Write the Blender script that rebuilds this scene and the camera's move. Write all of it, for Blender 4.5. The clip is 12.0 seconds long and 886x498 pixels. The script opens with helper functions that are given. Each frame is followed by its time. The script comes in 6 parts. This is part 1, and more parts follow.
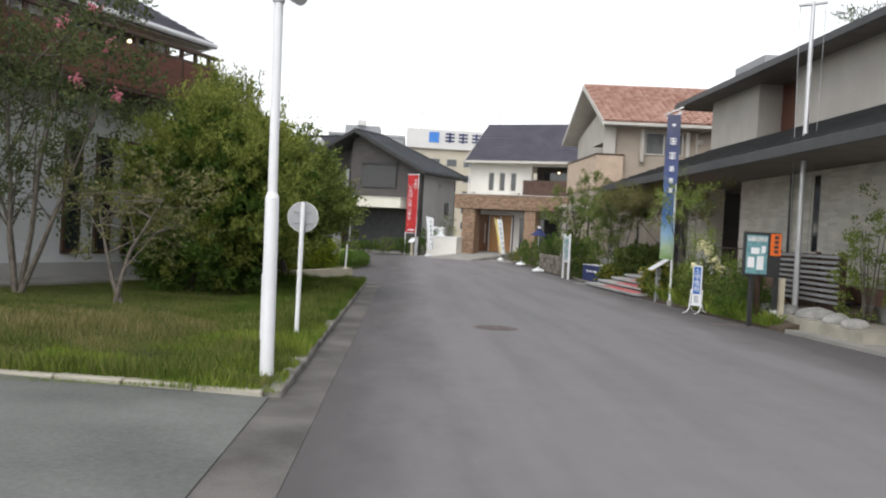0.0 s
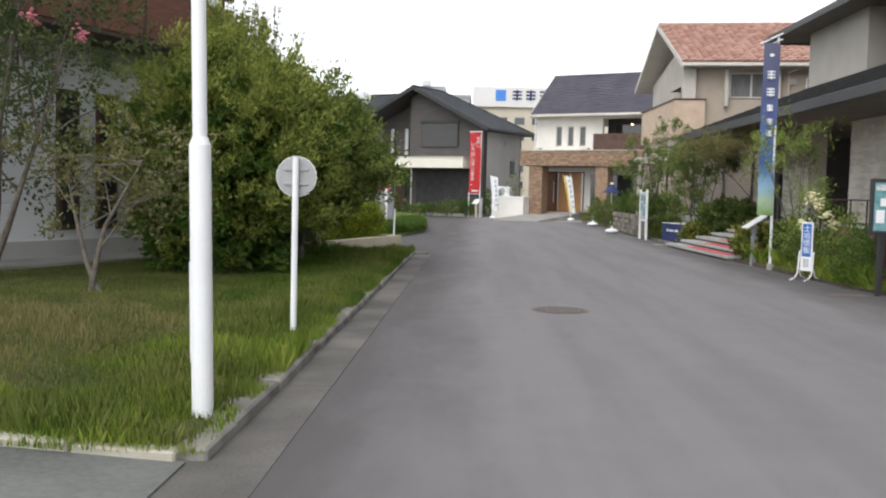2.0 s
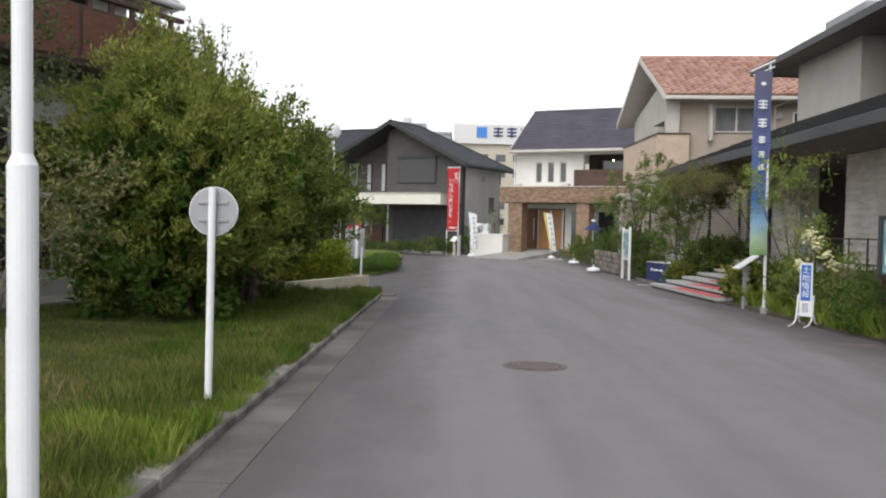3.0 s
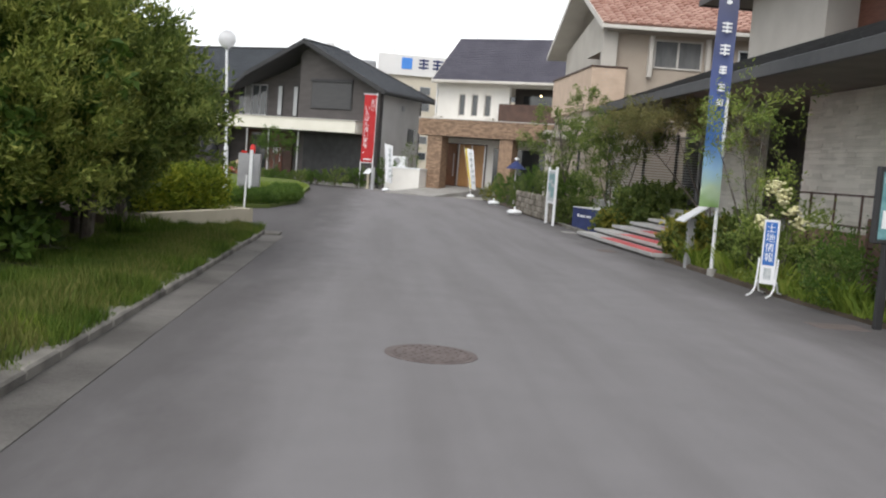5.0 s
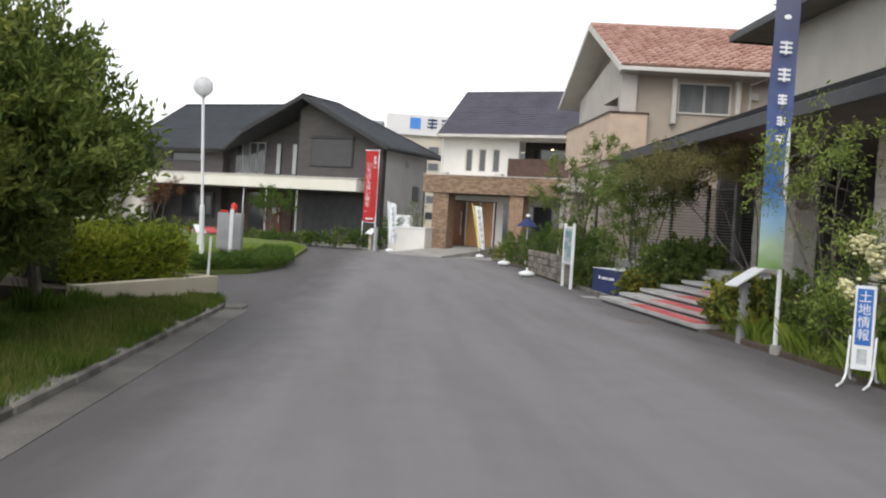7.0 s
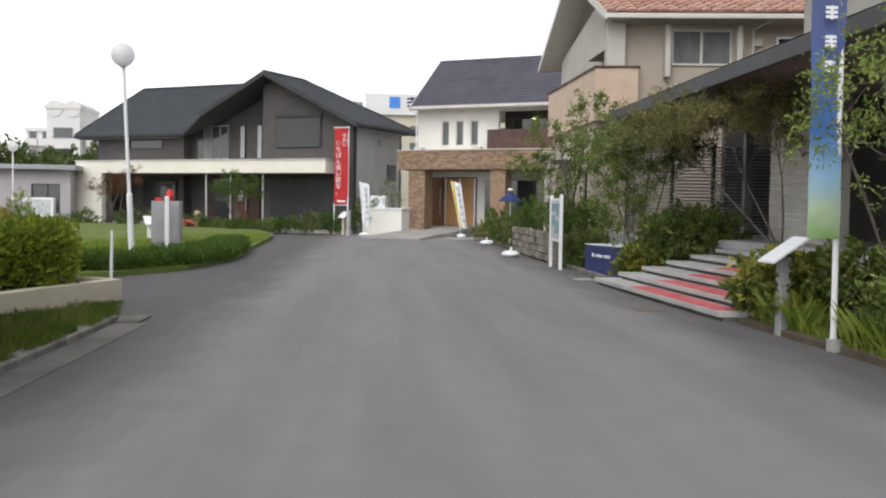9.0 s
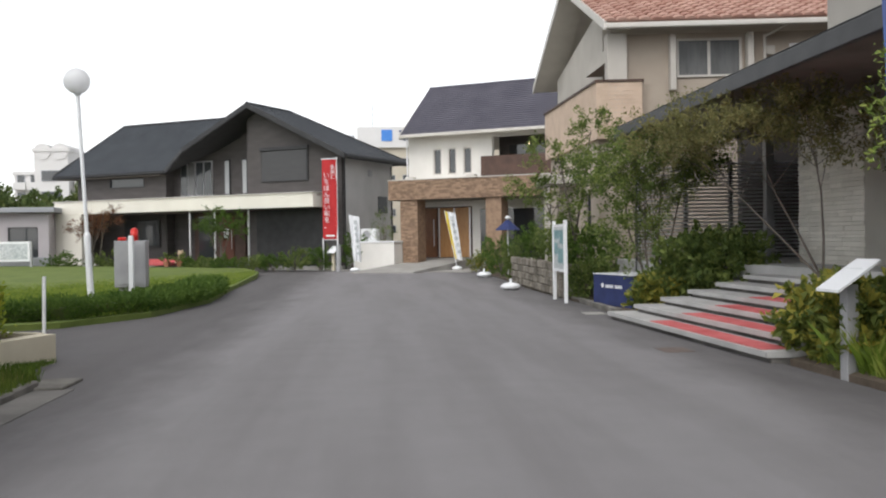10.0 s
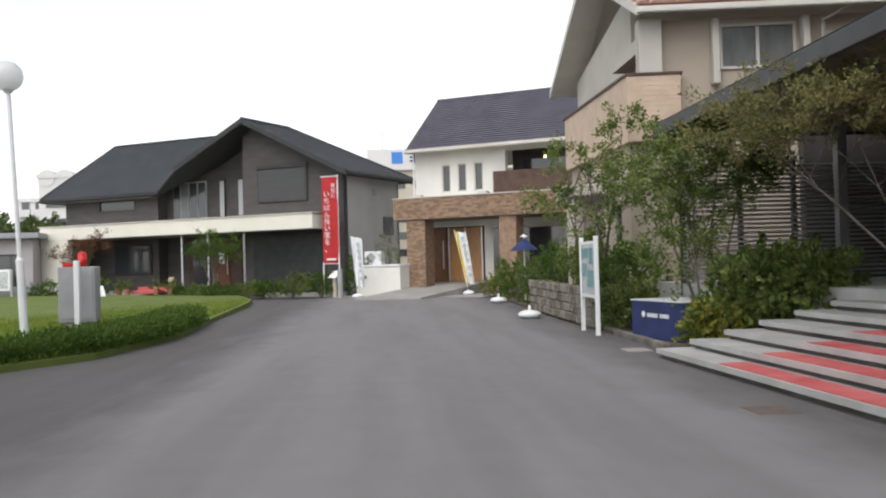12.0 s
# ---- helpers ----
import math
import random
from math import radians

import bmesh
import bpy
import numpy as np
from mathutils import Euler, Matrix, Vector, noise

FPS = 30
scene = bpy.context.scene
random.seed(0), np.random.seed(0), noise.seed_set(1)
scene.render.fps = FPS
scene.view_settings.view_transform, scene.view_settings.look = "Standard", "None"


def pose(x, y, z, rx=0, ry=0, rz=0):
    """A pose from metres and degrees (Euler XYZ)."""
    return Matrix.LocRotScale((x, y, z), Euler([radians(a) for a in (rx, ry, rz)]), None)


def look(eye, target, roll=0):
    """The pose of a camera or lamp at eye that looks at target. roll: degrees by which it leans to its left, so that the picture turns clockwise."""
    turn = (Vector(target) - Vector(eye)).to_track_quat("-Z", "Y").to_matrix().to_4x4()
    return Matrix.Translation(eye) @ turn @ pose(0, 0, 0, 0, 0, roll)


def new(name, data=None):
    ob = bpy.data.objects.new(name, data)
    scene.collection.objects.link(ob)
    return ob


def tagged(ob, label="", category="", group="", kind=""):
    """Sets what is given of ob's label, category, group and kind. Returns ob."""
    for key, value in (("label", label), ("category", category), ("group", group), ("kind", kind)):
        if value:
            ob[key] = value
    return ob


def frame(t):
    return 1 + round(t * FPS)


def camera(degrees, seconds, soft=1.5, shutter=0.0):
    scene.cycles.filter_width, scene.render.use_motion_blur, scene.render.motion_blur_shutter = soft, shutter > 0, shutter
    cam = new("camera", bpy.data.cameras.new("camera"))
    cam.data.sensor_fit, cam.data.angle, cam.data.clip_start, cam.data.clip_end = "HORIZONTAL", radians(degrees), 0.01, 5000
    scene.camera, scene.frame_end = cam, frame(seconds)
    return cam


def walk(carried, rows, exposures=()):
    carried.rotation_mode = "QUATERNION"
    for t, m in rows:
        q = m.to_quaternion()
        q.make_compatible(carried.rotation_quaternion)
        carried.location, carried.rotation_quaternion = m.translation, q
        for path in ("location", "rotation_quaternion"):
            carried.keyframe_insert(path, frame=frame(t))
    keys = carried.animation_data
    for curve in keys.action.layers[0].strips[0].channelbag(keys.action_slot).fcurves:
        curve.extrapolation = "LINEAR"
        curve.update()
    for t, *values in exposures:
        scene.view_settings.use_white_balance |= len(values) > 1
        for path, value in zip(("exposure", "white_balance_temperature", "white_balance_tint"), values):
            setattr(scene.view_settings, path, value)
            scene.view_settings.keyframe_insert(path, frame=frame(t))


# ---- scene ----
cam = camera(50.4, 12.0, soft=2.1)
PATH = [
    (0, (0.456, 0.209, 1.457), (0.536, 2.207, 1.423), 3.2),
    (0.5, (0.551, 1.0, 1.455), (0.609, 2.999, 1.484), 1.9),
    (1, (0.665, 1.526, 1.454), (0.672, 3.525, 1.407), 2.5),
    (1.5, (0.782, 2.452, 1.444), (0.768, 4.449, 1.332), 1.9),
    (2, (0.869, 3.273, 1.452), (0.8, 5.268, 1.33), 1.4),
    (2.5, (0.998, 3.977, 1.451), (0.915, 5.972, 1.341), 1.5),
    (3, (1.088, 4.828, 1.469), (1.055, 6.827, 1.426), 1.5),
    (3.2, (1.12, 5.153, 1.454), (1.152, 7.151, 1.367), 1.1),
    (4.8, (1.411, 7.642, 1.408), (1.529, 9.637, 1.326), 3.1),
    (5, (1.464, 7.948, 1.435), (1.608, 9.935, 1.262), 4.4),
    (5.5, (1.585, 8.663, 1.462), (1.671, 10.656, 1.325), 2.3),
    (6, (1.658, 9.52, 1.463), (1.785, 11.515, 1.415), 2.9),
    (6.5, (1.798, 10.169, 1.443), (1.86, 12.168, 1.405), 1.3),
    (7, (1.86, 10.887, 1.409), (1.971, 12.883, 1.36), 3.6),
    (7.5, (2.057, 11.762, 1.442), (2.148, 13.749, 1.229), 2.0),
    (7.7, (2.093, 12.087, 1.39), (2.235, 14.079, 1.279), 2.4),
    (9.3, (2.487, 14.568, 1.376), (2.600, 16.563, 1.298), 0.2),
    (9.5, (2.503, 15.052, 1.371), (2.59, 17.05, 1.346), -0.2),
    (10, (2.648, 15.837, 1.352), (2.792, 17.831, 1.329), -0.9),
    (10.5, (2.768, 16.649, 1.37), (2.865, 18.645, 1.453), -1.3),
    (11, (2.87, 17.384, 1.349), (3.098, 19.37, 1.397), -1.6),
    (11.5, (2.897, 18.153, 1.339), (3.056, 20.146, 1.404), -1.6),
    (12, (2.977, 18.94, 1.314), (3.095, 20.936, 1.341), -1.6),
]
EXPOSURES = [(0.0, 0.6), (1.0, 0.6), (1.6, 0.7), (2.5, 0.77), (3.0, 0.61), (5.0, 0.66), (5.5, 0.7), (6.0, 0.64), (6.5, 0.55), (7.0, 0.63), (7.5, 0.78), (9.3, 0.62), (12.0, 0.62)]
walk(cam, [(t, look(eye, target, roll)) for t, eye, target, roll in PATH], exposures=EXPOSURES)

# ---- sky and sun ----
world = bpy.data.worlds.new("overcast_sky")
scene.world = world
world.use_nodes = True
wn, wl = world.node_tree.nodes, world.node_tree.links
sky = wn.new("ShaderNodeTexSky")
sky.sky_type, sky.sun_disc = "NISHITA", False
sky.sun_elevation, sky.sun_rotation = radians(49.6), radians(205.6)
sky.air_density, sky.dust_density, sky.ozone_density = 1.0, 1.0, 1.0
pale = wn.new("ShaderNodeHueSaturation")
pale.inputs["Saturation"].default_value = 0.16
wl.new(sky.outputs[0], pale.inputs["Color"])
wl.new(pale.outputs[0], wn["Background"].inputs["Color"])
wn["Background"].inputs["Strength"].default_value = 0.15
sun_data = bpy.data.lights.new("sun", "SUN")
sun_data.energy, sun_data.angle, sun_data.color = 1.1, radians(50), (1.0, 0.97, 0.93)
sun = new("sun", sun_data)
sun.matrix_world = look((-5.5, -11.5, 15), (0, 0, 0))


# ---- materials ----
def material(name, c1, c2, scale=4.0, rough=0.8, bump=0.2, fine=60.0, metal=0.0, spec=0.4, island=0.0, per_object=0.0, stretch=(1, 1, 1)):
    """Two colours mixed by coarse noise, with fine grain in tone and relief."""
    m = bpy.data.materials.new(name)
    m.use_nodes = True
    n, l = m.node_tree.nodes, m.node_tree.links
    b = n["Principled BSDF"]
    tc = n.new("ShaderNodeTexCoord")
    mp = n.new("ShaderNodeMapping")
    mp.inputs["Scale"].default_value = stretch
    l.new(tc.outputs["Object"], mp.inputs["Vector"])
    big, small = n.new("ShaderNodeTexNoise"), n.new("ShaderNodeTexNoise")
    big.inputs["Scale"].default_value, big.inputs["Detail"].default_value = scale, 6
    small.inputs["Scale"].default_value, small.inputs["Detail"].default_value = fine, 3
    l.new(mp.outputs[0], big.inputs["Vector"])
    l.new(mp.outputs[0], small.inputs["Vector"])
    add = n.new("ShaderNodeMath")
    add.operation = "MULTIPLY_ADD"
    add.inputs[1].default_value, add.inputs[2].default_value = 0.35, -0.18
    l.new(small.outputs["Fac"], add.inputs[0])
    tot = n.new("ShaderNodeMath")
    tot.operation = "ADD"
    l.new(big.outputs["Fac"], tot.inputs[0])
    l.new(add.outputs[0], tot.inputs[1])
    last = tot
    for amount, kind in ((island, "ShaderNodeNewGeometry"), (per_object, "ShaderNodeObjectInfo")):
        if amount:
            g = n.new(kind)
            k = n.new("ShaderNodeMath")
            k.operation = "MULTIPLY_ADD"
            k.inputs[1].default_value = amount
            out = g.outputs["Random Per Island"] if kind == "ShaderNodeNewGeometry" else g.outputs["Random"]
            l.new(out, k.inputs[0])
            l.new(last.outputs[0], k.inputs[2])
            sub = n.new("ShaderNodeMath")
            sub.operation = "SUBTRACT"
            sub.inputs[1].default_value = amount / 2
            l.new(k.outputs[0], sub.inputs[0])
            last = sub
    ramp = n.new("ShaderNodeValToRGB")
    ramp.color_ramp.elements[0].position, ramp.color_ramp.elements[1].position = 0.28, 0.72
    ramp.color_ramp.elements[0].color, ramp.color_ramp.elements[1].color = (*c1, 1), (*c2, 1)
    l.new(last.outputs[0], ramp.inputs[0])
    l.new(ramp.outputs[0], b.inputs["Base Color"])
    b.inputs["Roughness"].default_value, b.inputs["Metallic"].default_value = rough, metal
    b.inputs["Specular IOR Level"].default_value = spec
    if bump:
        bp = n.new("ShaderNodeBump")
        bp.inputs["Strength"].default_value, bp.inputs["Distance"].default_value = bump, 0.01
        l.new(small.outputs["Fac"], bp.inputs["Height"])
        l.new(bp.outputs[0], b.inputs["Normal"])
    return m


def leaf_material(name, c1, c2, c3, rough=0.55):
    """Leaves that differ one by one, with light passing through."""
    m = bpy.data.materials.new(name)
    m.use_nodes = True
    n, l = m.node_tree.nodes, m.node_tree.links
    b = n["Principled BSDF"]
    g, tc, no = n.new("ShaderNodeNewGeometry"), n.new("ShaderNodeTexCoord"), n.new("ShaderNodeTexNoise")
    no.inputs["Scale"].default_value, no.inputs["Detail"].default_value = 1.3, 3
    l.new(tc.outputs["Object"], no.inputs["Vector"])
    k = n.new("ShaderNodeMath")
    k.operation = "MULTIPLY_ADD"
    k.inputs[1].default_value = 0.55
    l.new(g.outputs["Random Per Island"], k.inputs[0])
    s = n.new("ShaderNodeMath")
    s.operation = "SUBTRACT"
    s.inputs[1].default_value = 0.05
    l.new(no.outputs["Fac"], s.inputs[0])
    l.new(s.outputs[0], k.inputs[2])
    ramp = n.new("ShaderNodeValToRGB")
    e = ramp.color_ramp.elements
    e[0].position, e[1].position = 0.3, 1.0
    e[0].color, e[1].color = (*c1, 1), (*c3, 1)
    e.new(0.68).color = (*c2, 1)
    l.new(k.outputs[0], ramp.inputs[0])
    l.new(ramp.outputs[0], b.inputs["Base Color"])
    b.inputs["Roughness"].default_value = rough
    b.inputs["Specular IOR Level"].default_value = 0.25
    tr = n.new("ShaderNodeBsdfTranslucent")
    l.new(ramp.outputs[0], tr.inputs["Color"])
    mix = n.new("ShaderNodeMixShader")
    mix.inputs[0].default_value = 0.36
    l.new(b.outputs[0], mix.inputs[1])
    l.new(tr.outputs[0], mix.inputs[2])
    l.new(mix.outputs[0], n["Material Output"].inputs["Surface"])
    return m


def glass_material(name, tint, rough=0.06):
    m = bpy.data.materials.new(name)
    m.use_nodes = True
    b = m.node_tree.nodes["Principled BSDF"]
    b.inputs["Base Color"].default_value = (*tint, 1)
    b.inputs["Roughness"].default_value = rough
    b.inputs["Specular IOR Level"].default_value = 0.8
    return m


def asphalt_material():
    m = material("asphalt", (0.198, 0.19, 0.194), (0.214, 0.205, 0.21), 2.2, 0.85, 0.5, 130)
    n, l = m.node_tree.nodes, m.node_tree.links
    b = n["Principled BSDF"]
    src = b.inputs["Base Color"].links[0].from_socket
    tc, no = n.new("ShaderNodeTexCoord"), n.new("ShaderNodeTexNoise")
    mp = n.new("ShaderNodeMapping")
    mp.inputs["Scale"].default_value = (1.5, 0.13, 1)
    l.new(tc.outputs["Object"], mp.inputs[0])
    l.new(mp.outputs[0], no.inputs["Vector"])
    no.inputs["Scale"].default_value, no.inputs["Detail"].default_value, no.inputs["Roughness"].default_value = 1.0, 4, 0.55
    ramp = n.new("ShaderNodeValToRGB")
    ramp.color_ramp.elements[0].position, ramp.color_ramp.elements[1].position = 0.34, 0.58
    ramp.color_ramp.elements[0].color, ramp.color_ramp.elements[1].color = (0.86, 0.855, 0.85, 1), (1, 1, 1, 1)
    l.new(no.outputs["Fac"], ramp.inputs[0])
    mul = n.new("ShaderNodeMixRGB")
    mul.blend_type = "MULTIPLY"
    mul.inputs[0].default_value = 1
    l.new(src, mul.inputs[1])
    l.new(ramp.outputs[0], mul.inputs[2])
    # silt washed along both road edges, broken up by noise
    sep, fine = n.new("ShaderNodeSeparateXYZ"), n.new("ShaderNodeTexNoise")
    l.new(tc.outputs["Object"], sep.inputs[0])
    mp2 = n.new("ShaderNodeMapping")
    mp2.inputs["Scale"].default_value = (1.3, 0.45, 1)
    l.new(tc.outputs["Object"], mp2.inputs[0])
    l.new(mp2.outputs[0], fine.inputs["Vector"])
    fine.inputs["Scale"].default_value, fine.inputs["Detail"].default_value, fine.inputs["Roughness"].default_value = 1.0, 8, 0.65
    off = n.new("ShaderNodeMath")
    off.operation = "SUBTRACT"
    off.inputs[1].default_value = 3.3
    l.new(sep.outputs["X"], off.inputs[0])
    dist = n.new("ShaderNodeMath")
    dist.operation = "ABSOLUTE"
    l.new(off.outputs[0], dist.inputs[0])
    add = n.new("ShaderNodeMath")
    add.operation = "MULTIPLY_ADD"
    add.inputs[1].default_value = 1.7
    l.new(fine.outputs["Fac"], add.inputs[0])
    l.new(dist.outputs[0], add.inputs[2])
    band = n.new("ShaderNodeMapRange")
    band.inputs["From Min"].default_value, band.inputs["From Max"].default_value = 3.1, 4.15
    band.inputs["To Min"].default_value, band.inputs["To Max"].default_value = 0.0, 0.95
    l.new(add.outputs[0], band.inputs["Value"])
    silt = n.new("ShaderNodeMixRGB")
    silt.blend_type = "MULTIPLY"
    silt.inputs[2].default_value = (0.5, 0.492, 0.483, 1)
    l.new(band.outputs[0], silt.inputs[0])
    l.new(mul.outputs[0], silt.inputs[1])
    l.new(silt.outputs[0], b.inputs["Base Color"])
    return m


M = dict(
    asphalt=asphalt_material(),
    ground=material("earth", (0.14, 0.13, 0.1), (0.22, 0.2, 0.16), 0.3, 0.95, 0.3, 20),
    mown=material("mown_turf", (0.09, 0.13, 0.025), (0.15, 0.19, 0.045), 1.5, 0.95, 0.6, 40),
    soil=material("soil", (0.07, 0.055, 0.04), (0.13, 0.1, 0.075), 3, 0.95, 0.6, 40),
    concrete=material("concrete", (0.26, 0.25, 0.23), (0.36, 0.35, 0.33), 1.2, 0.9, 0.3, 90),
    drive=material("drive_concrete", (0.085, 0.09, 0.084), (0.205, 0.21, 0.2), 0.55, 0.85, 0.3, 26),
    kerb=material("kerb_concrete", (0.1, 0.094, 0.084), (0.26, 0.245, 0.22), 2.4, 0.92, 0.4, 80, per_object=0.3),
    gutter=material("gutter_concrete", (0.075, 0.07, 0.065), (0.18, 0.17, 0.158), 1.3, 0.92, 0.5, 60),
    edging=material("edging_concrete", (0.3, 0.28, 0.23), (0.46, 0.43, 0.36), 2.2, 0.92, 0.4, 70),
    beige_block=material("beige_block", (0.56, 0.5, 0.38), (0.66, 0.6, 0.47), 2, 0.9, 0.3, 70),
    iron=material("cast_iron", (0.12, 0.098, 0.092), (0.19, 0.157, 0.148), 6, 0.7, 0.5, 90, 0.3),
    white_paint=material("white_paint", (0.72, 0.73, 0.75), (0.82, 0.83, 0.84), 1.5, 0.4, 0.05, 60),
    white_wall=material("white_render", (0.66, 0.64, 0.6), (0.75, 0.73, 0.69), 1.2, 0.85, 0.2, 90),
    cream=material("cream_metal", (0.68, 0.65, 0.57), (0.75, 0.72, 0.64), 1.0, 0.5, 0.05, 60),
    siding=material("white_siding", (0.78, 0.79, 0.81), (0.86, 0.87, 0.89), 1.0, 0.7, 0.1, 60),
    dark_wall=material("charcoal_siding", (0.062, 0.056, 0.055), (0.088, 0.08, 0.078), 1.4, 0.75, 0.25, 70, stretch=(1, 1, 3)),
    grey_wall=material("grey_siding", (0.42, 0.41, 0.4), (0.5, 0.49, 0.48), 1.0, 0.8, 0.15, 80),
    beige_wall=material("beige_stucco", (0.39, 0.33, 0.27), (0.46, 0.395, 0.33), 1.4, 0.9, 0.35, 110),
    pink_tile=material("salmon_tile", (0.5, 0.38, 0.29), (0.6, 0.465, 0.36), 3, 0.75, 0.2, 60, island=0.16),
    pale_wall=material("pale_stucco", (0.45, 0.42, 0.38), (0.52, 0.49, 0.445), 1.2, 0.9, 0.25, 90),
    stone=material("split_stone", (0.62, 0.59, 0.525), (0.8, 0.765, 0.695), 1.6, 0.85, 0.6, 60, island=0.4),
    rubble=material("rubble_stone", (0.12, 0.105, 0.085), (0.26, 0.235, 0.195), 5, 0.95, 0.8, 40, per_object=0.5),
    brown_tile=material("brown_wall_tile", (0.18, 0.115, 0.075), (0.33, 0.22, 0.145), 6, 0.6, 0.3, 70, island=0.6),
    slate=material("dark_slate_roof", (0.042, 0.047, 0.055), (0.062, 0.069, 0.078), 1.2, 0.5, 0.3, 50, island=0.14),
    purple_slate=material("purple_slate_roof", (0.075, 0.072, 0.092), (0.108, 0.103, 0.128), 1.2, 0.5, 0.3, 50, island=0.16),
    black_roof=material("black_metal_roof", (0.03, 0.03, 0.033), (0.055, 0.055, 0.058), 2, 0.5, 0.2, 60, island=0.3),
    clay=material("clay_tile", (0.29, 0.15, 0.115), (0.44, 0.28, 0.225), 4, 0.85, 0.5, 60, island=0.42, per_object=0.42),
    dark_trim=material("dark_trim", (0.022, 0.022, 0.024), (0.04, 0.04, 0.042), 3, 0.45, 0.1, 60),
    brown_trim=material("brown_trim", (0.055, 0.03, 0.022), (0.1, 0.055, 0.04), 3, 0.55, 0.2, 60),
    red_panel=material("redwood_panel", (0.11, 0.042, 0.026), (0.18, 0.07, 0.046), 3, 0.6, 0.3, 60, stretch=(1, 1, 8)),
    grey_metal=material("grey_metal", (0.3, 0.3, 0.31), (0.4, 0.4, 0.41), 2, 0.45, 0.05, 60, 0.2),
    light_metal=material("aluminium", (0.6, 0.6, 0.61), (0.7, 0.7, 0.71), 2, 0.35, 0.05, 60, 0.6),
    gutter_trim=material("pale_gutter", (0.5, 0.47, 0.43), (0.6, 0.57, 0.53), 2, 0.5, 0.05, 60),
    soffit=material("soffit_board", (0.58, 0.545, 0.49), (0.66, 0.625, 0.565), 2, 0.8, 0.1, 60),
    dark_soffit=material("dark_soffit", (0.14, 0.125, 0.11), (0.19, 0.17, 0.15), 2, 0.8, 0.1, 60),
    door_wood=material("door_wood", (0.13, 0.055, 0.028), (0.22, 0.1, 0.05), 3, 0.45, 0.3, 60, stretch=(8, 8, 1)),
    lit_hall_wood=material("lit_hall_wood", (0.36, 0.18, 0.075), (0.5, 0.28, 0.12), 3, 0.35, 0.1, 60, stretch=(8, 8, 1)),
    bark=material("bark", (0.08, 0.069, 0.058), (0.185, 0.16, 0.135), 8, 0.95, 0.8, 50),
    lawn_soil=material("turf", (0.032, 0.042, 0.014), (0.085, 0.08, 0.036), 1.2, 0.95, 0.6, 40),
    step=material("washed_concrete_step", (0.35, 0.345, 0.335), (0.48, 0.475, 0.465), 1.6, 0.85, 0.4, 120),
    red_mat=material("red_carpet", (0.44, 0.075, 0.08), (0.58, 0.16, 0.16), 2.5, 0.95, 0.5, 140),
    red_cloth=material("red_banner_cloth", (0.42, 0.02, 0.024), (0.5, 0.035, 0.036), 3, 0.8, 0.15, 40),
    red_gloss=material("red_paint", (0.55, 0.015, 0.01), (0.65, 0.03, 0.02), 3, 0.35, 0.05, 40),
    white_cloth=material("white_cloth", (0.74, 0.75, 0.77), (0.82, 0.83, 0.85), 3, 0.8, 0.1, 40),
    yellow_cloth=material("yellow_cloth", (0.65, 0.48, 0.04), (0.75, 0.58, 0.08), 3, 0.8, 0.1, 40),
    navy_cloth=material("navy_cloth", (0.016, 0.025, 0.085), (0.028, 0.042, 0.14), 3, 0.75, 0.1, 40),
    blue_plastic=material("blue_plastic", (0.03, 0.12, 0.4), (0.045, 0.16, 0.48), 3, 0.4, 0.05, 40),
    far_blue=material("sign_blue", (0.05, 0.2, 0.6), (0.07, 0.25, 0.66), 1, 0.5, 0.0, 40),
    orange=material("orange_panel", (0.75, 0.13, 0.02), (0.82, 0.18, 0.03), 3, 0.5, 0.05, 40),
    teal_print=material("teal_print", (0.06, 0.19, 0.21), (0.22, 0.42, 0.45), 9, 0.3, 0.02, 30),
    grey_print=material("grey_print", (0.3, 0.34, 0.36), (0.66, 0.68, 0.68), 12, 0.4, 0.02, 30),
    print_dark=material("print_ink", (0.03, 0.03, 0.035), (0.05, 0.05, 0.055), 3, 0.6, 0.0, 40),
    far_white=material("far_render", (0.62, 0.61, 0.6), (0.7, 0.69, 0.68), 0.2, 0.9, 0.0, 4),
    far_cream=material("far_cream_panels", (0.5, 0.45, 0.36), (0.58, 0.53, 0.44), 0.2, 0.9, 0.0, 4),
    far_grey=material("far_grey", (0.28, 0.29, 0.31), (0.36, 0.37, 0.39), 0.2, 0.9, 0.0, 4),
    mauve_wall=material("mauve_render", (0.4, 0.37, 0.38), (0.48, 0.45, 0.46), 0.8, 0.9, 0.1, 60),
    terracotta=material("terracotta", (0.3, 0.13, 0.07), (0.42, 0.2, 0.12), 5, 0.85, 0.3, 60),
    rust_plate=material("rusty_plate", (0.1, 0.078, 0.068), (0.16, 0.125, 0.11), 6, 0.7, 0.3, 60),
    brown_edge=material("brown_terrace_tile", (0.2, 0.12, 0.09), (0.3, 0.19, 0.15), 5, 0.8, 0.3, 60),
    plush=material("beige_plush", (0.35, 0.26, 0.17), (0.5, 0.4, 0.28), 8, 1.0, 0.8, 120),
    rock=material("garden_rock", (0.25, 0.25, 0.24), (0.45, 0.44, 0.42), 4, 0.95, 0.8, 30, per_object=0.4),
    car_red=material("car_paint", (0.3, 0.03, 0.05), (0.34, 0.04, 0.06), 2, 0.25, 0.0, 40),
    rubber=material("rubber", (0.02, 0.02, 0.02), (0.035, 0.035, 0.035), 4, 0.85, 0.2, 60),
    window=glass_material("window_glass", (0.045, 0.05, 0.055)),
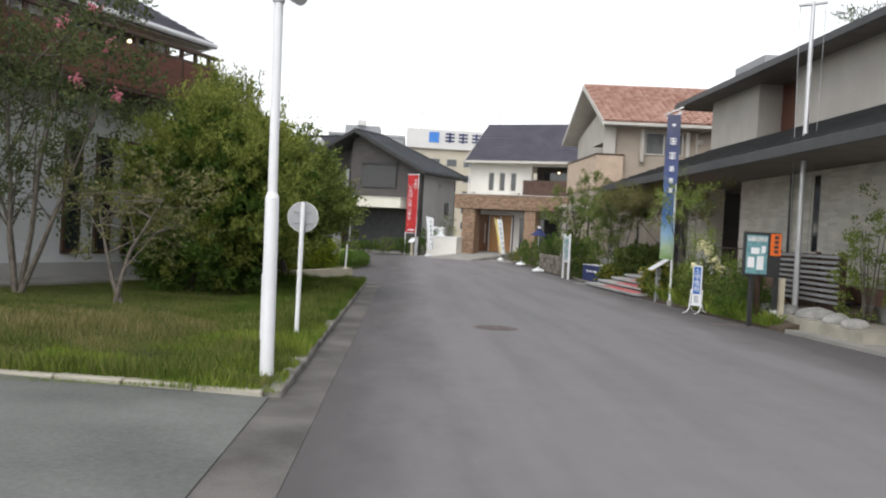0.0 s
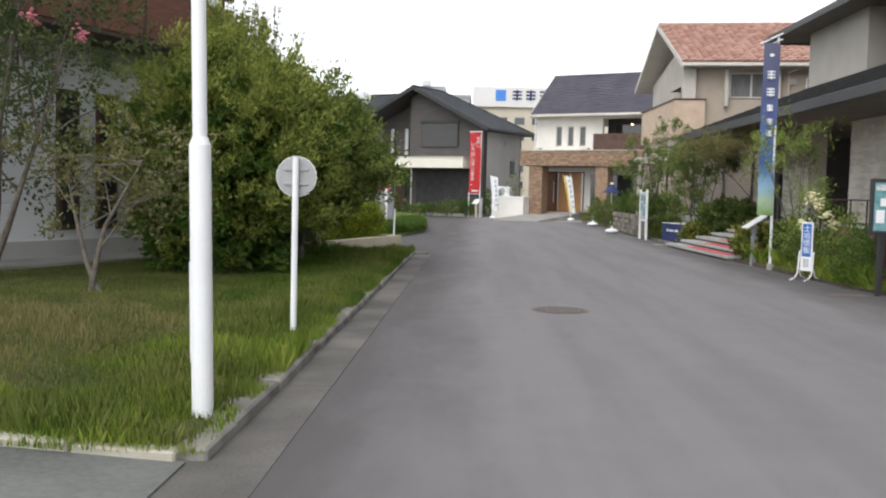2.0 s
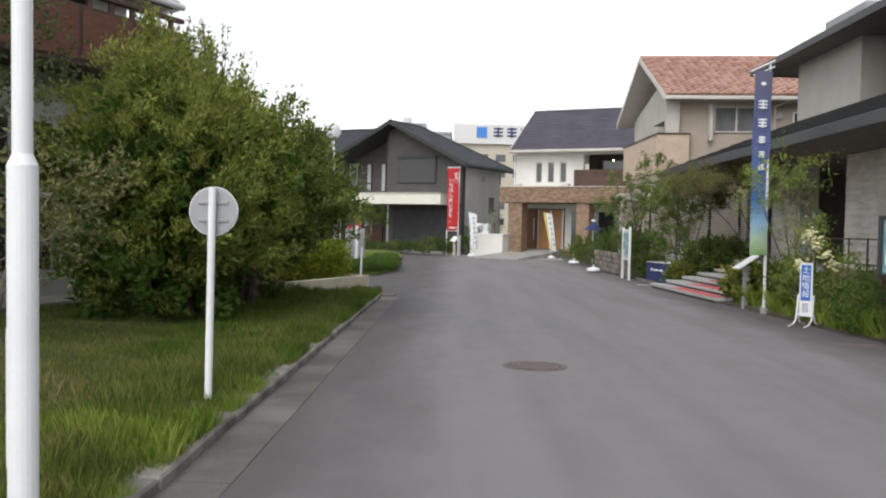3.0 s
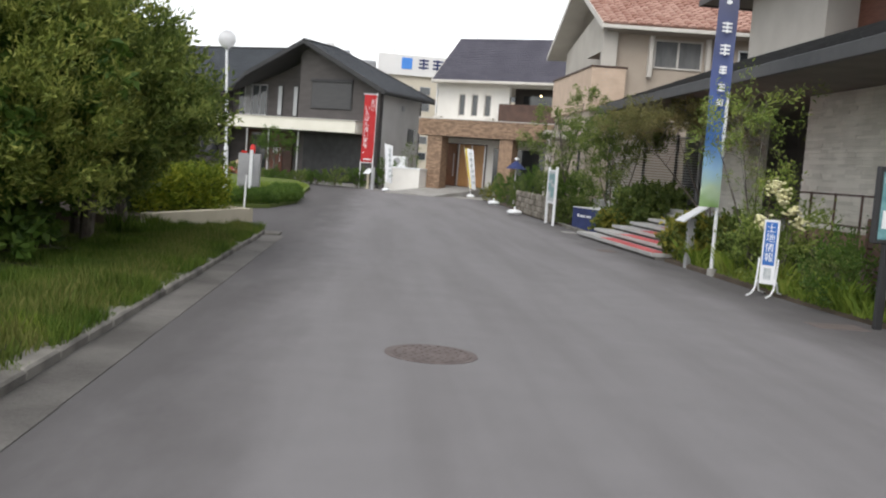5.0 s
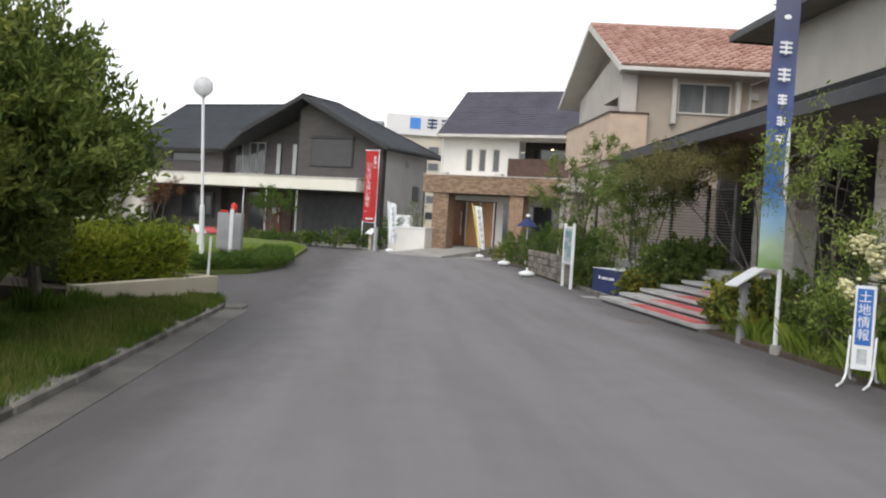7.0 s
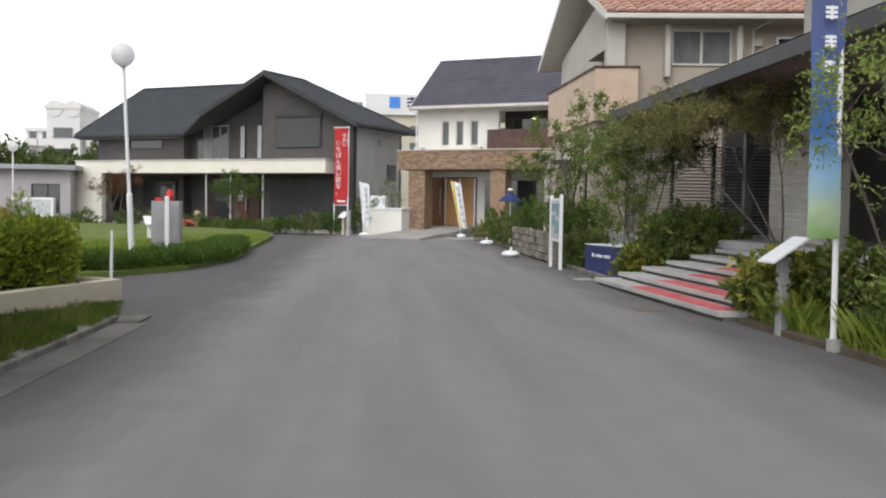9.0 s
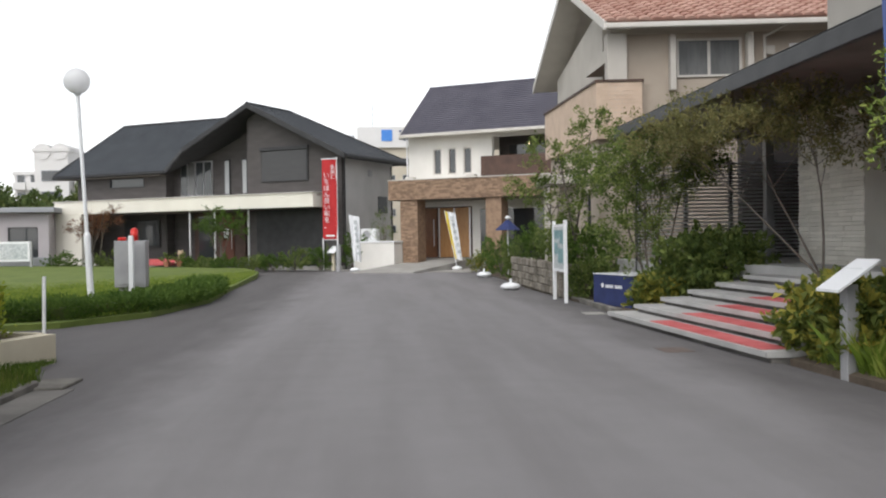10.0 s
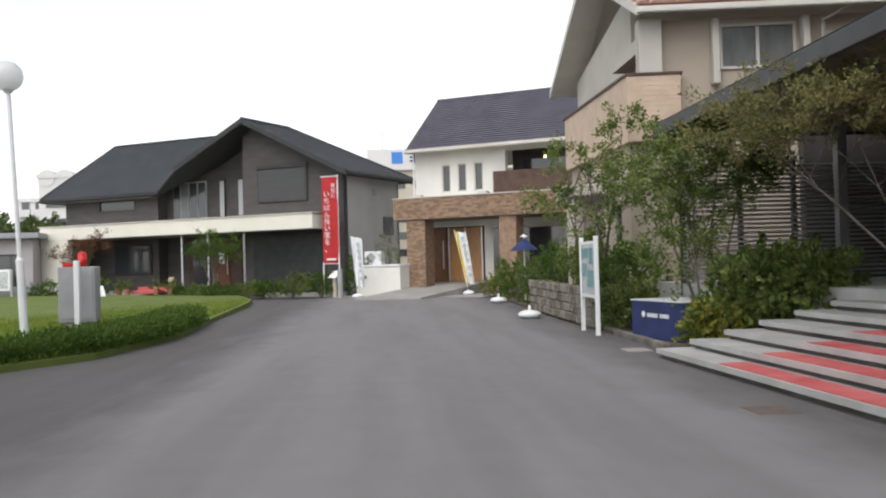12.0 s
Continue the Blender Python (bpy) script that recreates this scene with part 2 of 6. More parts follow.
    shade_window=material("shuttered_glass", (0.05, 0.05, 0.052), (0.07, 0.07, 0.072), 1.5, 0.25, 0.05, 30, stretch=(1, 1, 14)),
    curtain_window=material("curtained_glass", (0.12, 0.125, 0.125), (0.19, 0.19, 0.19), 1.2, 0.12, 0.0, 30, stretch=(6, 6, 1)),
    leaf_bush=leaf_material("podocarpus_leaf", (0.085, 0.118, 0.024), (0.2, 0.245, 0.05), (0.38, 0.4, 0.1)),
    leaf_ever=leaf_material("evergreen_leaf", (0.06, 0.095, 0.023), (0.138, 0.188, 0.042), (0.28, 0.32, 0.085)),
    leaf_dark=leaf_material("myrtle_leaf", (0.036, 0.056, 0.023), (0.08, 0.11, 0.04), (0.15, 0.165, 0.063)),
    leaf_olive=leaf_material("shrub_leaf", (0.09, 0.105, 0.04), (0.16, 0.17, 0.065), (0.26, 0.23, 0.11)),
    leaf_maple=leaf_material("maple_leaf", (0.06, 0.095, 0.028), (0.125, 0.175, 0.046), (0.25, 0.3, 0.085)),
    leaf_autumn=leaf_material("fading_maple_leaf", (0.1, 0.112, 0.042), (0.18, 0.178, 0.066), (0.29, 0.26, 0.11)),
    leaf_light=leaf_material("bright_leaf", (0.105, 0.16, 0.035), (0.2, 0.27, 0.06), (0.35, 0.4, 0.11)),
    leaf_hedge=leaf_material("hedge_leaf", (0.11, 0.165, 0.02), (0.22, 0.28, 0.03), (0.4, 0.41, 0.05)),
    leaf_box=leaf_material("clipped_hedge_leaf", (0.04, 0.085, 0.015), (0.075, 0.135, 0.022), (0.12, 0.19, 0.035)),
    leaf_red=leaf_material("red_maple_leaf", (0.1, 0.04, 0.025), (0.17, 0.075, 0.045), (0.22, 0.13, 0.06)),
    leaf_yellow=leaf_material("yellowing_leaf", (0.07, 0.11, 0.028), (0.16, 0.19, 0.042), (0.46, 0.39, 0.07)),
    leaf_far=leaf_material("far_leaf", (0.05, 0.08, 0.03), (0.09, 0.13, 0.04), (0.15, 0.18, 0.06)),
    grass=leaf_material("grass_blade", (0.085, 0.14, 0.016), (0.158, 0.23, 0.031), (0.27, 0.315, 0.06)),
    deep_grass=leaf_material("deep_green_grass_blade", (0.04, 0.08, 0.01), (0.08, 0.135, 0.018), (0.15, 0.2, 0.036)),
    rough_grass=leaf_material("rough_grass_blade", (0.058, 0.09, 0.014), (0.115, 0.155, 0.03), (0.21, 0.21, 0.065)),
    # pale grey that paints the sky's reflection onto narrow panes
    sky_reflect_window=material("painted_sky_glass", (0.34, 0.35, 0.36), (0.44, 0.45, 0.455), 1.2, 0.15, 0.0, 30, stretch=(6, 6, 1)),
    dry_grass=leaf_material("dry_grass_blade", (0.13, 0.14, 0.035), (0.2, 0.19, 0.07), (0.32, 0.27, 0.13)),
    petal_pink=material("pink_petal", (0.55, 0.16, 0.22), (0.68, 0.26, 0.32), 8, 0.7, 0.1, 40),
    petal_cream=material("cream_petal", (0.62, 0.58, 0.3), (0.75, 0.72, 0.48), 8, 0.7, 0.1, 40),
)
lamp_glass = bpy.data.materials.new("opal_globe")
lamp_glass.use_nodes = True
lamp_glass.node_tree.nodes["Principled BSDF"].inputs["Base Color"].default_value = (0.85, 0.85, 0.86, 1)
lamp_glass.node_tree.nodes["Principled BSDF"].inputs["Roughness"].default_value = 0.25
gn, gl = lamp_glass.node_tree.nodes, lamp_glass.node_tree.links
milky, blend = gn.new("ShaderNodeBsdfTranslucent"), gn.new("ShaderNodeMixShader")
milky.inputs["Color"].default_value = (0.95, 0.95, 0.96, 1)
blend.inputs[0].default_value = 0.55
gl.new(gn["Principled BSDF"].outputs[0], blend.inputs[1])
gl.new(milky.outputs[0], blend.inputs[2])
gl.new(blend.outputs[0], gn["Material Output"].inputs["Surface"])
M["opal"] = lamp_glass
warm = bpy.data.materials.new("lit_bulb")
warm.use_nodes = True
warm.node_tree.nodes["Principled BSDF"].inputs["Emission Color"].default_value = (1.0, 0.72, 0.38, 1)
warm.node_tree.nodes["Principled BSDF"].inputs["Emission Strength"].default_value = 4.0
M["lit"] = warm


def banner_material():
    """Printed cloth that runs from navy at the top through blue to a pale green hem."""
    m = material("sky_print_cloth", (0.5, 0.5, 0.5), (0.55, 0.55, 0.55), 3, 0.75, 0.1, 40)
    n, l = m.node_tree.nodes, m.node_tree.links
    tc, sx, ramp = n.new("ShaderNodeTexCoord"), n.new("ShaderNodeSeparateXYZ"), n.new("ShaderNodeValToRGB")
    no = n.new("ShaderNodeTexNoise")
    no.inputs["Scale"].default_value = 3.0
    l.new(tc.outputs["Generated"], sx.inputs[0])
    l.new(tc.outputs["Object"], no.inputs["Vector"])
    k = n.new("ShaderNodeMath")
    k.operation = "MULTIPLY_ADD"
    k.inputs[1].default_value = 0.12
    l.new(no.outputs["Fac"], k.inputs[0])
    l.new(sx.outputs["Z"], k.inputs[2])
    e = ramp.color_ramp.elements
    e[0].position, e[1].position = 0.06, 1.0
    e[0].color, e[1].color = (0.2, 0.35, 0.1, 1), (0.1, 0.105, 0.17, 1)
    for at, c in ((0.14, (0.45, 0.58, 0.4)), (0.24, (0.3, 0.5, 0.7)), (0.36, (0.07, 0.19, 0.5)), (0.6, (0.075, 0.105, 0.26))):
        e.new(at).color = (*c, 1)
    l.new(k.outputs[0], ramp.inputs[0])
    l.new(ramp.outputs[0], n["Principled BSDF"].inputs["Base Color"])
    return m


M["sky_print"] = banner_material()


# ---- building blocks ----
def thing(name, m=None, label="", category="", group="", kind=""):
    """An empty at a thing's base that parents its parts."""
    ob = new(name)
    ob.matrix_world = m or Matrix()
    ob.empty_display_size = 0.2
    return tagged(ob, label, category, group, kind)


def finish(bm, mat, name, smooth=False):
    me = bpy.data.meshes.new(name)
    bmesh.ops.recalc_face_normals(bm, faces=bm.faces[:])
    bm.to_mesh(me)
    bm.free()
    me.materials.append(M[mat])
    if smooth:
        me.polygons.foreach_set("use_smooth", [True] * len(me.polygons))
    return me


def part(name, bm, mat, parent, label="", smooth=False):
    ob = new(name, finish(bm, mat, name, smooth))
    if parent:
        ob.parent = parent
    return tagged(ob, label)


def solo(name, bm, mat, label, category, m=None, group="", kind="", smooth=False):
    ob = new(name, finish(bm, mat, name, smooth))
    ob.matrix_world = m or Matrix()
    return tagged(ob, label, category, group, kind)


def box(x0, x1, y0, y1, z0, z1, bevel=0.0, bm=None):
    bm = bm or bmesh.new()
    r = bmesh.ops.create_cube(bm, size=1)
    for v in r["verts"]:
        v.co = Vector(((x0 + x1) / 2 + v.co.x * (x1 - x0), (y0 + y1) / 2 + v.co.y * (y1 - y0), (z0 + z1) / 2 + v.co.z * (z1 - z0)))
    if bevel:
        es = {e for v in r["verts"] for e in v.link_edges}
        bmesh.ops.bevel(bm, geom=list(es), offset=bevel, segments=1, affect="EDGES")
    return bm


def rod(p0, p1, r0, r1=None, seg=10, bm=None):
    bm = bm or bmesh.new()
    p0, p1 = Vector(p0), Vector(p1)
    d = p1 - p0
    m = Matrix.Translation((p0 + p1) / 2) @ d.to_track_quat("Z", "Y").to_matrix().to_4x4()
    bmesh.ops.create_cone(bm, cap_ends=True, segments=seg, radius1=r0, radius2=r0 if r1 is None else r1, depth=d.length, matrix=m)
    return bm


def ball(c, r, scale=(1, 1, 1), sub=2, bm=None):
    bm = bm or bmesh.new()
    bmesh.ops.create_icosphere(bm, subdivisions=sub, radius=r, matrix=Matrix.Translation(c) @ Matrix.Diagonal((*scale, 1)))
    return bm


def prism(pts, z0, z1, bm=None):
    """An upright block on a plan polygon; z1 may be a list, one height a corner."""
    bm = bm or bmesh.new()
    tops = z1 if isinstance(z1, (list, tuple)) else [z1] * len(pts)
    lows = z0 if isinstance(z0, (list, tuple)) else [z0] * len(pts)
    a = [bm.verts.new((x, y, z)) for (x, y), z in zip(pts, lows)]
    b = [bm.verts.new((x, y, z)) for (x, y), z in zip(pts, tops)]
    bm.faces.new(a[::-1]), bm.faces.new(b)
    for i in range(len(pts)):
        j = (i + 1) % len(pts)
        bm.faces.new((a[i], a[j], b[j], b[i]))
    return bm


def slab(pts, thick, bm=None):
    """A plate on three or more corners in space, thickened downwards."""
    bm = bm or bmesh.new()
    a = [bm.verts.new(p) for p in pts]
    b = [bm.verts.new((p[0], p[1], p[2] - thick)) for p in pts]
    bm.faces.new(a), bm.faces.new(b[::-1])
    for i in range(len(pts)):
        j = (i + 1) % len(pts)
        bm.faces.new((a[j], a[i], b[i], b[j]))
    return bm


def wall(x0, x1, z0, z1, y, thick, holes=(), bm=None):
    """A wall along x whose face is at y, thick towards +y, with openings (x0, x1, z0, z1) cut through."""
    bm = bm or bmesh.new()
    xs = sorted({x0, x1, *(h[0] for h in holes), *(h[1] for h in holes)})
    zs = sorted({z0, z1, *(h[2] for h in holes), *(h[3] for h in holes)})
    for a, b in zip(xs, xs[1:]):
        run = None
        for c, d in zip(zs, zs[1:]):
            cut = any(h[0] <= a and b <= h[1] and h[2] <= c and d <= h[3] for h in holes)
            if cut and run is not None:
                box(a, b, y, y + thick, run, c, 0, bm)
                run = None
            elif not cut and run is None:
                run = c
        if run is not None:
            box(a, b, y, y + thick, run, z1, 0, bm)
    bmesh.ops.remove_doubles(bm, verts=bm.verts, dist=0.0005)
    return bm


def swapped(bm, x):
    """Turns what was built along x (face at y, towards -y) into a wall along y whose face looks to -x at x."""
    for v in bm.verts:
        v.co = Vector((x + v.co.y, v.co.x, v.co.z))
    return bm


def window(parent, x0, x1, z0, z1, y, glass="window", frame="dark_trim", mid=0, depth=0.1):
    """A framed window in the plane y, looking to -y."""
    bm = bmesh.new()
    f = 0.05
    box(x0, x1, y - 0.02, y + depth, z0, z0 + f, 0, bm)
    box(x0, x1, y - 0.02, y + depth, z1 - f, z1, 0, bm)
    box(x0, x0 + f, y - 0.02, y + depth, z0 + f, z1 - f, 0, bm)
    box(x1 - f, x1, y - 0.02, y + depth, z0 + f, z1 - f, 0, bm)
    for i in range(mid):
        x = x0 + (x1 - x0) * (i + 1) / (mid + 1)
        box(x - 0.03, x + 0.03, y, y + depth, z0 + f, z1 - f, 0, bm)
    w = part("window", bm, frame, parent)
    xs = [x0 + f + (x1 - x0 - 2 * f) * i / (mid + 1) for i in range(mid + 2)]
    for a, b in zip(xs, xs[1:]):
        part("pane", box(a, b, y + depth * 0.5, y + depth * 0.5 + 0.02, z0 + f, z1 - f), glass, w)
    return w


def mesh_of(name, verts, faces, mat):
    me = bpy.data.meshes.new(name)
    me.from_pydata(verts.tolist() if hasattr(verts, "tolist") else verts, [], faces.tolist() if hasattr(faces, "tolist") else faces)
    me.materials.append(M[mat])
    return me


def shingles(name, a, b, c, d, mat, rows, cols, parent, jitter=0.004, thick=0.03):
    """Courses of lapped slates on a roof plane: eave a to b, ridge d to c; each slate its own island."""
    a, b, c, d = (np.array(p, float) for p in (a, b, c, d))
    nrm = np.cross(b - a, d - a)
    nrm /= np.linalg.norm(nrm)
    nrm *= np.sign(nrm[2]) or 1
    rng = np.random.default_rng(rows * 31 + cols)
    vs, fs = [], []
    for r in range(rows):
        f0, f1 = r / rows, min(1.0, (r + 1.12) / rows)
        l0, r0, l1, r1 = a + (d - a) * f0, b + (c - b) * f0, a + (d - a) * f1, b + (c - b) * f1
        for k in range(-(r % 2), cols):
            s, e = (k + 0.5 * (r % 2)) / cols, (k + 0.985 + 0.5 * (r % 2)) / cols
            s, e = max(s, 0.0), min(e, 1.0)
            if e - s < 0.002:
                continue
            j = rng.uniform(0, jitter)
            p = [l0 + (r0 - l0) * s + nrm * (thick + j), l0 + (r0 - l0) * e + nrm * (thick + j), l1 + (r1 - l1) * e + nrm * 0.003, l1 + (r1 - l1) * s + nrm * 0.003]
            q = [p[0] - nrm * thick, p[1] - nrm * thick]
            n0 = len(vs)
            vs += [tuple(x) for x in p + q]
            fs += [(n0, n0 + 1, n0 + 2, n0 + 3), (n0 + 4, n0 + 5, n0 + 1, n0)]
    ob = new(name, mesh_of(name, vs, fs, mat))
    ob.parent = parent
    return tagged(ob, kind="stuff")


def leaves(points, normals, size, width, seed, up=0.3, spread=0.9):
    """One folded leaf of four corners and a midrib at each point, leaning along its normal."""
    rng = np.random.default_rng(seed)
    n = len(points)
    d = normals + rng.normal(0, spread, (n, 3)) + np.array([0, 0, up])
    d /= np.linalg.norm(d, axis=1)[:, None] + 1e-9
    s = np.cross(d, rng.normal(0, 1, (n, 3)))
    s /= np.linalg.norm(s, axis=1)[:, None] + 1e-9
    k = size * rng.uniform(0.6, 1.25, (n, 1))
    w = k * width
    lift = np.cross(d, s) * w * 0.35
    v = np.stack([points, points + d * k * 0.5 + s * w * 0.5 + lift, points + d * k, points + d * k * 0.5 - s * w * 0.5 + lift], 1).reshape(-1, 3)
    i = np.arange(n)[:, None] * 4
    return v, np.concatenate([i + [0, 1, 2], i + [0, 2, 3]], 0).reshape(-1, 3)


def clump_points(blobs, clumps, per, seed, twig=0.3, fill=0.55, rise=0.5):
    """Points on sprigs that grow out of lumpy blobs (centre, radii); returns points and directions."""
    rng = np.random.default_rng(seed)
    vol = np.array([b[1][0] * b[1][1] * b[1][2] for b in blobs]) ** 0.67
    pts, nor = [], []
    for _ in range(clumps):
        b = blobs[rng.choice(len(blobs), p=vol / vol.sum())]
        d = rng.normal(0, 1, 3)
        d /= np.linalg.norm(d)
        lump = 1 + 0.16 * math.sin(5 * d[0] + 3 * d[2] + seed) + 0.1 * math.sin(9 * d[1] - 4 * d[2])
        f = lump * (1 - fill * rng.random() ** 2.2)
        c = np.array(b[0]) + d * np.array(b[1]) * f
        out = d * [1, 1, 0.6] + [0, 0, rise] + rng.normal(0, 0.35, 3)
        out /= np.linalg.norm(out)
        t = rng.random((per, 1)) ** 0.8
        pts.append(c + out * t * twig * rng.uniform(0.5, 1.4) + rng.normal(0, twig * 0.17, (per, 3)))
        nor.append(np.repeat(out[None], per, 0))
    return np.concatenate(pts), np.concatenate(nor)


def foliage(name, blobs, clumps, per, leaf, width, mat, parent, seed, twig=0.3, fill=0.55, rise=0.5, up=0.3, floor=0.03, spread=0.9):
    p, n = clump_points(blobs, clumps, per, seed, twig, fill, rise)
    keep = p[:, 2] > floor
    v, f = leaves(p[keep], n[keep], leaf, width, seed + 7, up, spread)
    ob = new(name, mesh_of(name, v, f, mat))
    if parent:
        ob.parent = parent
    return ob


def limb(points, radii, seg=7, bm=None):
    """A bent, tapering limb through points."""
    bm = bm or bmesh.new()
    for (p, q), (a, b) in zip(zip(points, points[1:]), zip(radii, radii[1:])):
        rod(p, q, a, b, seg, bm)
        ball(q, b * 1.02, (1, 1, 1), 1, bm)
    return bm


def tree(name, base, height, blobs, mat, seed, label, stems=3, r=0.035, clumps=260, per=26, leaf=0.075, width=0.5, lean=(0, 0), twig=0.3, fill=0.75, category="tree", group="", up=0.1, rise=0.2):
    """A small tree: stems that fork into limbs towards the crown's blobs, and a crown of single leaves."""
    rng = random.Random(seed)
    t = thing(name, pose(*base), label, category, group)
    for k in range(stems):
        a = rng.uniform(0, 6.3)
        foot = Vector((0.1 * math.cos(a), 0.1 * math.sin(a), -0.05)) if stems > 1 else Vector((0, 0, -0.05))
        bm, tip = bmesh.new(), Vector(blobs[k % len(blobs)][0]) - Vector(base)
        mid = foot.lerp(tip, 0.5) + Vector((rng.uniform(-0.12, 0.12) + lean[0], rng.uniform(-0.12, 0.12) + lean[1], 0.05))
        limb([foot, foot.lerp(mid, 0.5) + Vector((rng.uniform(-0.05, 0.05), rng.uniform(-0.05, 0.05), 0)), mid, tip], [r * 1.25, r, r * 0.75, r * 0.3], 7, bm)
        branches = []
        for b in range(7):
            f = rng.uniform(0.35, 1.0)
            s = foot.lerp(mid, f * 2) if f < 0.5 else mid.lerp(tip, f * 2 - 1)
            c, rad = rng.choice(blobs)
            e = Vector(c) - Vector(base) + Vector([rng.uniform(-0.8, 0.8) * q for q in rad])
            branches.append(limb([s, s.lerp(e, 0.5) + Vector((0, 0, 0.08)), e], [r * 0.4, r * 0.28, r * 0.1], 5))
        part("trunk", bm, "bark", t)
        for branch in branches:
            part("branch", branch, "bark", t)
    local = [((c[0] - base[0], c[1] - base[1], c[2] - base[2]), rad) for c, rad in blobs]
    foliage("crown", local, clumps, per, leaf, width, mat, t, seed, twig, fill, rise, up)
    return t


def shrub(name, c, rad, mat, seed, label, clumps=160, per=22, leaf=0.07, width=0.45, twig=0.22, z=0.0, fill=0.6, group="", rise=0.5):
    """A low shrub: short woody stems and single leaves down to the ground."""
    t = thing(name, pose(c[0], c[1], z), label, "shrub", group)
    bm, rng = bmesh.new(), random.Random(seed)
    for _ in range(6):
        a, q = rng.uniform(0, 6.3), rng.uniform(0.2, 0.75)
        limb([(0.05 * math.cos(a), 0.05 * math.sin(a), -0.05), (rad[0] * q * math.cos(a) * 0.6, rad[1] * q * math.sin(a) * 0.6, rad[2] * 0.7), (rad[0] * q * math.cos(a), rad[1] * q * math.sin(a), rad[2] * 1.5)], [0.018, 0.012, 0.005], 5, bm)
    part("woody_base", bm, "bark", t)
    foliage("leaf_mass", [((0, 0, rad[2] * 0.95), rad)], clumps, per, leaf, width, mat, t, seed, twig, fill, rise)
    return t


def local_frame(x, y, clockwise, z=0.0):
    return pose(x, y, z, 0, 0, -clockwise)


# ---- ground ----
solo("ground", prism([(-1500, -1500), (1500, -1500), (1500, 1500), (-1500, 1500)], -0.4, -0.06), "ground", "bare earth ground reaching the horizon", "ground", kind="structure")
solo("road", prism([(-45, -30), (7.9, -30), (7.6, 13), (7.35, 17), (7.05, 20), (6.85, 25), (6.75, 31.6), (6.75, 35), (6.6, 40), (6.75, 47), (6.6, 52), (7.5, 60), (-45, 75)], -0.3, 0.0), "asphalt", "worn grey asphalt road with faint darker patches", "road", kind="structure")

# concrete drive beside the lawn
solo("driveway", prism([(-14, -12), (-0.61, -12), (-0.61, 8.05), (-2.9, 8.4), (-14, 8.4)], -0.2, [0.016, 0.016, 0.016, 0.05, 0.1]), "drive", "pale grey-green concrete drive apron", "driveway", kind="structure")

# lawn bed with its kerb
lawn_pts = [(-0.66, 8.14), (-0.66, 24.6), (-1.05, 24.9), (-1.95, 24.2), (-2.4, 26), (-14, 26), (-14, 8.45), (-2.9, 8.45)]
lawn = solo("lawn_bed", prism(lawn_pts, -0.1, 0.07), "lawn_soil", "rough turf verge beside the road", "lawn", kind="structure")


def grass_field(name, n, inside, z, hgt, seed, mat, wid=0.012, lean=0.35):
    """Blades of two triangles scattered where inside(x, y) gives a height factor above 0."""
    rng = np.random.default_rng(seed)
    x0, x1, y0, y1 = inside.area
    xy = np.stack([rng.uniform(x0, x1, n), rng.uniform(y0, y1, n)], 1)
    k = inside.height(xy)
    xy, k = xy[k > 0.02], k[k > 0.02]
    m = len(xy)
    h = hgt * k * rng.uniform(0.45, 1.25, m)
    a, b = rng.uniform(0, 6.283, m), rng.uniform(0, 6.283, m)
    w = wid * rng.uniform(0.6, 1.3, m)
    base = np.stack([xy[:, 0], xy[:, 1], np.full(m, z)], 1)
    side = np.stack([np.cos(a) * w, np.sin(a) * w, 0 * a], 1)
    bend = np.stack([np.cos(b), np.sin(b), 0 * b], 1) * (h * lean * rng.uniform(0.2, 1.3, m))[:, None]
    up = np.stack([0 * h, 0 * h, h], 1)
    v = np.stack([base - side, base + side, base + up * 0.6 + bend * 0.4 + side * 0.6, base + up + bend], 1).reshape(-1, 3)
    i = np.arange(m)[:, None] * 4
    f = np.concatenate([i + [0, 1, 2], i + [0, 2, 3]], 0).reshape(-1, 3)
    return new(name, mesh_of(name, v, f, mat))


def trodden(x, y):
    """Short grass round the feet of the two poles."""
    near_pole = np.exp(-(((x + 0.74) / 0.24) ** 2 + ((y - 8.55) / 0.4) ** 2))
    return 1 - 0.8 * np.maximum(near_pole, np.exp(-(((x + 0.87) / 0.2) ** 2 + ((y - 11.9) / 0.5) ** 2)))


class Verge:
    area = (-9.0, -0.62, 8.0, 25.0)

    @staticmethod
    def height(p):
        x, y = p[:, 0], p[:, 1]
        edge = np.exp(-((x + 1.15) / 0.5) ** 2) * 1.0 + np.exp(-((y - 8.35) / 0.45) ** 2) * 0.9
        patch = 0.5 + 0.3 * np.sin(x * 1.7 + y * 0.8) + 0.25 * np.sin(y * 2.3 - x * 1.1)
        k = np.clip(0.38 + 0.3 * patch + edge, 0.2, 1.5)
        far = np.clip((x + 9) / 4.5, 0.25, 1)
        shade = 1 - 0.45 * np.exp(-(((x + 3) / 1.8) ** 2 + ((y - 19) / 3) ** 2))
        wall = np.where((y > 24.2) & (x < -1.1) & (y > 24.2 - (x + 1.1) * 0.1), 0, 1)
        return k * far * shade * wall * trodden(x, y) * (y > 8.1 + np.clip(-(x + 0.66) * 0.13, 0, 0.32))


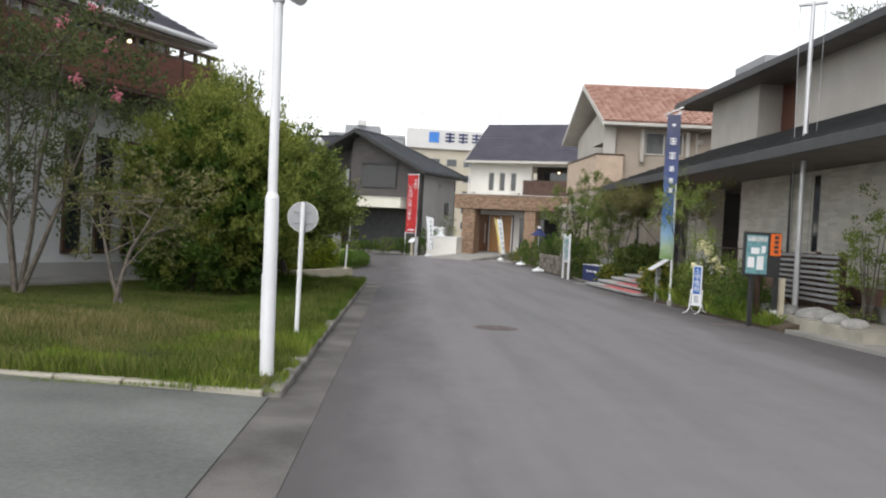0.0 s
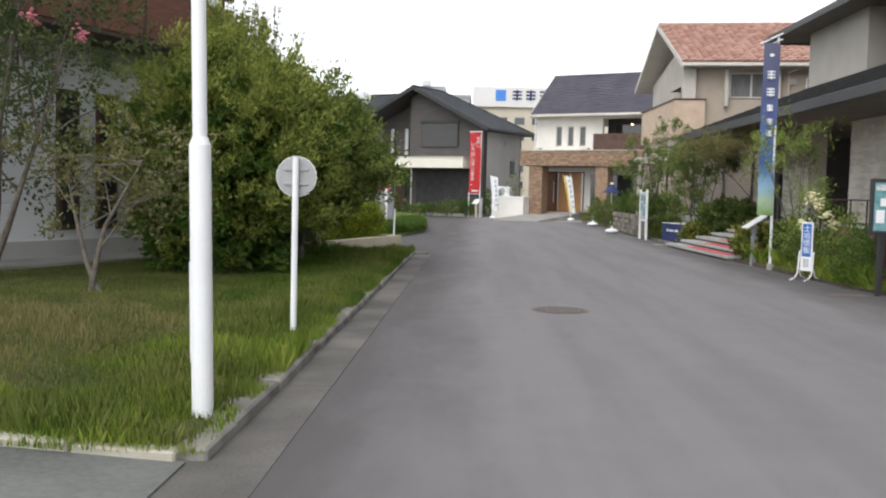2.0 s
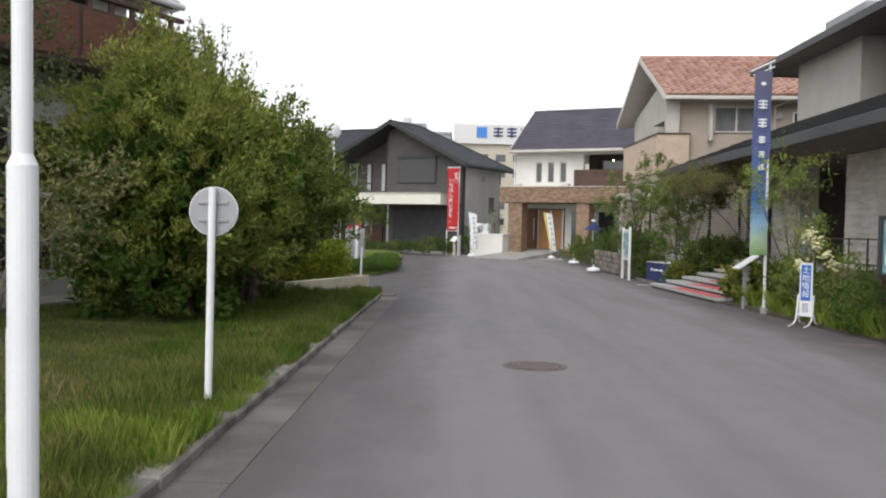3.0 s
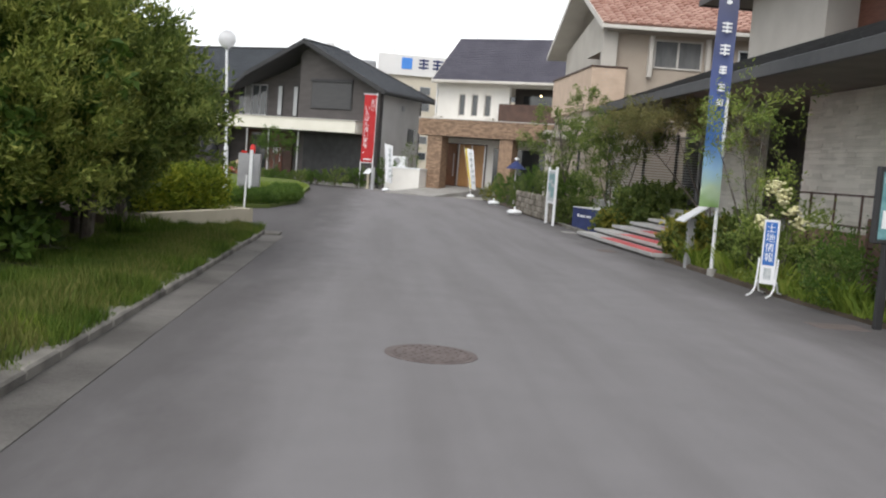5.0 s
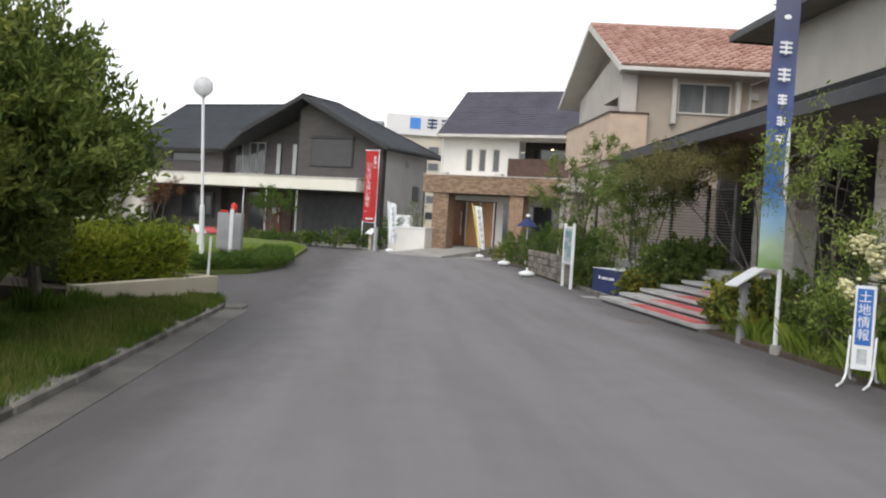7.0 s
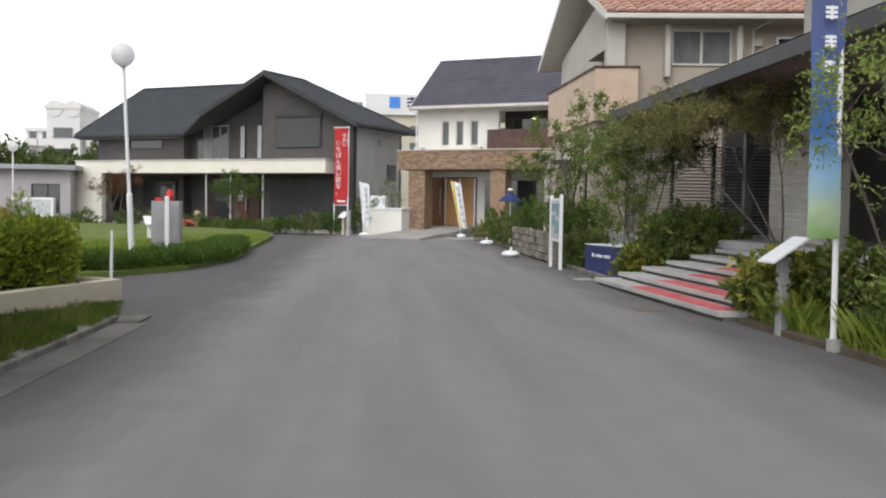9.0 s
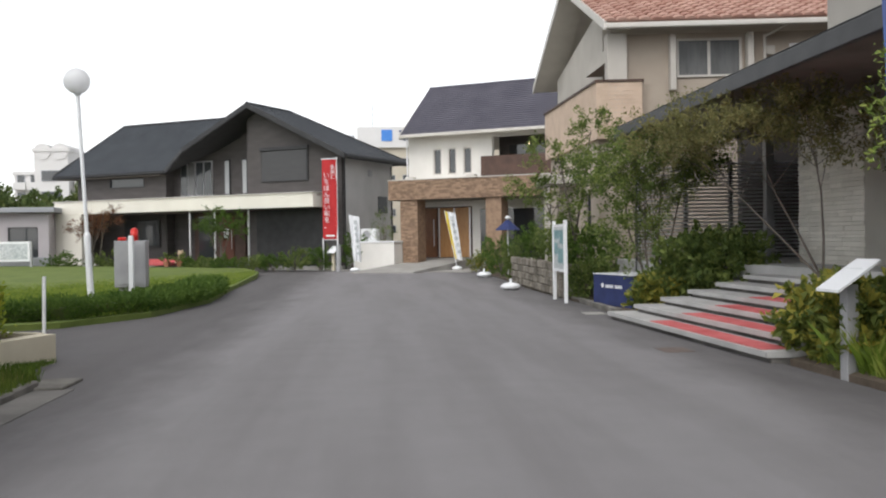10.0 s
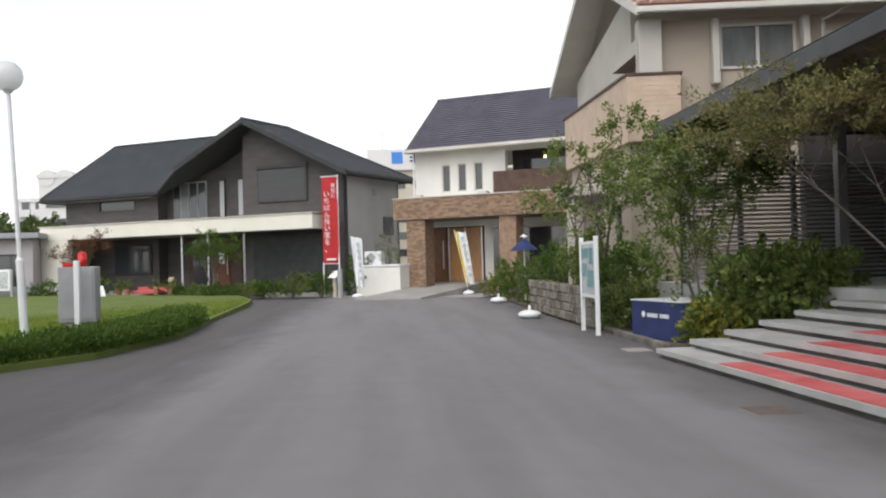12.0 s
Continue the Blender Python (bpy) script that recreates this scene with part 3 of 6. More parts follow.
class VergeEdge:
    area = (-3.2, -0.53, 8.05, 24.6)

    @staticmethod
    def height(p):
        x, y = p[:, 0], p[:, 1]
        return np.clip(0.85 + 0.45 * np.sin(y * 3.1) + 0.4 * np.sin(y * 7.7 + x * 4) + 0.3 * np.sin(y * 1.3), 0.15, 1.8) * np.where(x > -1.0, 1.0, np.exp(-((x + 1.0) / 0.95) ** 2)) * np.where(y > 12.5, 0.65, 0.9) * (y < 14.2 + 0.5 * np.sin(x * 5)) * trodden(x, y)


class VergeFar:
    area = (-3.4, -0.53, 13.6, 25.0)

    @staticmethod
    def height(p):
        x, y = p[:, 0], p[:, 1]
        k = np.clip(0.8 + 0.3 * np.sin(y * 3.1) + 0.3 * np.sin(y * 7.7 + x * 4), 0.2, 1.4) * np.where(x > -1.6, 1.0, np.exp(-((x + 1.6) / 1.1) ** 2))
        return k * (y >= 14.2 + 0.5 * np.sin(x * 5)) * np.where((y > 24.2) & (x < -1.1), 0, 1)


class VergeFront:
    area = (-9.0, -0.7, 8.1, 9.3)

    @staticmethod
    def height(p):
        x, y = p[:, 0], p[:, 1]
        line = 8.12 + np.clip(-(x + 0.66) * 0.13, 0, 0.32)
        return np.where(y > line, np.clip(0.8 + 0.4 * np.sin(x * 4.3) + 0.2 * np.sin(x * 11), 0.25, 1.4), 0) * trodden(x, y)


class DryPatch:
    area = (-8.0, -1.6, 9.2, 16.0)

    @staticmethod
    def height(p):
        x, y = p[:, 0], p[:, 1]
        return np.clip(1.2 * np.exp(-(((x + 3.6) / 2.3) ** 2 + ((y - 11.8) / 2.0) ** 2)) + 0.25 * np.sin(x * 5 + y * 4), 0, 1.2)


class WallFoot:
    area = (-3.2, -0.9, 22.2, 26.6)

    @staticmethod
    def height(p):
        x, y = p[:, 0], p[:, 1]
        d = -1.0 + (y - 26.85) / 3 - x
        return np.where((d < 0.02) & (d > -0.9) & (x < -0.72), np.clip(1 + (d + 0.1), 0.2, 1.0) * np.clip((25.6 - y) / 2.4, 0.3, 1.25), 0) * (0.8 + 0.25 * np.sin(y * 6 + x * 3))


for nm, n, cls, z, h, sd, mt, w, lb in (
    ("planter_grass", 30000, WallFoot, 0.04, 0.27, 15, "deep_grass", 0.0042, "long grass growing up against the planter wall"),
    ("lawn_grass", 260000, Verge, 0.06, 0.12, 11, "rough_grass", 0.0042, "long unmown green grass"),
    ("kerb_grass", 150000, VergeEdge, 0.05, 0.14, 12, "grass", 0.0038, "tall grass tufts hanging over the kerb"),
    ("verge_grass", 110000, VergeFar, 0.05, 0.12, 17, "deep_grass", 0.0045, "lush dark green grass beside the bush"),
    ("drive_grass", 36000, VergeFront, 0.06, 0.11, 13, "grass", 0.004, "grass fringe along the concrete drive"),
    ("dry_grass", 32000, DryPatch, 0.06, 0.12, 14, "dry_grass", 0.0042, "patch of dry brownish grass"),
):
    tagged(grass_field(nm, n, cls, z, h, sd, mt, w), lb, "grass", kind="stuff")

# gutter and kerb stones, each a piece of its own
gutter = solo("gutter", box(-0.62, -0.16, -12, 4.19, -0.1, 0.004), "gutter", "dark stained concrete roadside gutter", "gutter", kind="structure")
kerb = thing("kerb", None, "low weathered concrete kerb along the turf", "kerb", kind="structure")
kerb_me = finish(box(-0.16, 0.05, -0.297, 0.297, -0.08, 0.076, 0.016), "kerb", "kerb_stone")
rng = random.Random(4)
for i in range(28):
    ob = new("kerb_stone", kerb_me)
    ob.parent, ob.matrix_basis = kerb, pose(-0.555 + rng.uniform(-0.01, 0.01), 8.4 + 0.6 * i, rng.uniform(-0.006, 0.006), rng.uniform(-0.4, 0.4), rng.uniform(-1, 1), rng.uniform(-0.5, 0.5))
for i in range(7):
    part("gutter_length", box(-0.62 + rng.uniform(-0.004, 0.004), -0.16 + rng.uniform(-0.006, 0.006), 4.2 + 2.94 * i, 7.132 + 2.94 * i, -0.06, 0.004 + rng.uniform(0, 0.002)), "gutter", kerb)
solo("drain_cover", box(-0.85, -0.25, 24.75, 25.35, -0.02, 0.03, 0.01), "kerb", "square concrete drain cover at the kerb's end", "drain cover")

edge = thing("drive_edging", None, "narrow weathered concrete edging between drive and turf", "edging", kind="structure")
edge_me = finish(box(-0.295, 0.295, -0.07, 0.07, -0.08, 0.075, 0.012), "edging", "edging_stone")
for i in range(15):
    ob = new("edging_stone", edge_me)
    ob.parent, ob.matrix_basis = edge, pose(-0.95 - 0.6 * i, 8.1 + min(0.3, 0.13 * (0.3 + 0.6 * i)), rng.uniform(-0.008, 0.006), 0, 0, -7.4 if i < 4 else 0)

# manhole: ring, lid and raised studs
manhole = thing("manhole_cover", pose(1.95, 15.07, 0), "round rusty-brown cast iron manhole cover in the asphalt", "manhole cover")
part("ring", rod((0, 0, -0.05), (0, 0, 0.004), 0.36, seg=40), "iron", manhole)
lid = part("lid", rod((0, 0, -0.05), (0, 0, 0.008), 0.315, seg=40), "iron", manhole)
bm = bmesh.new()
for k in range(4):
    for j in range(6 + 6 * k):
        a = 6.283 * j / (6 + 6 * k)
        box(0.07 * (k + 1) * math.cos(a) - 0.012, 0.07 * (k + 1) * math.cos(a) + 0.012, 0.07 * (k + 1) * math.sin(a) - 0.012, 0.07 * (k + 1) * math.sin(a) + 0.012, 0.006, 0.013, 0, bm)
tagged(part("stud_pattern", bm, "iron", lid), kind="stuff")
solo("drain_grate", box(6.35, 6.95, 17.8, 18.2, -0.04, 0.006, 0.004), "iron", "small iron drain grate at the road edge", "drain grate")
solo("drain_plate", box(5.95, 6.3, 26.4, 26.85, -0.04, 0.005, 0.004), "rust_plate", "rusty steel drain plate in the asphalt", "drain plate")
solo("utility_lid", box(6.25, 6.6, 31.75, 32.2, -0.04, 0.01, 0.004), "concrete", "small pale utility lid by the step", "utility lid")

# beds and paving on the house side
solo("planting_bed", prism([(7.4, 17.2), (7.12, 20), (6.9, 25.25), (9.2, 25.25), (9.2, 17.2)], -0.1, [0.05, 0.05, 0.05, 0.5, 0.5]), "soil", "sloping soil bed with shrubs", "planting bed", kind="structure")
solo("yard", prism([(7.2, 25.3), (6.9, 31.5), (6.85, 36), (6.75, 60), (40, 60), (40, 25.3)], -0.2, 0.02), "soil", "dark soil yard between the houses", "yard", kind="structure")
solo("apron", prism([(7.95, -10), (7.6, 13), (7.45, 17.1), (14, 17.1), (14, -10)], -0.2, 0.05), "concrete", "pale concrete forecourt strip", "forecourt", kind="structure")
solo("rock_bed", prism([(7.85, 15.0), (7.75, 17.4), (7.95, 20.6), (9.15, 20.6), (9.15, 15.0)], -0.1, 0.24), "edging", "raised pale edging bed with rocks", "rock bed", kind="structure")
solo("yard_edging", box(6.86, 6.98, 32.2, 36.0, -0.1, 0.06, 0.01), "kerb", "low concrete edging along the road", "kerb", kind="structure")
solo("end_paving", prism([(0.4, 57.0), (2.6, 54.9), (6.4, 52.6), (8, 56), (8, 66), (-4, 66)], -0.1, 0.03), "concrete", "pale concrete paving before the end houses", "paving", kind="structure")

# island lawn
isl = [(-2.4, 31.3), (-1.4, 33.2), (-1.0, 37.0), (-1.3, 42), (-1.6, 50), (-1.9, 53), (-3.0, 57), (-16, 62), (-22, 40), (-10, 30.6), (-4, 30.3)]
solo("island_lawn", prism(isl, -0.1, [0.1] * 4 + [0.16, 0.16, 0.2, 0.4, 0.3, 0.12, 0.1]), "mown", "mown lawn island before the dark house", "lawn", kind="structure")


class Island:
    area = (-13.0, -1.1, 31.0, 57.0)

    @staticmethod
    def height(p):
        x, y = p[:, 0], p[:, 1]
        lim = np.interp(y, [31.3, 33.2, 37, 42, 50, 53, 57], [-2.4, -1.45, -1.05, -1.35, -1.65, -1.95, -3.0])
        return np.where(x < lim - 0.05, 1.0, 0) * np.where(y > 31.8, 1, 0)


tagged(grass_field("island_grass", 110000, Island, 0.12, 0.07, 15, "grass", 0.018), "short mown bright green grass", "grass", kind="stuff")


def hedge_run(name, line, w, h, mat, seed, label, leaf, per_m, z=0.0, jitter=0.05):
    """A clipped hedge along a plan line: a box of leaves, dense at the skin, over woody stems."""
    rng = np.random.default_rng(seed)
    t = thing(name, None, label, "hedge")
    pts, nor, bm = [], [], bmesh.new()
    for (x0, y0), (x1, y1) in zip(line, line[1:]):
        L = math.hypot(x1 - x0, y1 - y0)
        ux, uy = (x1 - x0) / L, (y1 - y0) / L
        n = int(L * per_m)
        s = rng.uniform(-0.1, L + 0.1, n)
        face = rng.random(n)
        hh = h * (1 + 0.07 * np.sin(s * 2.3 + seed) + 0.05 * np.sin(s * 6.1))
        a = np.where(face < 0.45, rng.uniform(-0.5, 0.5, n), np.where(face < 0.73, -0.5, 0.5)) * w
        q = np.where(face < 0.45, 1.0, rng.random(n) ** 0.85) * hh
        rim = np.minimum(1, (hh - q) / 0.12 + 0.55)
        a = a * np.where(face < 0.45, 1, rim)
        p = np.stack([x0 + ux * s - uy * a, y0 + uy * s + ux * a, z + q], 1) + rng.normal(0, jitter, (n, 3))
        d = np.stack([np.where(face < 0.45, 0, -uy * np.sign(a)), np.where(face < 0.45, 0, ux * np.sign(a)), np.where(face < 0.45, 1.0, 0.25)], 1)
        pts.append(p), nor.append(d)
        for k in range(int(L / 0.35) + 1):
            f = k * 0.35 / L
            limb([(x0 + (x1 - x0) * f, y0 + (y1 - y0) * f, z - 0.05), (x0 + (x1 - x0) * f + 0.05, y0 + (y1 - y0) * f, z + h * 0.5), (x0 + (x1 - x0) * f - 0.04, y0 + (y1 - y0) * f + 0.05, z + h * 0.85)], [0.016, 0.012, 0.005], 5, bm)
    p, d = np.concatenate(pts), np.concatenate(nor)
    keep = p[:, 2] > z + 0.02
    v, f = leaves(p[keep], d[keep], leaf, 0.55, seed, 0.3, 0.55)
    tagged(part("woody_base", bm, "bark", t), kind="stuff")
    ob = new("leaves", mesh_of("leaves", v, f, mat))
    ob.parent = t
    # solid dark core added to block see-through and stand for the hedge's inner shade
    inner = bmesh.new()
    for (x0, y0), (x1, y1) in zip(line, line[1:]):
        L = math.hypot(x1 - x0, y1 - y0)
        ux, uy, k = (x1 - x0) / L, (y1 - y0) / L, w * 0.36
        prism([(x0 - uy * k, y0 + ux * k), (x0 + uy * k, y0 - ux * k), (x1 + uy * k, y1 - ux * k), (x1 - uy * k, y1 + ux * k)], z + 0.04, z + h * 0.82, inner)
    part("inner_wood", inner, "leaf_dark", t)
    return t


hedge_run("island_hedge", [(-9.0, 31.7), (-4.6, 31.5), (-2.75, 31.9), (-1.88, 33.5), (-1.47, 36.2), (-1.52, 38.6), (-1.75, 41.0)], 0.85, 0.26, "leaf_box", 21, "low clipped dark green border hedge", 0.06, 2600, 0.08)

# planter wall with its bright hedge
planter = thing("planter_wall", None, "low beige rendered planter wall", "planter wall")
part("wall_face", prism([(-1.0, 26.85), (-2.15, 23.4), (-2.35, 23.47), (-1.2, 26.92)], -0.1, 0.33), "beige_block", planter)
part("wall_end", prism([(-1.0, 26.85), (-1.2, 26.92), (-1.2, 27.05), (-6.5, 29.2), (-6.55, 29.05)], -0.1, 0.33), "beige_block", planter)
solo("planter_soil", prism([(-1.22, 26.9), (-2.33, 23.5), (-9, 23.5), (-9, 29.4), (-6.5, 29.05)], -0.1, 0.27), "soil", "dark soil filling the planter", "soil", kind="structure")
hedge_run("planter_hedge", [(-3.0, 24.3), (-1.92, 26.35), (-4.6, 27.5), (-9.0, 28.9)], 1.0, 0.66, "leaf_hedge", 22, "bushy yellow-green hedge over the planter wall", 0.085, 4200, 0.27, 0.07)
solo("marker_post", rod((-1.22, 27.1, -0.05), (-1.2, 27.1, 0.98), 0.022, seg=10), "white_paint", "thin white marker post at the planter's corner", "post")

shrub("conifer_shrub", (-4.85, 33.6), (0.3, 0.3, 0.68), "leaf_hedge", 24, "small pointed yellow-green conifer behind the hedge", 90, 24, 0.06, 0.4, 0.16, 0.1, 0.6, "", 1.2)

# ---- street furniture on the left ----


def lamp_pole(x, y, z0, top, r0, r1, joint, name, label, lean=0.0):
    t = thing(name, pose(x, y, z0, 0, -lean, 0), label, "street lamp")
    base = part("lower_pole", rod((0, 0, -0.15), (0, 0, joint), r0, seg=20), "white_paint", t, smooth=False)
    part("door_strip", box(-r0 - 0.006, -r0 + 0.008, -0.012, 0.012, 0.35, 0.95, 0.003), "white_paint", base)
    part("shoulder", rod((0, 0, joint), (0, 0, joint + 0.05), r0, r1, 20), "white_paint", t)
    part("upper_pole", rod((0, 0, joint + 0.05), (0, 0, top), r1, seg=18), "white_paint", t)
    return t


near = lamp_pole(-0.74, 8.8, 0.05, 4.3, 0.064, 0.043, 1.64, "loudspeaker_pole", "white painted steel pole with a horn loudspeaker", 1.1)
near["category"] = "pole"
horn = part("loudspeaker", rod((0.06, 0, 3.5), (0.2, -0.1, 3.48), 0.05, 0.12, 18), "grey_metal", near, "grey horn loudspeaker")
part("driver", rod((0.02, 0.03, 3.51), (0.07, 0, 3.5), 0.05, seg=14), "light_metal", horn)
part("bracket", box(-0.05, 0.05, -0.05, 0.05, 3.4, 3.6, 0.005), "grey_metal", horn)
part("cap", rod((0, 0, 4.3), (0, 0, 4.33), 0.05, 0.02, 18), "white_paint", near)


def globe_lamp(x, y, z0, h, label, lean=0.0):
    t = lamp_pole(x, y, z0, h, 0.06, 0.036, 1.42, "street_lamp", label, lean)
    part("collar", rod((0, 0, h - 0.02), (0, 0, h + 0.05), 0.06, 0.1, 18), "white_paint", t)
    part("globe", ball((0, 0, h + 0.24), 0.24, sub=3), "opal", t, "white opal glass globe", True)
    return t


globe_lamp(-2.69, 34.0, 0.1, 4.07, "slightly leaning white lamp post with an opal globe", 2.6)
globe_lamp(-14.9, 60.0, 0.2, 3.45, "white globe lamp by the low grey building")

sign = thing("road_sign", pose(-0.87, 12.25, 0.05), "round road sign seen from its grey back", "road sign")
part("post", rod((0, 0, -0.15), (0, 0, 1.7), 0.03, seg=14), "white_paint", sign)
disc = part("disc", rod((0, 0.045, 1.51), (0, 0.052, 1.51), 0.19, seg=36), "grey_metal", sign, "unpainted aluminium sign disc")
part("rim", rod((0, 0.049, 1.51), (0, 0.058, 1.51), 0.196, seg=36), "white_paint", disc)
for z in (1.44, 1.58):
    part("bracket", box(-0.12, 0.12, 0.03, 0.046, z - 0.014, z + 0.014, 0.003), "grey_metal", disc)

cab = thing("hydrant_cabinet", pose(-2.3, 35.15, 0.1), "grey steel cabinet with red lamps on top", "cabinet")
part("body", box(-0.28, 0.34, 0.0, 0.3, 0.36, 1.3, 0.012), "grey_metal", cab)
part("plinth", box(-0.2, 0.26, 0.05, 0.25, -0.1, 0.36), "concrete", cab)
part("door", box(-0.24, 0.3, -0.015, 0.0, 0.42, 1.24, 0.004), "grey_metal", cab)
part("bell", ball((0.1, 0.12, 1.5), 0.075, (1, 1, 0.8), 2, rod((0.1, 0.12, 1.3), (0.1, 0.12, 1.5), 0.075, seg=16)), "red_gloss", cab, "red lamp dome", True)
part("lamp", box(-0.22, -0.06, 0.05, 0.2, 1.3, 1.37, 0.02), "red_gloss", cab, "small red box")
solo("bollard", box(-2.22, -2.13, 34.85, 34.93, 0.0, 1.5, 0.006), "white_paint", "square white post in front of the cabinet", "post")

# ---- trees and shrubs on the verge ----
bush = thing("yew_bush", pose(-2.9, 19.5, 0.05), "large dense green bush with upright shoots", "bush")
bm = bmesh.new()
rng = random.Random(9)
for k in range(9):
    bx, by = rng.uniform(-1.0, 0.8), rng.uniform(-2.2, 3.6)
    limb([(bx, by, -0.1), (bx + rng.uniform(-0.2, 0.2), by, 1.2), (bx + rng.uniform(-0.7, 0.7), by + rng.uniform(-0.6, 0.6), 3.2)], [0.09, 0.06, 0.02], 8, bm)
part("trunk", bm, "bark", bush)
bush_blobs = [((-0.15, -1.2, 2.15), (1.65, 1.6, 1.72)), ((-0.65, 0.5, 2.2), (1.15, 1.9, 1.8)), ((-0.35, -0.2, 2.75), (1.05, 1.3, 1.0)), ((0.45, -1.0, 1.85), (1.15, 1.2, 1.1))]
foliage("crown", bush_blobs, 1450, 66, 0.09, 0.34, "leaf_bush", bush, 31, 0.34, 0.5, 0.75, 0.5, 0.12)
# darker leaf colour inside and low down paints the shade within the bush
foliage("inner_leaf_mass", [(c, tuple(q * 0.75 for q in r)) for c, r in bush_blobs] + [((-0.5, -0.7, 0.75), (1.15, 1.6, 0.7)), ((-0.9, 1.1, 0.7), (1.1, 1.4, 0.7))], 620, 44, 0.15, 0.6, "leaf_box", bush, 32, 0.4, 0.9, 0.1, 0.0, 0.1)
rear = thing("evergreen_bush", pose(-2.6, 21.6, 0.05), "tall dark evergreen bush behind the lighter one", "bush")
rear_blobs = [((0.05, -0.9, 2.05), (1.35, 1.35, 1.12)), ((-0.95, 0.7, 2.15), (1.0, 1.2, 0.9)), ((-1.0, -0.1, 2.45), (0.8, 1.1, 0.75)), ((0.45, -1.3, 1.75), (1.15, 1.15, 0.95))]
part("trunk", limb([(-0.1, 0.2, -0.1), (0, 0.3, 1.4), (-0.3, 0.9, 3.2)], [0.1, 0.07, 0.02], 8, limb([(0.1, -0.5, -0.1), (0.2, -0.7, 1.2), (0.3, -0.9, 2.8)], [0.09, 0.06, 0.02], 8)), "bark", rear)
foliage("crown", rear_blobs, 1300, 62, 0.1, 0.38, "leaf_ever", rear, 35, 0.33, 0.5, 0.6, 0.4, 0.12)
foliage("inner_leaf_mass", [(c, tuple(q * 0.75 for q in r)) for c, r in rear_blobs], 380, 44, 0.15, 0.6, "leaf_ever", rear, 36, 0.4, 0.9, 0.1, 0.0, 0.1)
srng = np.random.default_rng(33)
sp, sn, bm = [], [], bmesh.new()
for k in range(60):
    lo = np.array([srng.uniform(-1.0, 0.15), srng.uniform(-0.9, 2.3), 0.0])
    lo[2] = 3.5 - 0.25 * abs(lo[1] - 0.2) + srng.uniform(-0.3, 0.1)
    hi = lo + [srng.uniform(-0.3, 0.35), srng.uniform(-0.3, 0.3), srng.uniform(0.75, 1.35)]
    rod(tuple(lo), tuple(hi), 0.009, 0.003, 4, bm)
    t = srng.random((46, 1))
    sp.append(lo + (hi - lo) * t + srng.normal(0, 0.05, (46, 3)) * (1.2 - t))
    sn.append(np.repeat((hi - lo)[None] / np.linalg.norm(hi - lo), 46, 0))
tagged(part("shoot_twigs", bm, "bark", bush), kind="stuff")
v, f = leaves(np.concatenate(sp), np.concatenate(sn), 0.085, 0.32, 34, 0.4, 0.6)
new("shoot_leaves", mesh_of("shoot_leaves", v, f, "leaf_olive")).parent = bush

tree("crape_myrtle", (-5.9, 16.2, 0.05), 5.5, [((-5.0, 15.4, 4.3), (1.0, 1.2, 0.8)), ((-6.3, 16.0, 3.8), (1.2, 1.3, 1.3)), ((-4.6, 15.6, 3.1), (0.75, 0.8, 0.75)), ((-6.6, 16.4, 2.2), (0.9, 0.8, 0.8)), ((-5.3, 16.0, 2.0), (0.7, 0.6, 0.5))], "leaf_dark", 41, "crape myrtle with dark leaves and pink blooms", 4, 0.045, 330, 36, 0.085, 0.52, fill=0.9, twig=0.42)
blooms = thing("myrtle_blooms", pose(-5, 15.4, 3.4), "clusters of pink crape myrtle flowers", "flowers")
rng = random.Random(6)
for c in ((0.75, -0.5, 0.62), (0.3, -0.5, 0.06), (0.85, -0.4, -0.12), (0.0, -0.4, 0.95), (0.5, -0.4, 1.25)):
    bm = bmesh.new()
    for _ in range(26):
        ball((c[0] + rng.gauss(0, 0.05), c[1] + rng.gauss(0, 0.05), c[2] + rng.gauss(0, 0.06)), 0.025, (1, 1, 0.6), 1, bm)
    tagged(part("bloom", bm, "petal_pink", blooms), kind="stuff")
tree("small_olive_tree", (-3.95, 15.1, 0.05), 2.4, [((-3.3, 14.9, 1.75), (0.8, 0.7, 0.55)), ((-4.4, 15.2, 1.6), (0.7, 0.7, 0.6)), ((-3.2, 15.3, 1.2), (0.5, 0.5, 0.4))], "leaf_olive", 42, "small crooked tree with thin olive leaves", 2, 0.035, 120, 20, 0.075, 0.5, fill=0.95, twig=0.3)


# ---- house with brown balcony ----
H1 = local_frame(-5.3, 22.6, 24.8)
h1 = thing("white_house", H1, "white sided two-storey house with a brown balcony", "house")
part("wall", box(-8, 0, -14, 0, -0.1, 5.5), "siding", h1)
for i in range(26):
    part("siding_board", box(0.0, 0.018, -13.9, -0.02, 0.5 + i * 0.19, 0.5 + i * 0.19 + 0.175, 0.004), "siding", h1)
part("plinth", box(-0.2, 0.06, -14, 0.02, -0.1, 0.42), "grey_wall", h1)
part("terrace", box(0.06, 1.1, -13, 0.1, -0.1, 0.13, 0.01), "concrete", h1)
for y in (-1.15, -2.0, -2.9, -5.2, -6.2, -7.2):
    w = part("window", box(0.018, 0.09, y - 0.24, y + 0.24, 0.6, 3.1, 0.006), "brown_trim", h1, "tall dark shuttered window")
    part("pane", box(0.09, 0.1, y - 0.17, y + 0.17, 0.7, 3.0), "window", w)
bal = part("balcony", box(0.02, 1.25, -7.0, 0.15, 3.95, 4.95, 0.02), "brown_trim", h1, "dark brown panelled balcony")
part("rail", box(1.15, 1.27, -7.02, 0.17, 5.12, 5.2, 0.01), "brown_trim", bal)
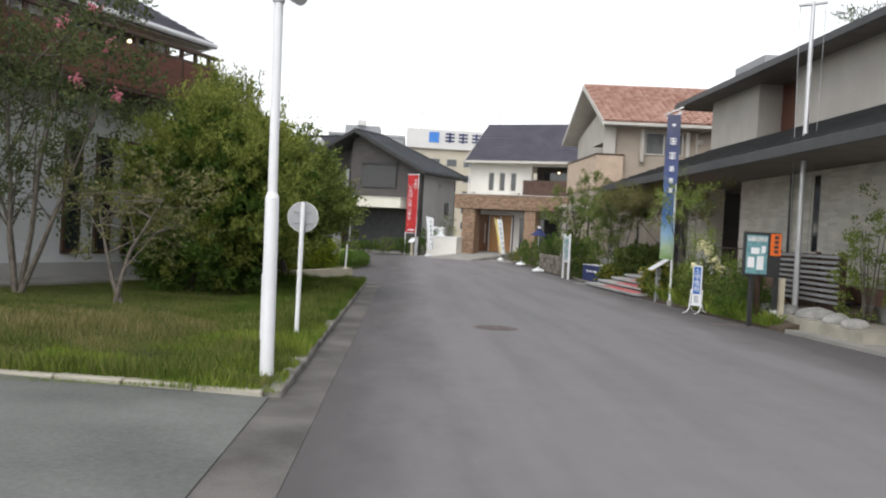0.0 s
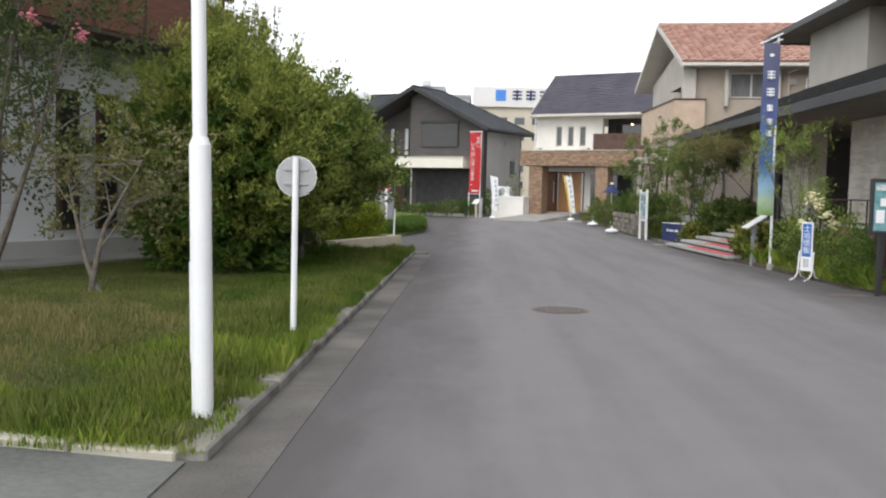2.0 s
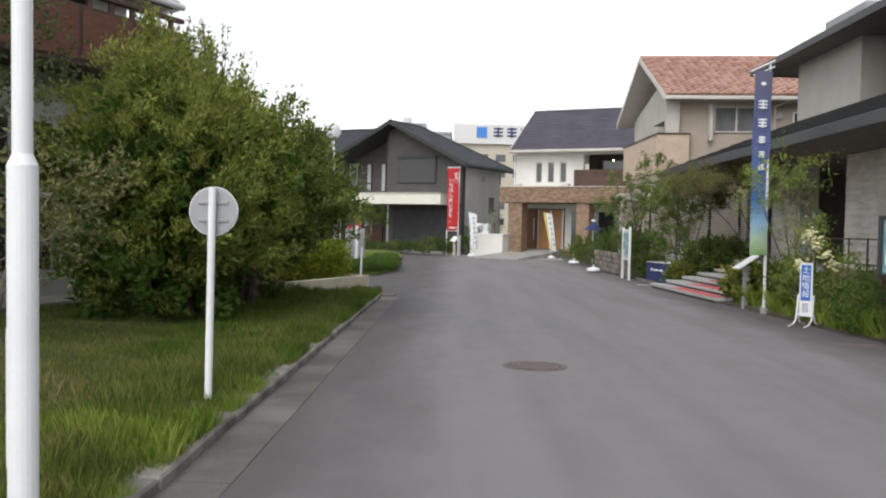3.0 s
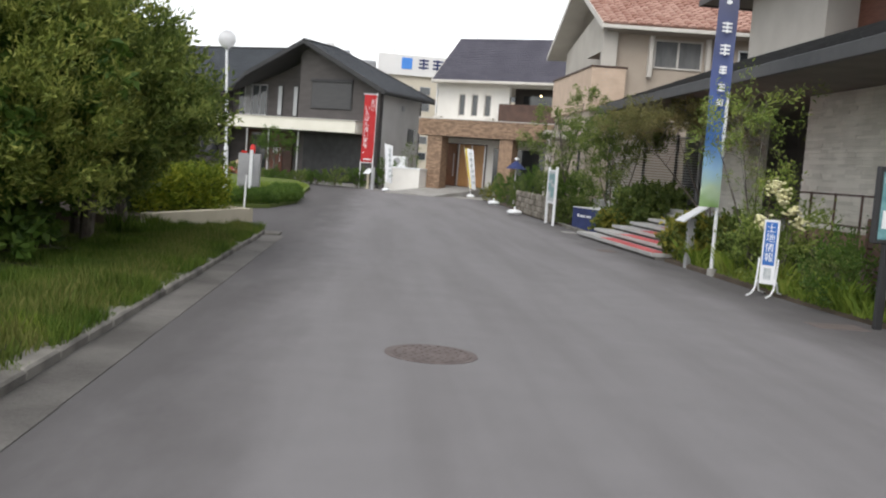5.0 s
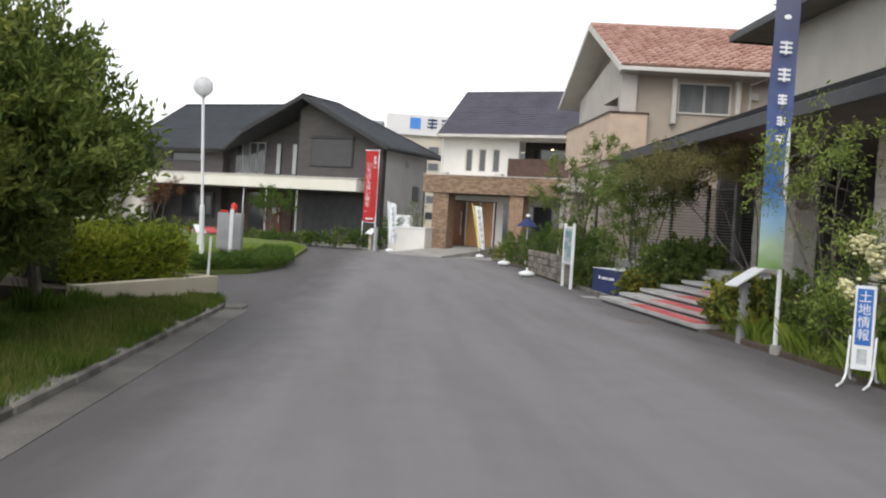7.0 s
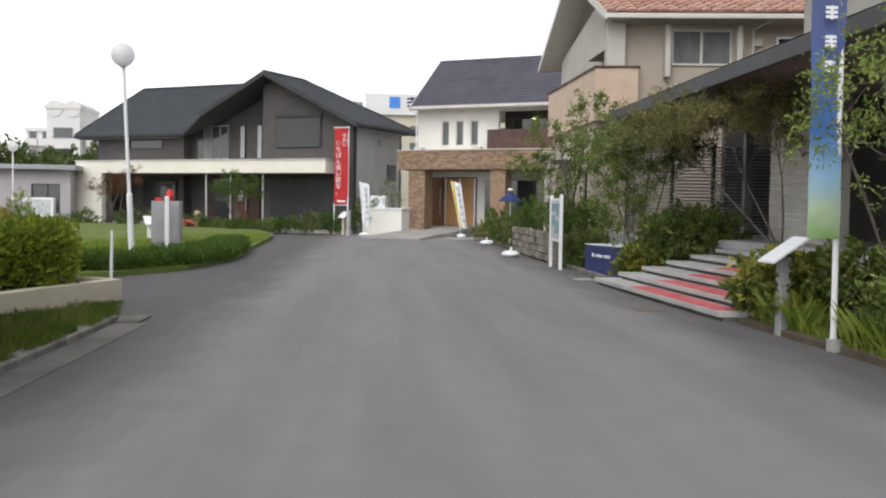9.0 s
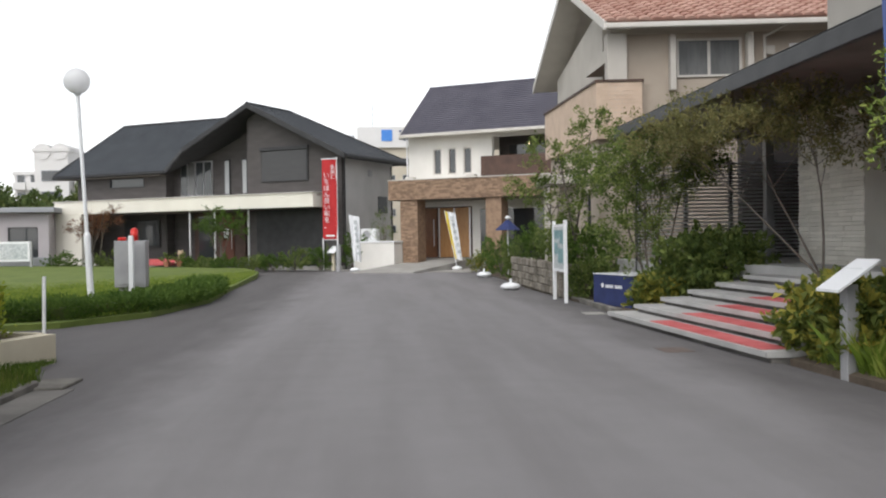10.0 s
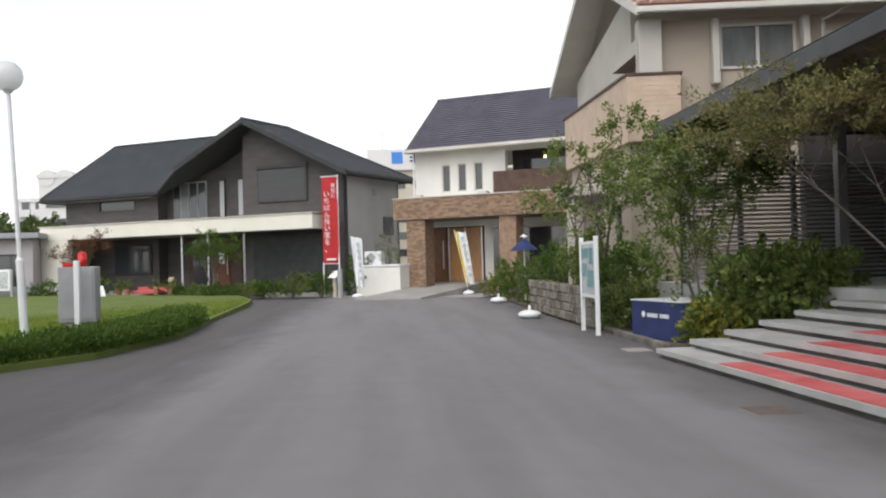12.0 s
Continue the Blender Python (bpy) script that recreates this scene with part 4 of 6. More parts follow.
for i in range(15):
    part("baluster", box(1.18, 1.23, -6.9 + 0.48 * i, -6.8 + 0.48 * i, 4.95, 5.12), "brown_trim", bal)
for i in range(6):
    part("panel", box(1.25, 1.27, -6.9 + 1.17 * i, -5.82 + 1.17 * i, 4.05, 4.88, 0.006), "red_panel", bal)
w = part("balcony_window", box(0.018, 0.06, -3.4, -0.9, 4.95, 5.45, 0.01), "dark_trim", h1)
part("pane", box(0.06, 0.07, -3.3, -1.0, 5.0, 5.42), "window", w)
part("balcony_lamp", ball((0.2, -1.6, 5.25), 0.04), "lit", h1, "small warm wall lamp")
rf = part("roof", slab([(0.75, 0.6, 5.62), (0.75, -14.5, 5.62), (-4, -14.5, 7.9), (-4, 0.6, 7.9)], 0.14, slab([(-8.7, 0.6, 5.62), (-4, 0.6, 7.9), (-4, -14.5, 7.9), (-8.7, -14.5, 5.62)], 0.14)), "purple_slate", h1)
shingles("slate_covering", (0.78, -14.4, 5.63), (0.78, 0.58, 5.63), (-4, 0.58, 7.92), (-4, -14.4, 7.92), "purple_slate", 18, 50, rf)
part("gutter", rod((0.82, -14.5, 5.56), (0.82, 0.62, 5.56), 0.07, seg=10), "white_paint", rf)
part("downpipe", rod((0.8, 0.5, 5.5), (0.06, -0.12, 5.15), 0.035, bm=rod((0.06, -0.12, 5.15), (0.06, -0.12, 0.2), 0.035)), "white_paint", h1)
part("soffit", box(-0.05, 0.74, -14.4, 0.55, 5.46, 5.49), "soffit", rf)


# ---- dark house at the road's end ----
H2 = local_frame(1.219, 58.0, 29)
h2 = thing("dark_house", H2, "charcoal two-storey house with a low gable and white porch", "house")
# gable block, set forward at its sharp half
part("gable_wall", prism([(-5.06, 0.0), (-4.46, 0.0), (0, 0.0), (0, 0.25), (-4.46, 0.25), (-5.06, 0.25)], -0.1, [7.08, 7.37, 5.18, 5.18, 7.37, 7.08]), "dark_wall", h2)
part("set_back_wall", prism([(-10.5, 1.2), (-7.5, 1.2), (-5.06, 1.2), (-5.06, 1.45), (-7.5, 1.45), (-10.5, 1.45)], -0.1, [5.75, 5.85, 7.08, 7.08, 5.85, 5.75]), "dark_wall", h2)
part("return_wall", box(-5.3, -5.06, 0.25, 1.2, -0.1, 6.95), "dark_wall", h2)
part("side_wall", swapped(wall(0.25, 4.8, -0.1, 5.15, -0.25, 0.25), 0.0), "grey_wall", h2, "light grey side wall")
part("left_wing_wall", wall(-16.4, -10.5, -0.1, 4.9, 0.6, 0.25, [(-14.2, -11.9, 4.15, 4.65)]), "dark_wall", h2)
part("wing_return", box(-10.75, -10.5, 0.85, 1.5, -0.1, 5.3), "dark_wall", h2)
part("wing_end", box(-16.4, -16.15, 0.85, 4.6, -0.1, 4.85), "dark_wall", h2)
part("back_wall", box(-16.4, 0.0, 4.6, 4.8, -0.1, 4.9), "dark_wall", h2)
window(h2, -14.2, -11.9, 4.15, 4.65, 0.6, "window", "dark_trim")
sh = part("shutter_window", box(-4.28, -1.72, -0.06, 0.0, 4.06, 5.55, 0.012), "dark_trim", h2, "wide window with a closed dark shutter")
for i in range(20):
    part("slat", box(-4.2, -1.8, -0.075, -0.06, 4.12 + i * 0.068, 4.12 + i * 0.068 + 0.06), "shade_window", sh)
part("shutter_box", box(-4.33, -1.67, -0.14, -0.06, 5.5, 5.66, 0.01), "dark_trim", sh)
# the first two panes carry the sky's reflection as a pale colour
for x, wide, glass, trim in ((-6.1, 0.12, "sky_reflect_window", "dark_trim"), (-7.15, 0.12, "sky_reflect_window", "dark_trim"), (-8.3, 0.2, "window", "grey_metal"), (-8.82, 0.2, "window", "grey_metal"), (-9.34, 0.2, "curtain_window", "grey_metal"), (-9.8, 0.17, "window", "grey_metal")):
    w = part("slit_window", box(x - wide - 0.04, x + wide + 0.04, 1.12, 1.2, 3.6, 5.35, 0.01), trim, h2, "tall narrow window")
    part("pane", box(x - wide, x + wide, 1.105, 1.12, 3.67, 5.28), glass, w)
gable_left = [(-4.46, -0.8, 7.62), (-8.2, -0.8, 5.776), (-10.06, 0.0, 4.86), (-4.6, 2.62, 7.55)]
rf = part("roof", slab([(0.64, -0.8, 5.1), (0.64, 5.2, 5.1), (-4.46, 2.62, 7.62), (-4.46, -0.8, 7.62)], 0.2, slab(gable_left, 0.2)), "dark_trim", h2, "dark slate gable roof")
shingles("slate_covering", (0.65, 5.2, 5.11), (0.65, -0.78, 5.11), (-4.46, -0.78, 7.64), (-4.46, 2.62, 7.64), "slate", 24, 22, rf)
part("verge_board", slab([(0.68, -0.88, 5.15), (0.68, -0.8, 5.15), (-4.46, -0.8, 7.69), (-4.46, -0.88, 7.69)], 0.24, slab([(-8.25, -0.88, 5.82), (-4.46, -0.88, 7.69), (-4.46, -0.8, 7.69), (-8.25, -0.8, 5.82)], 0.24)), "dark_trim", rf)
part("valley_board", slab([(-8.2, -0.86, 5.83), (-8.2, -0.78, 5.83), (-10.1, 0.04, 4.9), (-10.1, -0.04, 4.9)], 0.2), "dark_trim", rf)
part("ridge_cap", rod((-4.46, -0.86, 7.66), (-4.46, 2.66, 7.66), 0.07, seg=8), "dark_trim", rf)
part("hip_cap", rod((-4.46, 2.62, 7.66), (0.64, 5.2, 5.14), 0.06, seg=8), "dark_trim", rf)
part("eave_gutter", rod((0.7, -0.8, 5.02), (0.7, 5.2, 5.02), 0.06, seg=10), "dark_trim", rf)
wr = part("wing_roof", slab([(-17.5, 0.0, 4.86), (-10.06, 0.0, 4.86), (-4.6, 2.62, 7.55), (-15.05, 2.62, 7.55)], 0.14, slab([(-17.5, 0.0, 4.86), (-15.05, 2.62, 7.55), (-17.5, 5.2, 4.86)], 0.14, slab([(-17.5, 5.2, 4.86), (-15.05, 2.62, 7.55), (-4.46, 2.62, 7.6), (0.64, 5.2, 5.1)], 0.14))), "dark_trim", h2, "hipped dark slate roof")
shingles("slate_covering", (-17.5, 0.0, 4.88), (-10.06, 0.0, 4.88), (-4.6, 2.62, 7.58), (-15.05, 2.62, 7.58), "slate", 26, 30, wr)
part("ridge_cap", rod((-15.05, 2.62, 7.6), (-4.5, 2.62, 7.6), 0.06, seg=8), "dark_trim", wr)
part("hip_cap", rod((-17.5, 0.0, 4.92), (-15.05, 2.62, 7.6), 0.05, seg=8), "dark_trim", wr)
part("eave_gutter", rod((-17.5, -0.05, 4.8), (-10.06, -0.05, 4.8), 0.06, seg=10), "dark_trim", wr)
part("eave_soffit", box(-17.3, -10.4, 0.05, 0.6, 4.68, 4.71), "dark_soffit", wr)
pc = part("porch_canopy", box(-15.75, -0.5, -1.6, 0.9, 2.8, 3.42, 0.015), "cream", h2, "long flat cream porch canopy")
part("canopy_cap", box(-15.8, -0.45, -1.65, 0.95, 3.42, 3.46), "gutter_trim", pc)
part("canopy_end_wall", box(-15.75, -13.95, -1.6, -1.3, 0.2, 2.8, 0.01), "cream", pc)
part("canopy_end_side", box(-15.75, -15.4, -1.3, 0.9, 0.2, 2.8), "cream", pc)
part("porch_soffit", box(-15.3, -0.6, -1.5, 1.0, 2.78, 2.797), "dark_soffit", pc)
for x in (-7.55, -4.2, -6.1):
    part("porch_post", rod((x, -1.2, 0.2), (x, -1.2, 2.79), 0.045, seg=12), "light_metal", h2)
en = part("entrance", box(-9.2, -6.1, 1.1, 1.2, 0.35, 2.75, 0.01), "brown_trim", h2, "dark entrance with a red-brown door")
part("door", box(-7.6, -6.75, 1.05, 1.1, 0.4, 2.6, 0.01), "red_panel", en)
part("side_light", box(-8.9, -7.9, 1.07, 1.1, 0.5, 2.6), "window", en)
part("door_handle", rod((-6.85, 1.0, 1.0), (-6.85, 1.0, 1.9), 0.02), "light_metal", en)
part("notice", box(-7.35, -7.05, 1.03, 1.05, 1.5, 2.0), "white_paint", en)
part("lower_window", box(-13.2, -10.9, 0.52, 0.6, 1.1, 2.5, 0.01), "dark_trim", h2)
part("lower_pane", box(-13.1, -11.0, 0.5, 0.52, 1.2, 2.4), "window", h2)
# Flat dark panel: the shade under the canopy is put into its colour.
part("carport_recess", box(-4.6, -0.9, -0.05, 0.0, 0.2, 2.75), "dark_trim", h2, "flat dark panel painted as the shade under the canopy")
part("porch_floor", box(-13, -4.4, -1.8, 1.1, -0.1, 0.36, 0.01), "concrete", h2)
part("front_plinth", box(-15.8, 0.02, -0.02, 2.2, -0.1, 0.2), "concrete", h2)
part("side_vent", box(0.0, 0.06, 2.4, 2.7, 4.3, 4.6, 0.01), "grey_metal", h2)
part("side_window", box(0.0, 0.05, 3.3, 4.2, 2.6, 3.4, 0.01), "window", h2)
part("downpipe", rod((0.08, 0.12, 0), (0.08, 0.12, 5.0), 0.035, seg=10), "dark_trim", h2)


# ---- white house with brown tiled porch ----
H3 = local_frame(4.157, 58.8, 29)
h3 = thing("cream_house", H3, "cream two-storey house with a brown tiled porch", "house")
holes = [(1.34, 1.74, 4.2, 5.36), (2.07, 2.47, 4.2, 5.36), (2.81, 3.21, 4.2, 5.36), (4.2, 8.5, 3.9, 5.75), (0.45, 3.2, 0.45, 2.78)]
part("front_wall", wall(0.1, 11, -0.1, 5.95, 0, 0.25, holes), "white_wall", h3)
part("left_wall", prism([(0.1, 0.25), (0.35, 0.25), (0.35, 6.2), (0.1, 6.2)], -0.1, 5.95), "white_wall", h3)
part("left_gable", prism([(0.1, 0.25), (0.3, 0.25), (0.3, 2.95), (0.1, 2.95)], 5.9, [6.3, 6.3, 8.3, 8.3]), "white_wall", h3)
# charcoal back wall: the shade of the balcony recess is put into its colour
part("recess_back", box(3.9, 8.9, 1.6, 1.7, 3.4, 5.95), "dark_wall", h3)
for a, b, c, d in holes[:3]:
    window(h3, a, b, c, d, 0.05, "window", "gutter_trim")
part("balcony_front", box(3.85, 9.0, -0.5, -0.35, 3.85, 4.88, 0.01), "brown_trim", h3, "brown balcony front")
part("balcony_lamp", ball((5.7, 0.6, 5.45), 0.05), "lit", h3, "small lit ceiling lamp")
part("balcony_window", box(4.4, 8.4, 1.56, 1.6, 3.9, 5.5), "window", h3)
pc = part("porch", box(0.2, 8.2, -2.2, 0.0, 3.02, 3.86, 0.01), "brown_tile", h3, "porch roof clad in brown brick tile")
bm = bmesh.new()
rng = random.Random(3)
for r in range(11):
    x = 0.2 - rng.uniform(0, 0.2)
    while x < 8.15:
        box(max(x, 0.2), min(x + 0.225, 8.2), -2.215, -2.2, 3.03 + r * 0.075, 3.03 + r * 0.075 + 0.068, 0, bm)
        x += 0.232
tagged(part("porch_facing", bm, "brown_tile", pc), kind="stuff")
part("porch_coping", box(0.15, 8.25, -2.25, 0.0, 3.86, 3.9), "gutter_trim", pc)
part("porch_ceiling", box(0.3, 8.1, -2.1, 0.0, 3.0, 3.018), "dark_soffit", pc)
pier = part("pier", box(0.72, 1.54, -2.1, -1.3, 0.1, 3.02, 0.01), "brown_tile", h3, "square brown tiled pier")
bm = bmesh.new()
for r in range(38):
    x = 0.72 - (0.12 if r % 2 else 0)
    while x < 1.52:
        box(max(x, 0.72), min(x + 0.225, 1.54), -2.112, -2.1, 0.12 + r * 0.075, 0.12 + r * 0.075 + 0.068, 0, bm)
        x += 0.232
tagged(part("pier_facing", bm, "brown_tile", pier), kind="stuff")
en = part("entrance", box(0.5, 3.15, 0.18, 0.25, 0.45, 2.76, 0.01), "brown_trim", h3, "timber entrance with glass painted as if lit")
part("door", box(0.55, 1.4, 0.12, 0.18, 0.5, 2.7, 0.01), "door_wood", en)
part("door_handle", rod((1.28, 0.08, 1.0), (1.28, 0.08, 2.2), 0.02), "light_metal", en)
# opaque panel: the hall's warm light is put into its lighter wood colour
part("glass_door", box(1.5, 3.05, 0.14, 0.18, 0.5, 2.7), "lit_hall_wood", en, "light wood panel painted as the warmly lit hall")
for x in (1.5, 2.25, 3.0):
    part("stile", box(x, x + 0.06, 0.1, 0.14, 0.5, 2.7), "light_metal", en)
part("pier", box(4.7, 5.4, -2.1, -1.3, 0.1, 3.02, 0.01), "brown_tile", h3, "square brown tiled pier")
part("lower_window", box(3.6, 6.6, -0.05, 0.0, 0.5, 2.6, 0.01), "window", h3)
rf = part("roof", slab([(0.0, -0.65, 5.98), (11.6, -0.65, 5.98), (11.6, 2.9, 8.56), (-0.15, 2.9, 8.56)], 0.16, slab([(-0.15, 2.9, 8.56), (11.6, 2.9, 8.56), (11.6, 6.45, 5.98), (0.0, 6.45, 5.98)], 0.16)), "soffit", h3, "purple-grey slate roof with pale gutter")
shingles("slate_covering", (0.0, -0.66, 6.0), (11.6, -0.66, 6.0), (11.6, 2.9, 8.59), (-0.15, 2.9, 8.59), "purple_slate", 24, 40, rf)
part("gutter", box(0.02, 11.6, -0.78, -0.65, 5.86, 6.0, 0.02), "gutter_trim", rf)
part("verge_board", slab([(-0.03, -0.7, 6.0), (0.03, -0.7, 6.0), (-0.12, 2.9, 8.58), (-0.18, 2.9, 8.58)], 0.2), "gutter_trim", rf)
part("ridge_cap", rod((-0.15, 2.9, 8.6), (11.6, 2.9, 8.6), 0.06, seg=8), "purple_slate", rf)
part("downpipe", rod((0.05, -0.05, 0.3), (0.05, -0.05, 5.85), 0.035, seg=10), "white_paint", h3)
for x in (0.55, 3.5):
    ac = part("vent_box", box(x - 0.2, x + 0.2, -0.9, -0.5, 3.9, 4.1, 0.02), "gutter_trim", h3)
ramp = solo("entrance_ramp", prism([(1.0, 0), (3.4, 0), (3.0, -5.5), (0.4, -5.8)], -0.1, [0.48, 0.48, 0.05, 0.05]), "concrete", "pale concrete ramp up to the porch", "ramp", H3)
wb = thing("garden_wall", H3, "white rendered garden wall box", "garden wall")
part("wall_body", box(-1.2, 0.8, -2.9, -1.6, -0.1, 1.2, 0.01), "white_wall", wb)
part("coping", box(-1.24, 0.84, -2.94, -1.56, 1.2, 1.27, 0.01), "white_paint", wb)
acu = thing("air_conditioner", H3 @ pose(-0.9, -1.9, 1.26), "white outdoor air conditioner unit", "air conditioner")
part("casing", box(-0.4, 0.4, -0.15, 0.15, 0.0, 0.56, 0.02), "white_paint", acu)
part("grille", rod((-0.1, -0.155, 0.28), (-0.1, -0.165, 0.28), 0.2, seg=20), "grey_metal", acu)
shrub("wall_shrub", tuple((H3 @ Vector((-0.1, -2.2, 0)))[:2]), (0.4, 0.4, 0.75), "leaf_maple", 51, "slender green shrub in the white wall box", 60, 18, 0.06, z=1.1)


# ---- tiled-roof house ----
H4 = local_frame(7.837, 37.44, 7)
h4 = thing("tiled_house", H4, "beige stucco house under an orange clay tile roof", "house")


def verge_u(v):
    return 0.2 - 0.128 * (v + 0.35)


part("front_wall", wall(0.75, 13, -0.1, 6.05, 0.25, 0.25, [(1.9, 3.4, 5.02, 5.92), (4.5, 6.5, 5.2, 5.75)]), "beige_wall", h4)
part("loggia_beam", slab([(0.27, 0.45, 5.75), (0.66, 0.45, 5.75), (0.42, 2.5, 5.75), (0.02, 2.5, 5.75)], 0.3), "pale_wall", h4)
part("corner_column", box(0.26, 0.72, 0.0, 0.5, 3.8, 6.05, 0.01), "pale_wall", h4)
part("gable_wall", prism([(0.45, 2.4), (0.65, 2.4), (-0.1, 8.12), (-0.3, 8.12)], -0.1, [7.3, 7.3, 6.3, 6.3]), "pale_wall", h4)
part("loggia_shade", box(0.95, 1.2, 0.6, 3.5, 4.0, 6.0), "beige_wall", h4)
bw = part("balcony", prism([(0, 0), (1.06, 0), (1.06, 0.3), (0.75, 0.6), (-0.1, 5.9), (-0.85, 5.8)], 3.6, 4.92), "pink_tile", h4, "salmon tiled balcony wall")
bm = bmesh.new()
for r in range(13):
    x = 0.0 - (0.15 if r % 2 else 0)
    while x < 1.04:
        box(max(x, 0.0), min(x + 0.292, 1.06), -0.012, 0.0, 3.61 + r * 0.1, 3.61 + r * 0.1 + 0.094, 0, bm)
        x += 0.3
tagged(part("balcony_facing", bm, "pink_tile", bw), kind="stuff")
part("balcony_cap", prism([(-0.03, -0.04), (1.1, -0.04), (1.1, 0.3), (0.75, 0.6), (-0.1, 5.95), (-0.9, 5.85)], 4.92, 4.97), "brown_trim", bw)
part("base_wall", prism([(0.05, 0.25), (0.75, 0.25), (0.6, 5.9), (-0.7, 5.7)], -0.1, 3.6), "beige_wall", h4)
part("lower_canopy", box(-1.2, 0.2, 2.2, 4.6, 2.7, 2.95, 0.02), "pale_wall", h4)
part("canopy_post", box(-1.1, -0.95, 2.3, 2.45, 0, 2.7), "pale_wall", h4)
part("lower_opening", box(-0.12, -0.05, 1.0, 2.0, 0.6, 2.4), "window", h4)
window(h4, 1.9, 3.4, 5.02, 5.92, 0.22, "curtain_window", "gutter_trim", 1)
for x in (1.78, 3.55):
    part("window_fin", box(x - 0.07, x + 0.07, -0.02, 0.25, 4.7 if x < 2 else 4.95, 6.0, 0.015), "pale_wall", h4)
window(h4, 4.5, 6.5, 5.2, 5.75, 0.22, "window", "white_paint", 1)
roof4 = part("roof", slab([(verge_u(-0.35), -0.35, 6.2), (13.5, -0.35, 6.2), (13.5, 4.3, 8.28), (verge_u(4.3), 4.3, 8.28)], 0.12, slab([(verge_u(4.3), 4.3, 8.28), (13.5, 4.3, 8.28), (13.5, 9.0, 6.2), (verge_u(9.0), 9.0, 6.2)], 0.12)), "soffit", h4, "orange clay tiled gable roof")
part("gutter", box(verge_u(-0.35) - 0.02, 13.5, -0.47, -0.35, 6.06, 6.19, 0.025), "gutter_trim", roof4)
part("verge_soffit", slab([(verge_u(-0.3), -0.3, 6.06), (0.75, -0.3, 6.06), (0.3, 4.3, 8.12), (verge_u(4.3), 4.3, 8.14)], 0.015, slab([(verge_u(4.3), 4.3, 8.14), (0.3, 4.3, 8.12), (-0.2, 8.9, 6.08), (verge_u(8.9), 8.9, 6.08)], 0.015)), "soffit", roof4)
part("verge_trim", slab([(verge_u(-0.4) - 0.05, -0.4, 6.24), (verge_u(-0.4) + 0.02, -0.4, 6.24), (verge_u(4.3) + 0.02, 4.3, 8.34), (verge_u(4.3) - 0.05, 4.3, 8.34)], 0.2, slab([(verge_u(4.3) - 0.05, 4.3, 8.34), (verge_u(4.3) + 0.02, 4.3, 8.34), (verge_u(9.0) + 0.02, 9.0, 6.24), (verge_u(9.0) - 0.05, 9.0, 6.24)], 0.2)), "gutter_trim", roof4)
part("downpipe", rod((3.9, 0.1, 5.95), (3.9, 0.2, 3.0), 0.035, bm=rod((4.3, -0.4, 6.08), (3.9, 0.1, 5.9), 0.03)), "pale_wall", h4)
part("vent", box(3.95, 4.15, 0.15, 0.25, 5.5, 5.7, 0.01), "pale_wall", h4)


# ---- stone-clad house with deep eaves ----
h5 = thing("stone_house", pose(0, 0, 0), "stone-clad house with deep dark hipped eaves", "house")
part("terrace", prism([(9.0, 25.3), (8.82, 30.3), (7.9, 33.6), (7.9, 36), (20, 36), (20, 8), (9.3, 8), (9.3, 25.3)], -0.1, 0.84), "step", h5)
part("terrace_edge", box(9.2, 9.32, 8, 25.3, 0.55, 0.86, 0.008), "brown_edge", h5, "red-brown tiled terrace edge")


def stone_cladding(name, parent, y0, y1, z0, z1, x, seed):
    """Thin split-face strips proud of a wall that looks to -x."""
    rng = random.Random(seed)
    bm = bmesh.new()
    z = z0
    while z < z1 - 0.02:
        h = rng.choice((0.045, 0.06, 0.08))
        y = y0
        while y < y1 - 0.03:
            w = min(rng.uniform(0.25, 0.7), y1 - y)
            d = rng.uniform(0.01, 0.026)
            vs = [bm.verts.new(p) for p in ((x, y, z), (x, y + w, z), (x, y + w, min(z + h, z1)), (x, y, min(z + h, z1)))]
            k = 0.004
            ts = [bm.verts.new(p) for p in ((x - d, y + k, z + k), (x - d, y + w - k, z + k), (x - d, y + w - k, min(z + h, z1) - k), (x - d, y + k, min(z + h, z1) - k))]
            bm.faces.new(ts)
            for i in range(4):
                j = (i + 1) % 4
                bm.faces.new((vs[i], vs[j], ts[j], ts[i]))
            y += w
        z += h
    return tagged(part(name, bm, "stone", parent), "stacked pale split stone strips", kind="stuff")


sa = part("stone_wall", swapped(wall(8, 25.5, 0.8, 3.4, 0, 0.25, [(20.6, 20.95, 1.5, 3.2)]), 9.5), "stone", h5, "wall clad in thin pale split stone")
stone_cladding("stone_facing", sa, 21.0, 25.5, 0.86, 3.32, 9.5, 1)
stone_cladding("stone_facing", sa, 12.0, 20.55, 0.86, 3.32, 9.5, 2)
part("slit_window", box(9.52, 9.6, 20.6, 20.95, 1.5, 3.2), "window", h5)
sb = part("stone_wall", box(9.85, 10.3, 29.2, 31.35, 0.8, 3.4), "stone", h5, "wall clad in thin pale split stone")
stone_cladding("stone_facing", sb, 29.2, 31.35, 0.86, 3.32, 9.85, 3)
# charcoal on the entrance walls paints the shade of the deep recess
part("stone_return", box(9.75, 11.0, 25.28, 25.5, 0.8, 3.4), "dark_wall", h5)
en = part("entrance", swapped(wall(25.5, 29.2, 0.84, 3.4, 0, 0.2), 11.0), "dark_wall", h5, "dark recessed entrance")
part("door", box(10.92, 11.0, 26.6, 27.7, 0.86, 2.95, 0.01), "brown_trim", en)
part("door_glass", box(10.9, 10.92, 26.9, 27.4, 1.2, 2.8), "window", en)
